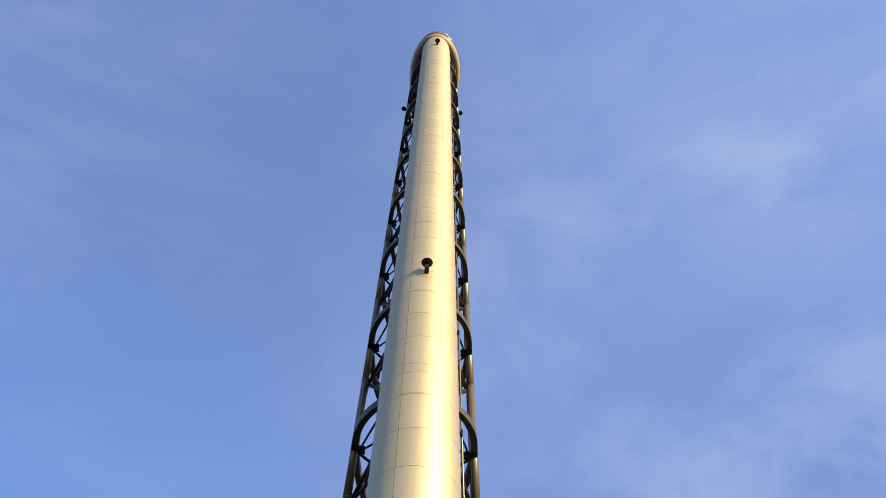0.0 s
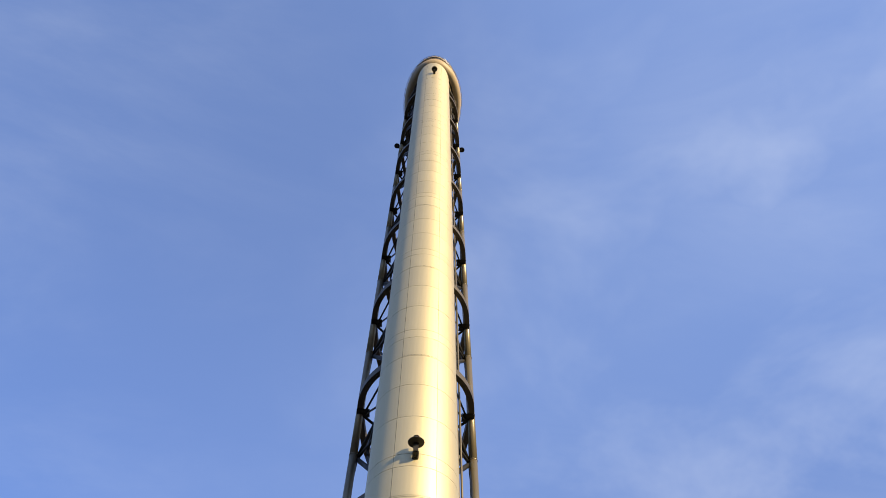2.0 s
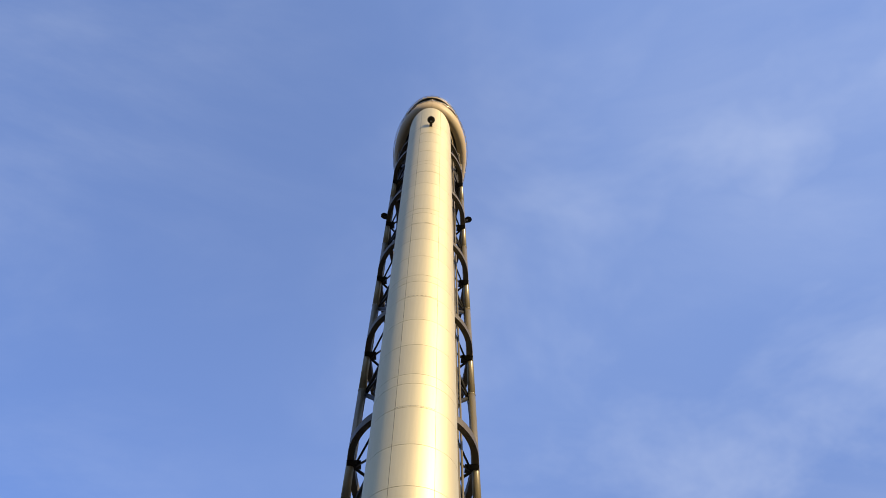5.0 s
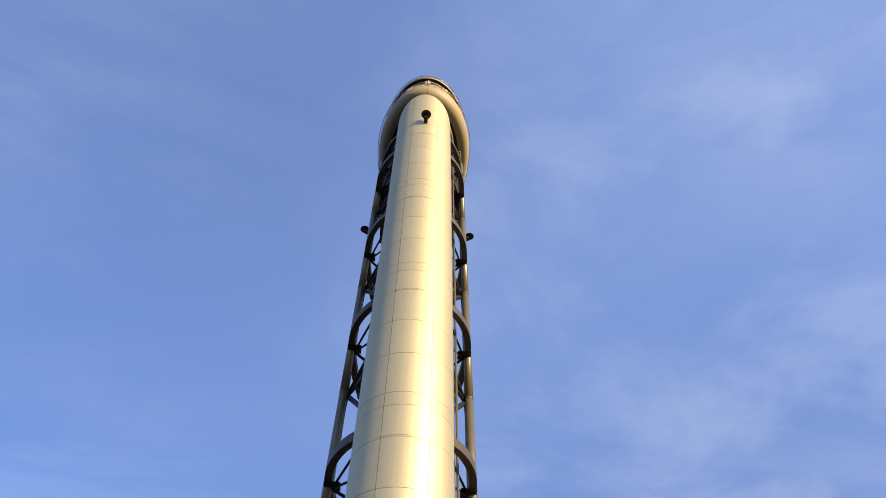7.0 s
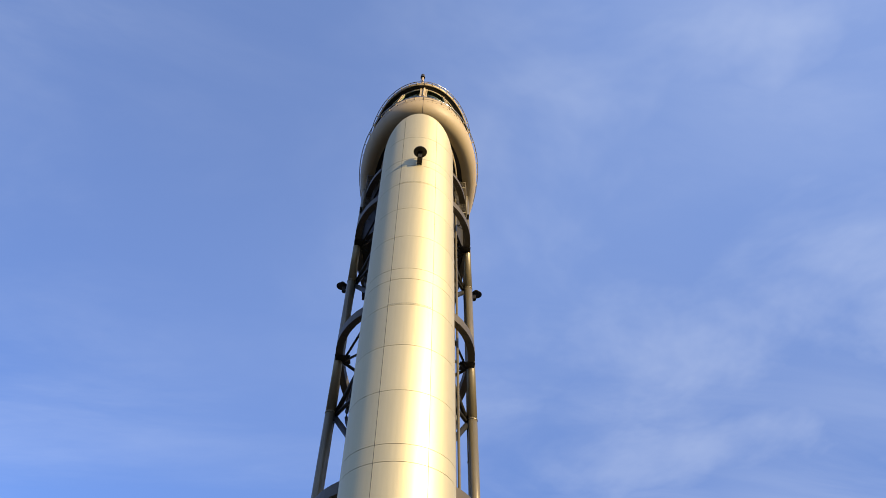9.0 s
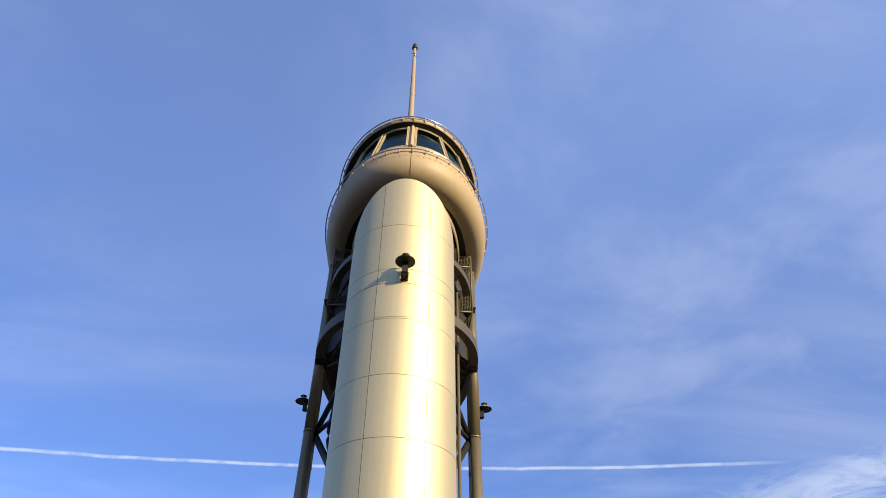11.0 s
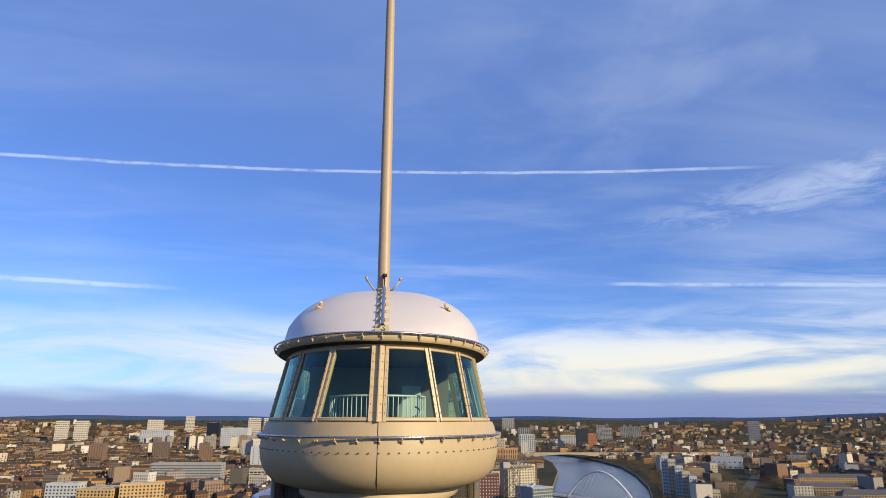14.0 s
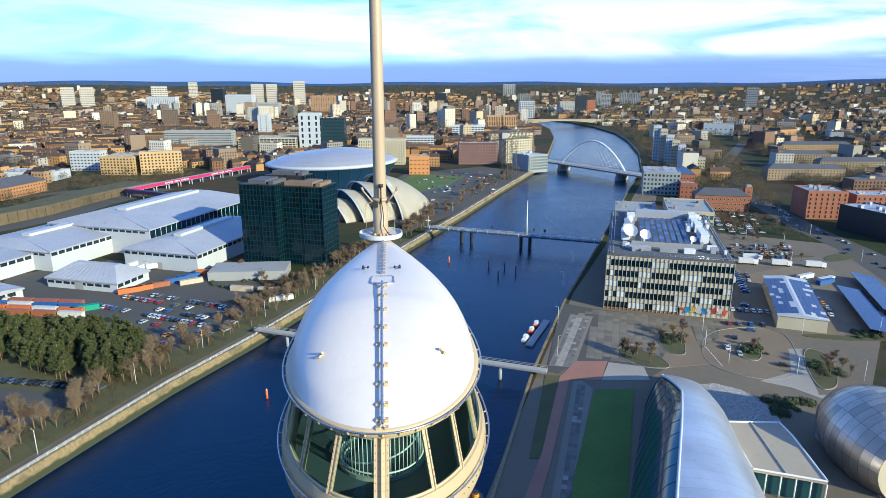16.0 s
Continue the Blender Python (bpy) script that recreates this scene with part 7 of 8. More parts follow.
CAR_COLOURS = [("white", (0.75, 0.75, 0.76)), ("silver", (0.42, 0.44, 0.47)), ("black", (0.015, 0.016, 0.02)), ("blue", (0.03, 0.09, 0.28)), ("red", (0.30, 0.02, 0.025)), ("grey", (0.12, 0.125, 0.14)), ("orange", (0.70, 0.25, 0.02))]
CARS = []
for name, col in CAR_COLOURS:
    paint = plain("car_paint_" + name, col, 0.25, 0.1, 0.05, 1.0, coat=0.6)
    body, glass = car_meshes()
    c = thing("parked_car", name + " parked car on the asphalt", "car", pose(0, 0, -50), "parked cars")
    for x in (-1.35, 1.3):
        for y in (-0.82, 0.82):
            rod(body, (x, y - 0.1, 0.33), (x, y + 0.1, 0.33), 0.32, 10, mi=1)
    part("body", body, paint, c).data.materials.append(TYRE)
    o = new("glasshouse", glass)
    o.parent = c
    CARS.append(c)


placed = [False] * len(CARS)


def park(x, y, rot, k=None, z=GZ + 0.05):
    k = rnd.choices(range(7), (7, 4, 5, 4, 3, 4, 1))[0] if k is None else k
    m = pose(x, y, z, 0, 0, rot + rnd.uniform(-2, 2))
    if not placed[k]:
        placed[k] = True
        CARS[k].matrix_world = m
    else:
        copy_thing(CARS[k], m)


# rows in the car park
LOT = [(-144, 287), (-134, 303), (-114, 302), (-69, 278), (-72, 251), (-85, 240), (-94, 233), (-103, 252), (-123, 268)]
ang = math.radians(-28)
ux, uy = math.cos(ang), math.sin(ang)
for row in range(-6, 7):
    for i in range(-18, 19):
        x, y = -104 + ux * i * 2.75 - uy * row * 7.4, 268 + uy * i * 2.75 + ux * row * 7.4
        if inside(x, y, LOT) and rnd.random() < 0.52:
            park(x, y, math.degrees(ang) + 90)
for i in range(22):
    park(-158 + i * 2.6, 212 - i * 0.62, 60, k=rnd.choice((2, 2, 3, 5)))
for i in range(14):
    for row in (-1, 0, 1, 2):
        if rnd.random() < 0.72:
            park(216 + i * 2.9 + row * 5, 360 + row * 9 - i * 0.7, 75)
for x, y, r in ((150, 196, -20), (137, 214, 70), (139, 208, 70), (146, 224, 60), (157, 231, -15), (152, 240, 75), (156, 239, 75), (161, 238, 75), (166, 237, 75), (196, 300, 70), (199, 306, 70), (201, 311, 70), (173, 280, 70), (176, 286, 70), (179, 292, 70), (172, 262, -20),
                (205, 246, 70), (208, 251, 70), (210, 256, 70), (212, 262, 70), (214, 268, 70), (215, 274, 70), (290, 350, 60), (300, 390, 75), (306, 420, 75), (318, 460, 75), (330, 520, 70), (345, 560, 65), (372, 620, 60), (400, 680, 60), (5, 470, 65), (30, 470, 20), (60, 610, 30), (80, 650, 60), (90, 690, 60), (70, 640, 40), (40, 560, 30), (20, 520, 30), (110, 740, 20), (60, 700, 50)):
    park(x, y, r)
for i in range(40):
    t = rnd.random()
    park(60 + rnd.uniform(-30, 60), 660 + rnd.uniform(-70, 90), rnd.choice((20, 110)))

# the long car park beside the main road and the bays along the offices
for row in range(7):
    for i in range(30):
        x, y = 222 + row * 7.6 + i * 1.55, 402 + i * 3.6 + row * 0.5
        if rnd.random() < 0.42 and y < 515:
            park(x, y, -12)
for i in range(9):
    park(163 + i * 2.9, 257 - i * 0.9, 70, k=rnd.choice((0, 0, 1, 3)))
    park(184 + i * 1.6, 282 + i * 4.2, -18, k=rnd.choice((0, 0, 2, 3, 5)))
    park(219 + i * 1.4, 254 + i * 3.0 + 26, 70)
# cars along the main road and in the bays beside it
for i in range(34):
    t = i / 33
    x, y = 282 + 150 * t + rnd.choice((-4, 6)), 300 + 480 * t + rnd.uniform(-6, 6)
    park(float(np.interp(y, (300, 363, 420, 567, 700, 805), (292, 304, 311, 346, 410, 452))) + rnd.choice((-4.5, 4.5)), y, float(np.interp(y, (300, 500, 800), (75, 76, 62))))


def lorry(m, col, label, ln=11.0):
    ob = thing("lorry", label, "lorry", m, "lorries in the yards")
    bm = bmesh.new()
    box(bm, -ln / 2, -1.25, 1.0, ln / 2 - 2.6, 1.25, 3.9)
    bmesh.ops.bevel(bm, geom=bm.edges[:], offset=0.08, segments=1)
    part("box_body", bm, plain("lorry_paint", col, 0.5), ob)
    bm = bmesh.new()
    box(bm, ln / 2 - 2.4, -1.2, 0.6, ln / 2, 1.2, 3.1)
    bmesh.ops.bevel(bm, geom=bm.edges[:], offset=0.25, segments=2)
    part("cab", bm, WHITE_PAINT, ob)
    for x in (-ln / 2 + 1.2, -ln / 2 + 2.4, ln / 2 - 1.4):
        for y in (-1.1, 1.1):
            bm = bmesh.new()
            rod(bm, (x, y - 0.15, 0.5), (x, y + 0.15, 0.5), 0.5, 10)
            part("wheel", bm, TYRE, ob)
    return ob


lorry(at(182, 322, -18, GZ + 0.05), (0.03, 0.06, 0.25), "dark blue articulated lorry beside the offices", 15)
for x, y, r in ((180, 312, 70), (204, 345, -18), (222, 341, -18), (186, 300, 70), (196, 336, -18), (214, 332, -18), (232, 327, -18), (250, 322, -18), (-150, 356, 65), (-143, 350, 65), (-137, 352, 40)):
    lorry(at(x, y, r, GZ + 0.05), (0.62, 0.62, 0.62), "white box lorry standing in a yard")


def container(m, mat, group):
    ob = thing("shipping_container", "weathered painted steel container in the yard", "container", m, group)
    bm = bmesh.new()
    prof = []
    n = 40
    for i in range(n + 1):
        prof.append((-6 + 12 * i / n, -1.2 - (0.06 if i % 2 else 0)))
    for i in range(n + 1):
        prof.append((6 - 12 * i / n, 1.2 + (0.06 if i % 2 else 0)))
    loft(bm, [[(x, y, z) for x, y in prof] for z in (0.0, 2.6)], smooth=False, cap1=True)
    part("body", bm, mat, ob)
    bm = bmesh.new()
    for y in (-0.6, 0.6):
        box(bm, 6.0, y - 0.55, 0.15, 6.06, y + 0.55, 2.45)
    part("doors", bm, mat, ob)
    return ob


BOX_MATS = [plain("container_" + n, c, 0.6, 0.0, 0.2, 0.6, 0.3) for n, c in (("rust", (0.30, 0.10, 0.04)), ("blue", (0.03, 0.10, 0.30)), ("orange", (0.50, 0.14, 0.03)), ("cream", (0.50, 0.42, 0.30)), ("green", (0.03, 0.28, 0.18)), ("white", (0.55, 0.55, 0.53)))]
for i in range(16):
    row, k = divmod(i, 4)
    container(at(-195 + k * 13 + row * 2.5, 299 - row * 5.6 + k * -2.5, -10, GZ + 0.04), BOX_MATS[(i * 3 + row) % 3 if i % 5 else 5], "containers in the yard")
for x, y, r, k in ((-146, 283, 25, 4), (-131, 312, 30, 2), (-124, 317, 30, 0), (-117, 325, 35, 1), (-112, 331, 35, 1), (-104, 339, 0, 2), (-78, 307, -15, 3), (-63, 303, -15, 3), (-55, 290, 20, 5), (-135, 309, 30, 2), (-108, 322, 30, 3), (235, 292, 20, 1), (238, 296, 20, 5), (230, 302, 20, 5)):
    container(at(x, y, r, GZ + 0.04), BOX_MATS[k], "containers in the yard")


# ---- slabs of the promenade ----
def lay_slabs():
    """Large paving slabs beside the quay, each a piece of its own."""
    rnd = random.Random(12)
    bed = slab("pavement_slabs", [(60, 204), (84, 258), (93.5, 254), (70, 203)], GZ + 0.16, 0.1, PAVING, "pale and grey slabs along the promenade", "pavement")
    bm = bmesh.new()
    box(bm, -1.03, -0.72, -0.05, 1.03, 0.72, 0.04)
    pale = mesh_of("slab", bm, plain("slab_pale", (0.30, 0.27, 0.22), 0.85, 0.0, 0.2, 0.4, 0.2, each=0.15))
    bm = bmesh.new()
    box(bm, -1.03, -0.72, -0.05, 1.03, 0.72, 0.03)
    grey = mesh_of("slab", bm, plain("slab_grey", (0.145, 0.128, 0.105), 0.85, 0.0, 0.2, 0.4, 0.2, each=0.25))
    d = Vector((23.5, 50.5)).normalized()
    nrm = Vector((d.y, -d.x))
    for row in range(5):
        for k in range(26):
            p = Vector((61.3, 204.6)) + d * (k * 2.1 + 0.9) + nrm * (row * 1.5 + 0.4)
            o = new("slab", pale if row in (1, 2) or rnd.random() < 0.08 else grey)
            o.parent = bed
            o.matrix_world = Matrix.Translation((p.x, p.y, GZ + 0.17)) @ Matrix.Rotation(math.atan2(d.y, d.x), 4, "Z")
    d = Vector((68.9 - 44.6, 191 - 126)).normalized()
    nrm = Vector((d.y, -d.x))
    for row in range(2):
        for k in range(33):
            p = Vector((42.6, 124.0)) + d * (k * 2.1) + nrm * (row * 1.5 + 0.7)
            o = new("slab", grey if rnd.random() < 0.95 else pale)
            o.parent = bed
            o.matrix_world = Matrix.Translation((p.x, p.y, GZ + 0.17)) @ Matrix.Rotation(math.atan2(d.y, d.x), 4, "Z")
    # large slabs of the square in front of the offices
    square = bpy.data.objects["pavement_plaza"]
    bm = bmesh.new()
    box(bm, -1.54, -1.54, -0.05, 1.54, 1.54, 0.0)
    large = mesh_of("slab", bm, plain("slab_large", (0.170, 0.145, 0.105), 0.85, 0.0, 0.25, 0.3, 0.3, each=0.22))
    field = [(66, 206), (84, 255), (97, 264), (149, 242), (138, 224), (105, 199), (94, 203), (84, 209), (72, 209)]
    beds = ([(91, 257), (96, 255), (72, 203), (58, 203)], [(100, 198), (123, 200), (128, 222), (133, 238), (128, 246), (118, 236), (110, 212)], [(94, 224.7), (101, 216), (107, 204.1), (105.9, 197.5), (98, 201), (90.3, 208.1)])
    for i in range(30):
        for k in range(30):
            p = Vector((62, 200)) + d * (k * 3.16) + nrm * (i * 3.16 - 20)
            if inside(p.x, p.y, field) and not any(inside(p.x, p.y, b) for b in beds):
                o = new("slab", large)
                o.parent = square
                o.matrix_world = Matrix.Translation((p.x, p.y, GZ + 0.152)) @ Matrix.Rotation(math.atan2(d.y, d.x), 4, "Z")
    # setts of the fan
    vs, fs = [], []
    fan = [(104, 181), (110, 184), (116, 184.5), (123, 179), (126, 170.6), (125.5, 162), (124, 156.6), (106, 159), (103, 170)]
    for i in range(60):
        for j in range(74):
            x, y = 103 + i * 0.4 + rnd.uniform(-0.05, 0.05), 156 + j * 0.4 + rnd.uniform(-0.05, 0.05)
            if not inside(x, y, fan):
                continue
            z, k = GZ + 0.2 + rnd.uniform(0, 0.05), len(vs)
            vs.extend([(x - .16, y - .16, z - .1), (x + .16, y - .16, z - .1), (x + .16, y + .16, z - .1), (x - .16, y + .16, z - .1), (x - .13, y - .13, z), (x + .13, y - .13, z), (x + .13, y + .13, z), (x - .13, y + .13, z)])
            fs.extend([(k + 4, k + 5, k + 6, k + 7), (k, k + 1, k + 5, k + 4), (k + 1, k + 2, k + 6, k + 5), (k + 2, k + 3, k + 7, k + 6), (k + 3, k, k + 4, k + 7)])
    me = bpy.data.meshes.new("setts")
    me.from_pydata(vs, [], fs)
    me.materials.append(island("sett_stone", ((0.0, (0.20, 0.19, 0.18)), (0.5, (0.38, 0.36, 0.35)), (1.0, (0.52, 0.50, 0.48))), 0.8))
    tagged(new("setts", me), "pale stone setts laid in a fan", "paving", kind="stuff")


lay_slabs()


# ---- named blocks of the far town ----
def far_block(label, x, y, w, d, h, wall, floors, bays, rot=0, glass=None, win=(2.0, 1.6), roof="flat", name="tower_block", roof_mat=None, side=3):
    return building(name, label, at(x, y, rot), w, d, h, wall, floors, bays, side, roof=roof, roof_mat=roof_mat or GREY_CONC, glass=glass or WINDOW_DARK, win=win, group="blocks of the far town", joined=math.hypot(x, y) > 850)


far_block("low orange brick offices with a dark roof", -362, 622, 24, 58, 11, plain("orange_brick", (0.40, 0.20, 0.08), 0.8), 3, 7, -12, name="offices", roof="hip", roof_mat=SLATE, win=(1.6, 1.5), side=16)
far_block("long low white shed with a plain roof", -405, 735, 74, 30, 9, WHITE_CLAD, 0, 0, -6, name="store", roof_mat=PALE_ROOF)
TAN = plain("weathered_tan", (0.30, 0.225, 0.14), 0.85, 0.0, 0.25, 0.2, 0.2)
YELLOW_BRICK = plain("yellow_brick", (0.50, 0.34, 0.15), 0.8, 0.0, 0.15, 0.3)
far_block("yellow brick flats with rows of balconies", -318, 765, 40, 16, 21, YELLOW_BRICK, 6, 10, -8, win=(2.2, 1.9), name="flats")
far_block("yellow brick flats with rows of balconies", -272, 770, 46, 18, 26, YELLOW_BRICK, 7, 12, 18, win=(2.0, 2.0), name="flats")
far_block("white and grey rendered flats", -372, 808, 38, 18, 23, WHITE_CLAD, 6, 9, -5, name="flats")
far_block("low grey flats with blue glazing", -330, 850, 60, 18, 15, GREY_CONC, 4, 14, -5, glass=WINDOW_TEAL, name="flats")
far_block("long pale grey hospital-like offices", -325, 1125, 116, 24, 25, GREY_CONC, 6, 30, -5, win=(2.6, 1.5), name="offices")
far_block("pale multi-storey car park with open decks", -192, 1046, 92, 40, 20, CREAM_WALL, 5, 16, -5, win=(4.6, 2.4), name="car_park")
far_block("slim white concrete tower block", -241, 1270, 22, 18, 45, WHITE_CLAD, 10, 2, -5)
far_block("white office slab with a dark portal", -125, 1040, 34, 22, 58, WHITE_CLAD, 6, 3, -5, win=(3, 6))
far_block("dark glass office block with white frame", -88, 1042, 38, 24, 50, DARK_CLAD, 9, 8, -5, glass=WINDOW_TEAL, win=(3.4, 3.4))
far_block("long cream hotel with ranked windows", -8, 842, 62, 20, 33, CREAM_WALL, 8, 20, -4, name="hotel", win=(1.4, 2.4))
far_block("bright orange clad office block", 37, 742, 24, 18, 21, plain("orange_clad", (0.55, 0.25, 0.08), 0.6), 4, 5, -4, name="offices")
far_block("dark red hotel with chequered pale windows", 120, 832, 52, 22, 28, plain("maroon_clad", (0.12, 0.045, 0.04), 0.6), 7, 14, -4, name="hotel", glass=BLIND, win=(1.4, 1.6))
far_block("cream stepped flats beside the river", 175, 850, 44, 18, 38, CREAM_WALL, 11, 10, 25, name="flats")
far_block("grey glass office with a white roof", 178, 770, 30, 34, 19, GREY_CONC, 5, 10, 25, glass=WINDOW_TEAL, win=(2.2, 2.6), roof_mat=WHITE_CLAD, name="offices", side=10)
far_block("white office block with banded windows", 54, 1053, 46, 20, 20, WHITE_CLAD, 5, 8, -4, win=(5, 1.6), name="offices")
far_block("white office block with banded windows", 157, 1237, 62, 22, 25, WHITE_CLAD, 6, 10, -4, win=(5.4, 1.6), name="offices")
far_block("ochre office block with vertical ribs", 247, 1465, 36, 22, 32, plain("ochre_ribs", (0.42, 0.25, 0.12), 0.7), 3, 9, -4, win=(1.6, 8))
far_block("ochre office block with vertical ribs", 283, 1462, 33, 22, 32, plain("ochre_ribs", (0.42, 0.25, 0.12), 0.7), 3, 8, -4, win=(1.6, 8))
far_block("white gridded office tower", 441, 2007, 48, 30, 49, WHITE_CLAD, 9, 8, -4, win=(3.6, 3.6))
far_block("tall dark glass office tower", 648, 2100, 38, 30, 66, DARK_CLAD, 12, 6, -4, glass=WINDOW_TEAL)
far_block("red brick and glass flats tower", 676, 2095, 28, 24, 50, RED_BRICK, 11, 4, -4)
far_block("long grey concrete office slab", 659, 2309, 60, 24, 40, GREY_CONC, 9, 10, -4)
far_block("tall black clad office tower", 216, 2597, 46, 30, 66, DARK_CLAD, 12, 6, -4)
far_block("pale concrete residential slab blocks", -815, 2420, 108, 30, 56, WHITE_CLAD, 14, 16, -8)
far_block("dark blue glass office tower", -758, 2984, 56, 40, 70, DARK_CLAD, 12, 6, -8)
far_block("tall white clad office tower", -462, 2078, 84, 40, 69, WHITE_CLAD, 12, 12, -8)
far_block("tan hotel tower with dark central strip", -212, 2167, 80, 30, 64, plain("tan_clad", (0.36, 0.22, 0.12), 0.7), 16, 10, -6)
far_block("grey office block with teal glass", -365, 2003, 72, 30, 47, GREY_CONC, 9, 12, -6, glass=WINDOW_TEAL)
far_block("low white clad retail block", 703, 1293, 58, 40, 21, WHITE_CLAD, 2, 6, -30, win=(3, 2), name="store")
far_block("sandstone four-storey tenement row", 466, 657, 84, 16, 13, TAN, 4, 24, -8, name="flats", roof="hip", roof_mat=SLATE, win=(1.3, 1.6))
far_block("sandstone four-storey tenement row", 575, 725, 84, 16, 12, TAN, 4, 24, -8, name="flats", roof="hip", roof_mat=SLATE, win=(1.3, 1.6))
far_block("sandstone tenement terrace with gables", 658, 915, 106, 16, 14, SANDSTONE, 4, 28, -8, name="flats", roof="hip", roof_mat=SLATE, win=(1.4, 1.8))
far_block("sandstone built tenement row with slate roof", 560, 800, 70, 16, 13, TAN, 4, 20, -8, name="flats", roof="hip", roof_mat=SLATE)
PALE_TOWER = plain("pale_tower_render", (0.46, 0.42, 0.36), 0.8, 0.0, 0.15, 0.1, 0.1)
# towers on the skyline, by bearing (degrees right of +y), distance, width and height above the eye
for bearing, dist, w, top in ((-25.3, 2900, 46, 92), (-24.0, 2900, 50, 92), (-18.8, 2750, 58, 96), (-16.2, 3400, 42, 112), (-11.1, 3000, 54, 104), (-9.9, 3000, 48, 104), (-7.6, 2900, 50, 117), (10.8, 3600, 66, 104), (18.7, 3000, 40, 72), (19.2, 2700, 40, 66), (20.7, 3100, 46, 66), (21.6, 3100, 46, 66), (30.6, 2900, 42, 92), (12.2, 3100, 60, 60), (-31.8, 2900, 30, 108)):
    x, y = dist * math.sin(radians(bearing)), dist * math.cos(radians(bearing))
    z = GZ + hills(x, y)
    far_block("pale concrete residential tower on the skyline", x, y, w, 24, max(top - z, 20), PALE_TOWER if bearing < 0 else GREY_CONC, 12, 6, -bearing, win=(w / 9, 2.2))


def crane_tower():
    ob = thing("dock_crane", "old dark steel dockside cantilever crane", "crane", at(136, 690, 20))
    def lattice(x0, x1, y0, y1, z0, z1, n, name):
        bm = bmesh.new()
        for x in (x0, x1):
            for y in (y0, y1):
                rod(bm, (x, y, z0), (x, y, z1), 0.45, 5)
        for k in range(n):
            a, b = z0 + (z1 - z0) * k / n, z0 + (z1 - z0) * (k + 1) / n
            for x in (x0, x1):
                rod(bm, (x, y0, a), (x, y1, b), 0.25, 4)
                rod(bm, (x, y1, a), (x, y0, b), 0.25, 4)
            for y in (y0, y1):
                rod(bm, (x0, y, a), (x1, y, b), 0.25, 4)
                rod(bm, (x1, y, a), (x0, y, b), 0.25, 4)
        part(name, bm, plain("crane_grey", (0.10, 0.09, 0.075), 0.7), ob)
    lattice(-6, 6, -6, 6, -0.3, 44, 6, "tower_frame")
    bm = bmesh.new()
    for y in (-3, 3):
        for z0, z1 in ((44, 46), (56, 52)):
            rod(bm, (-24, y, z0), (26, y, z1), 0.5, 5)
        for k in range(10):
            x = -24 + 5 * k
            rod(bm, (x, y, 44.2), (x + 5, y, 55), 0.3, 4)
            rod(bm, (x + 5, y, 44.6), (x, y, 55.5), 0.3, 4)
    part("jib", bm, plain("crane_grey", (0.10, 0.09, 0.075), 0.7), ob)
    bm = bmesh.new()
    box(bm, -12, -4, 46, -4, 4, 52)
    part("machine_house", bm, GREY_CONC, ob)


crane_tower()


# ---- the mass of the far town ----
def river_x(y, bank):
    return float(np.interp(y, [p[1] for p in bank], [p[0] for p in bank]))


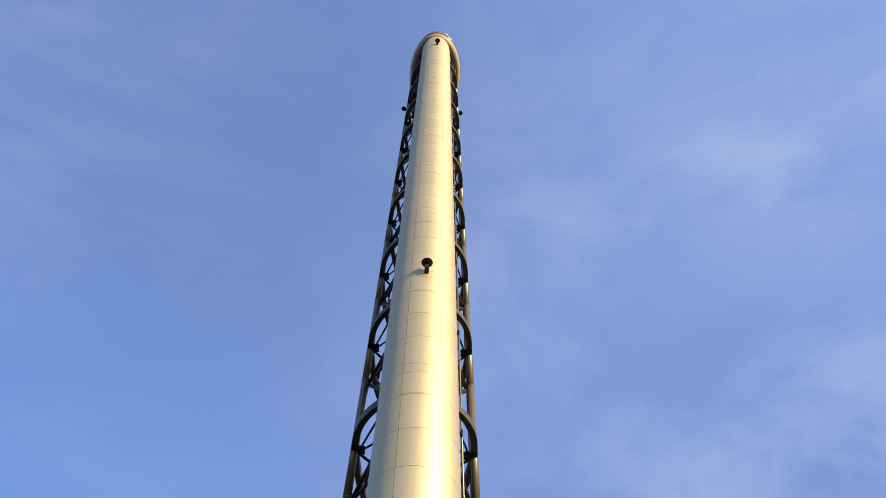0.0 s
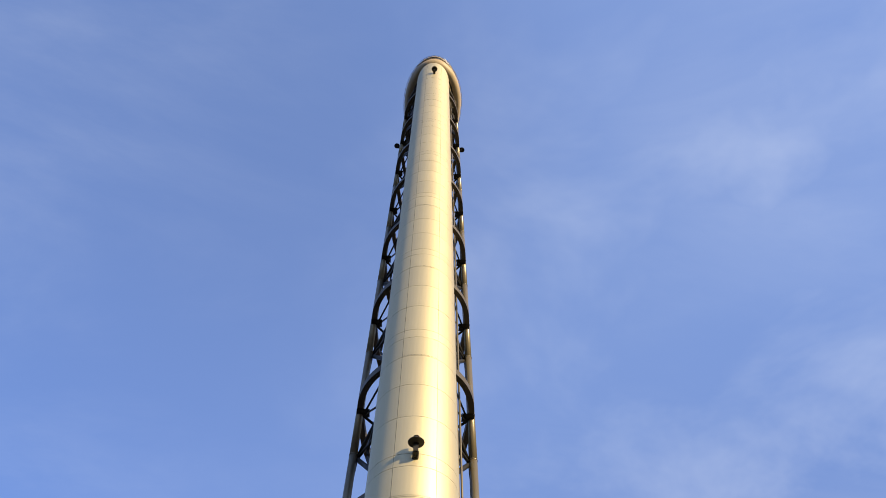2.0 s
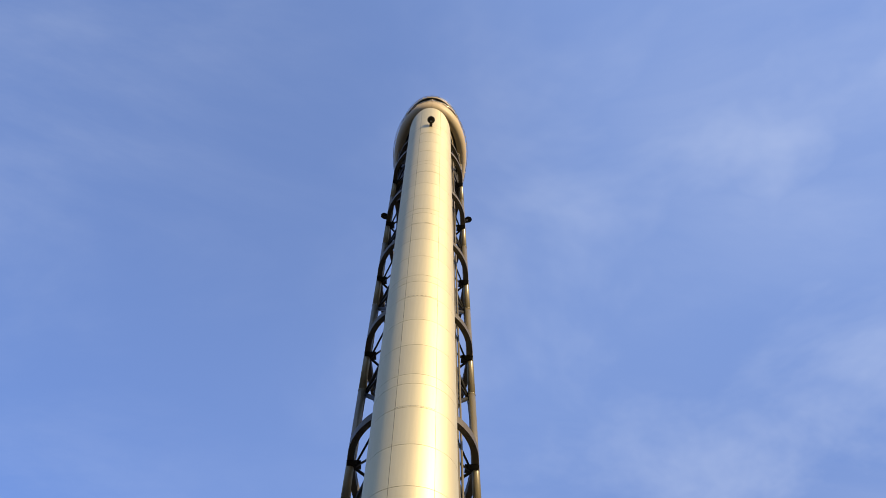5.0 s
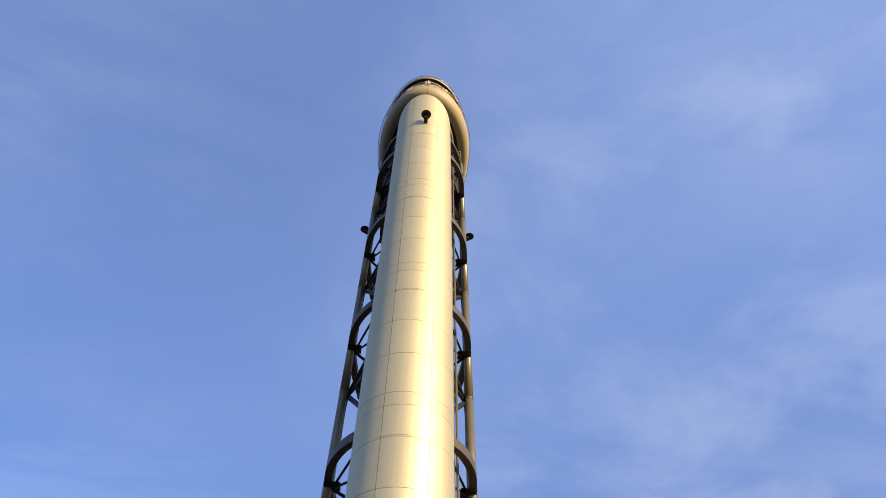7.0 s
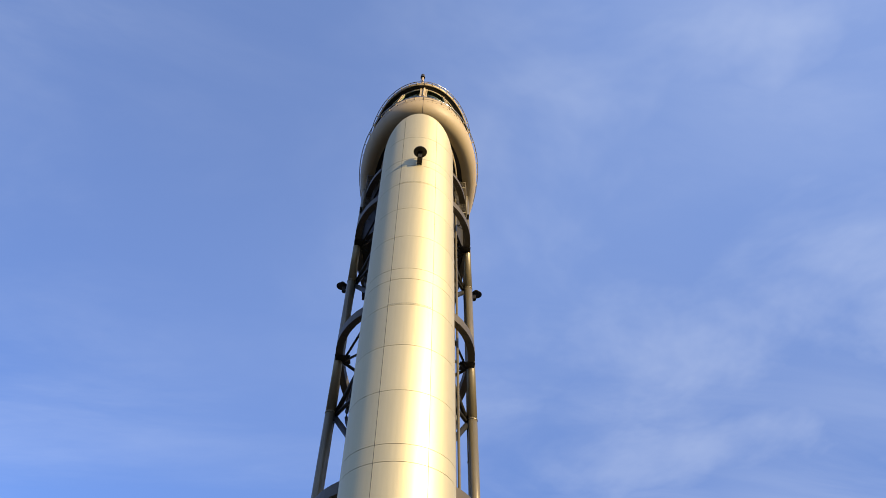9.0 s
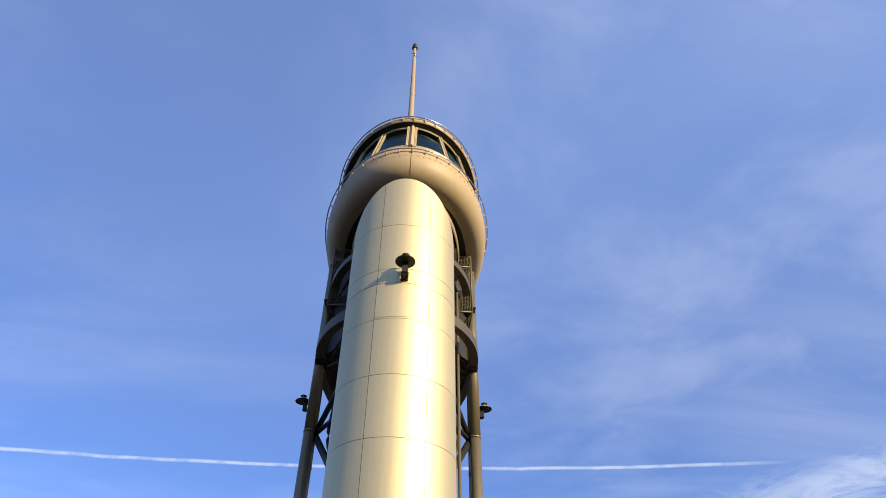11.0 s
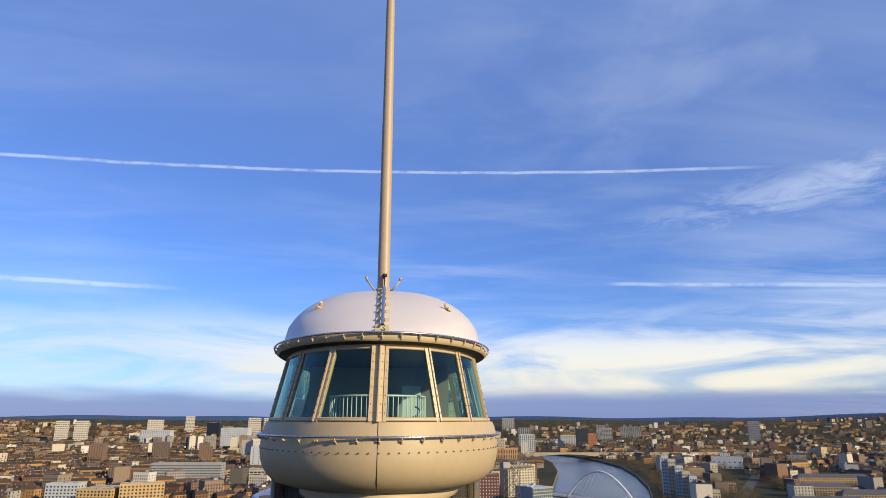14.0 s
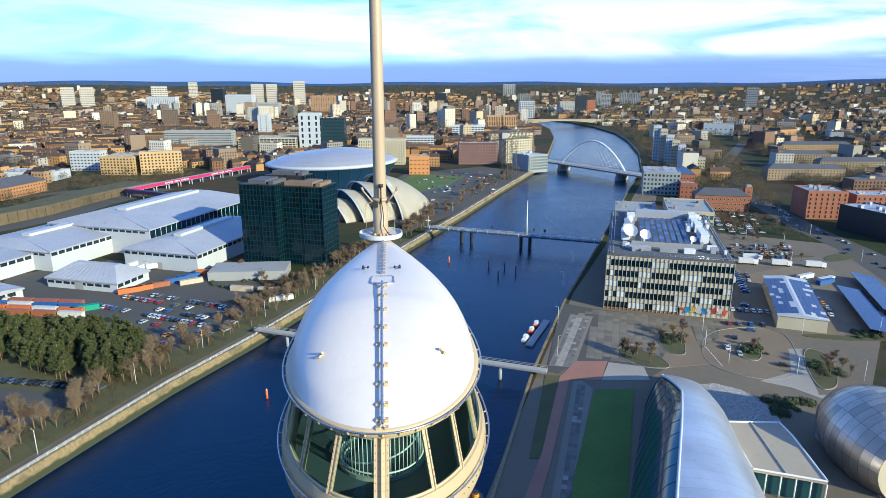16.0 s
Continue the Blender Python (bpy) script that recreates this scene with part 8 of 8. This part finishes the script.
def far_town():
    rnd = random.Random(21)
    kept = [(-318, 765, 60), (-272, 770, 50), (-372, 808, 40), (-330, 850, 50), (-325, 1125, 75), (-192, 1046, 80), (-105, 1040, 60), (-8, 842, 60), (37, 742, 40), (120, 832, 50), (175, 850, 45), (178, 770, 40), (-62, 690, 95), (-2, 505, 60),
            (54, 1053, 40), (157, 1237, 45), (265, 1465, 55), (466, 657, 60), (575, 725, 60), (658, 915, 70), (560, 800, 55), (396, 462, 40), (350, 465, 35), (285, 500, 45), (703, 1293, 50), (-241, 1270, 25), (-209, 690, 95), (100, 690, 90), (136, 690, 30), (352, 395, 45), (380, 760, 50), (640, 1650, 0)]
    wv, wf, wi = [], [], []
    def quad(pts, mi):
        k = len(wv)
        wv.extend(pts)
        wf.append(tuple(range(k, k + len(pts))))
        wi.append(mi)
    def house(x, y, w, d, h, rot, pitched, mi, storey=3.6):
        z = GZ + hills(x, y) - 1
        c, s = math.cos(rot), math.sin(rot)
        P = lambda a, b, zz: (x + a * c - b * s, y + a * s + b * c, zz)
        w, d = w / 2, d / 2
        z1 = z + 1 + h
        # walls share corners, so each block is one island
        k = len(wv)
        wv.extend([P(-w, -d, z), P(w, -d, z), P(w, d, z), P(-w, d, z), P(-w, -d, z1), P(w, -d, z1), P(w, d, z1), P(-w, d, z1)])
        for f in ((0, 1, 5, 4), (1, 2, 6, 5), (2, 3, 7, 6), (3, 0, 4, 7)):
            wf.append(tuple(k + i for i in f))
            wi.append(mi)
        k = len(wv)
        if pitched:
            r = d * 0.75
            wv.extend([P(-w - .3, -d - .3, z1), P(w + .3, -d - .3, z1), P(w + .3, d + .3, z1), P(-w - .3, d + .3, z1), P(-w * 0.93, 0, z1 + r), P(w * 0.93, 0, z1 + r)])
            for f in ((0, 1, 5, 4), (2, 3, 4, 5), (3, 0, 4), (1, 2, 5)):
                wf.append(tuple(k + i for i in f))
                wi.append(2)
            n = max(2, int(w / 6))
            for i in range(n):           # chimney stacks
                a = -w + 2 * w * (i + 0.5) / n
                quad([P(a - 0.9, -0.5, z1 + r + 1.6), P(a + 0.9, -0.5, z1 + r + 1.6), P(a + 0.9, 0.5, z1 + r + 1.6), P(a - 0.9, 0.5, z1 + r + 1.6)], mi)
                quad([P(a - 0.9, -0.5, z1 + r * 0.6), P(a + 0.9, -0.5, z1 + r * 0.6), P(a + 0.9, -0.5, z1 + r + 1.6), P(a - 0.9, -0.5, z1 + r + 1.6)], mi)
        else:
            wv.extend([P(-w, -d, z1), P(w, -d, z1), P(w, d, z1), P(-w, d, z1)])
            wf.append((k, k + 1, k + 2, k + 3))
            wi.append(3)
            if w > 8:
                a, b = rnd.uniform(-w * .5, w * .3), rnd.uniform(-d * .4, d * .2)
                for q in ([P(a, b, z1), P(a + 5, b, z1), P(a + 5, b, z1 + 2.5), P(a, b, z1 + 2.5)], [P(a, b, z1 + 2.5), P(a + 5, b, z1 + 2.5), P(a + 5, b + 4, z1 + 2.5), P(a, b + 4, z1 + 2.5)], [P(a + 5, b, z1), P(a + 5, b + 4, z1), P(a + 5, b + 4, z1 + 2.5), P(a + 5, b, z1 + 2.5)]):
                    quad(q, mi)
        dist = math.hypot(x, y)
        if mi != 4 and dist < 2000:
            nf = max(1, int(h / storey))
            step = 3.2 if dist < 1300 else 4.6
            nb = max(2, int(2 * w / step))
            for f in range(nf):
                z0 = z + 1 + 1.0 + f * storey
                for b in range(nb):
                    a = -w + 2 * w * (b + 0.5) / nb
                    quad([P(a - 0.65, -d - 0.06, z0), P(a + 0.65, -d - 0.06, z0), P(a + 0.65, -d - 0.06, z0 + 1.9), P(a - 0.65, -d - 0.06, z0 + 1.9)], 5)
                for b in range(max(1, int(2 * d / 5))):
                    a = -d + 2 * d * (b + 0.5) / max(1, int(2 * d / 5))
                    quad([P(w + 0.06, a - 0.65, z0), P(w + 0.06, a + 0.65, z0), P(w + 0.06, a + 0.65, z0 + 1.9), P(w + 0.06, a - 0.65, z0 + 1.9)], 5)
    def clear(x, y, r):
        return all((x - a) ** 2 + (y - b) ** 2 > (c + r) ** 2 for a, b, c in kept if c)
    n = 0
    y = 560.0
    while y < 3700:
        gap = 16 + (y - 560) * 0.0085
        reach = 0.86 * y + 120
        x = -reach
        while x < reach:
            w = rnd.choice((rnd.uniform(8, 16), rnd.uniform(10, 26), rnd.uniform(18, 44))) * (1 + y / 5000)
            xx, yy = x + w / 2, y + rnd.uniform(-gap * 0.35, gap * 0.35)
            x += w + rnd.uniform(1, 9) + (rnd.uniform(15, 50) if rnd.random() < 0.12 else 0)
            lx, rx = (river_x(yy, LEFT_BANK), river_x(yy, RIGHT_BANK)) if yy < 1950 else (450, 450)
            if lx - 22 - w / 2 < xx < rx + 26 + w / 2 or not clear(xx, yy, w * 0.45):
                continue
            north = xx < lx
            road = math.hypot(xx - (270 + (yy - 290) * 0.42), 0)
            if not north and road < 26 + w / 2 and yy < 1250:
                continue
            if north and (yy < 760 and xx > -260 or yy < 700 and xx > -430):
                continue
            if not north and yy < 640 and xx < 430:
                continue
            if abs(yy - (705 + (xx + 240) * 0.62)) < 34 and -470 < xx < 70:
                continue
            if rnd.random() < ((0.08 if yy < 1700 else 0.2 if yy < 2500 else 0.5) if north else (0.62 if yy < 1500 else 0.70 if yy < 2500 else 0.80)):
                continue
            if hills(xx, yy) > 93:
                continue
            quarter = random.Random(int(xx // 260) * 131 + int(yy // 230))
            rot = (0.16 if north else -0.14) + quarter.uniform(-0.5, 0.5) + rnd.gauss(0, 0.06) + (math.pi / 2 if rnd.random() < 0.33 else 0)
            r = rnd.random()
            if r < (0.70 if north else 0.42):
                house(xx, yy, w, rnd.uniform(9, 13), rnd.uniform(7.5, 14.5), rot, True, 0)
            elif r < 0.80:
                house(xx, yy, w * 0.8, rnd.uniform(12, 22), rnd.uniform(8, 19), rot, False, 1)
            elif r < 0.93:
                house(xx, yy, w, rnd.uniform(14, 34), rnd.uniform(5, 9), rot, False, 4)
            else:
                house(xx, yy, rnd.uniform(16, 30), rnd.uniform(14, 22), rnd.uniform(18, 34) + (18 if -700 < xx < 500 and 1400 < yy < 3000 else 0), rot, False, 1)
            n += 1
        y += gap
    # hedges of small houses on the rim of the hills
    me = bpy.data.meshes.new("far_town")
    me.from_pydata(wv, [], wf)
    tenement = island("far_sandstone", ((0.0, (0.31, 0.17, 0.058)), (0.35, (0.44, 0.25, 0.095)), (0.6, (0.20, 0.105, 0.040)), (0.8, (0.15, 0.065, 0.033)), (1.0, (0.42, 0.29, 0.15))), 0.85, 0.02, 0.3)
    mixed = island("far_render", ((0.0, (0.46, 0.36, 0.22)), (0.25, (0.64, 0.60, 0.52)), (0.45, (0.12, 0.105, 0.085)), (0.7, (0.17, 0.085, 0.05)), (1.0, (0.28, 0.22, 0.15))), 0.8, 0.02, 0.3)
    slates = island("far_slates", ((0.0, (0.022, 0.020, 0.018)), (0.6, (0.050, 0.037, 0.026)), (1.0, (0.11, 0.064, 0.034))), 0.8, 0.02, 0.3)
    flats = island("far_flat_roofs", ((0.0, (0.035, 0.030, 0.025)), (0.6, (0.075, 0.062, 0.048)), (1.0, (0.24, 0.22, 0.19))), 0.8, 0.02, 0.3)
    sheds = island("far_sheds", ((0.0, (0.30, 0.28, 0.25)), (0.4, (0.09, 0.082, 0.07)), (0.7, (0.07, 0.075, 0.085)), (1.0, (0.42, 0.36, 0.28))), 0.7, 0.02, 0.3)
    for m in (tenement, mixed, slates, flats, sheds, WINDOW_DARK):
        me.materials.append(m)
    me.polygons.foreach_set("material_index", wi)
    me.update()
    tagged(new("far_town", me), "mass of sandstone tenements, sheds and blocks reaching to the hills", "town", kind="stuff")
    return n


far_town()


def far_trees():
    rnd = random.Random(33)
    vs, fs = [], []
    def clump(x, y, r, h):
        z = GZ + hills(x, y)
        dist = math.hypot(x, y)
        fine = 0.36 if dist < 750 else 0.6 if dist < 1500 else 0.95
        for _ in range(240 if dist < 750 else 115 if dist < 1500 else 34):
            d = Vector((rnd.gauss(0, 1), rnd.gauss(0, 1), rnd.gauss(0, 1))).normalized()
            p = Vector((x, y, z + h * 0.55)) + Vector((d.x * r, d.y * r, d.z * h * 0.45)) * rnd.uniform(0.5, 1.05)
            u = Vector((rnd.uniform(-1, 1), rnd.uniform(-1, 1), rnd.uniform(-0.4, 0.8))).normalized() * r * rnd.uniform(0.14, 0.3) * fine
            w = u.orthogonal().normalized() * r * rnd.uniform(0.10, 0.2) * fine
            k = len(vs)
            vs.extend([p - u, p + w, p + u])
            fs.append((k, k + 1, k + 2))
    def belt(n, x0, x1, y0, y1, lo=3, hi=6):
        for _ in range(n):
            x, y = rnd.uniform(x0, x1), rnd.uniform(y0, y1)
            if y < 1950 and river_x(y, LEFT_BANK) - 10 < x < river_x(y, RIGHT_BANK) + 8:
                continue
            if hills(x, y) > 96 + 50 * min(max((x / max(y, 1) - 0.62) / 0.25, 0), 1):
                continue
            if y < 1250 and abs(x - (270 + (y - 290) * 0.42) - 8) < 22:
                continue
            r = rnd.uniform(lo, hi)
            clump(x, y, r, r * rnd.uniform(1.6, 2.4))
    belt(1700, 320, 720, 540, 1250)
    belt(1700, 420, 1100, 640, 1500, 3.5, 6.5)
    belt(200, -560, -240, 560, 780)
    belt(700, -900, -200, 800, 1400, 2.5, 4.5)
    belt(3400, -2600, 2600, 1300, 3300, 6, 14)
    belt(2600, -3600, 3600, 2400, 4000, 6, 11)
    belt(2000, 480, 2400, 1250, 2700, 5, 10)
    belt(170, -440, -275, 500, 720, 2.5, 4.5)
    belt(160, -300, -230, 640, 760, 2, 3.5)
    belt(90, -260, -60, 760, 900, 2.5, 4)
    belt(260, -700, -260, 700, 1000, 2.5, 4.5)
    for _ in range(330):
        k = rnd.choice((0, 0, 1, 1, 2, 3))
        p = Vector(QUAY_LINE[k]).lerp(Vector(QUAY_LINE[k + 1]), rnd.random()) + Vector((-1, 0.45)) * rnd.uniform(4.5, 22)
        clump(p.x, p.y, rnd.uniform(0.7, 2.0), rnd.uniform(1.0, 3.6))
    belt(50, 205, 330, 380, 570, 1.6, 3.0)
    belt(2600, -4200, 4200, 3000, 4500, 7, 13)
    belt(260, 330, 520, 420, 700, 2.5, 4.5)
    belt(620, 325, 500, 470, 800, 2.5, 5.5)
    belt(70, 235, 320, 398, 500, 1.4, 2.6)
    belt(60, 215, 300, 590, 700, 2.5, 4)
    belt(16, 250, 300, 385, 470, 1.6, 2.8)
    me = bpy.data.meshes.new("far_trees")
    me.from_pydata(vs, [], fs)
    me.materials.append(island("far_woods", ((0.0, (0.036, 0.034, 0.018)), (0.35, (0.105, 0.070, 0.034)), (0.65, (0.042, 0.056, 0.020)), (1.0, (0.175, 0.108, 0.050))), 0.95))
    tagged(new("far_trees", me), "brown leafless woodland and street trees of the far town", "trees", kind="stuff")


far_trees()
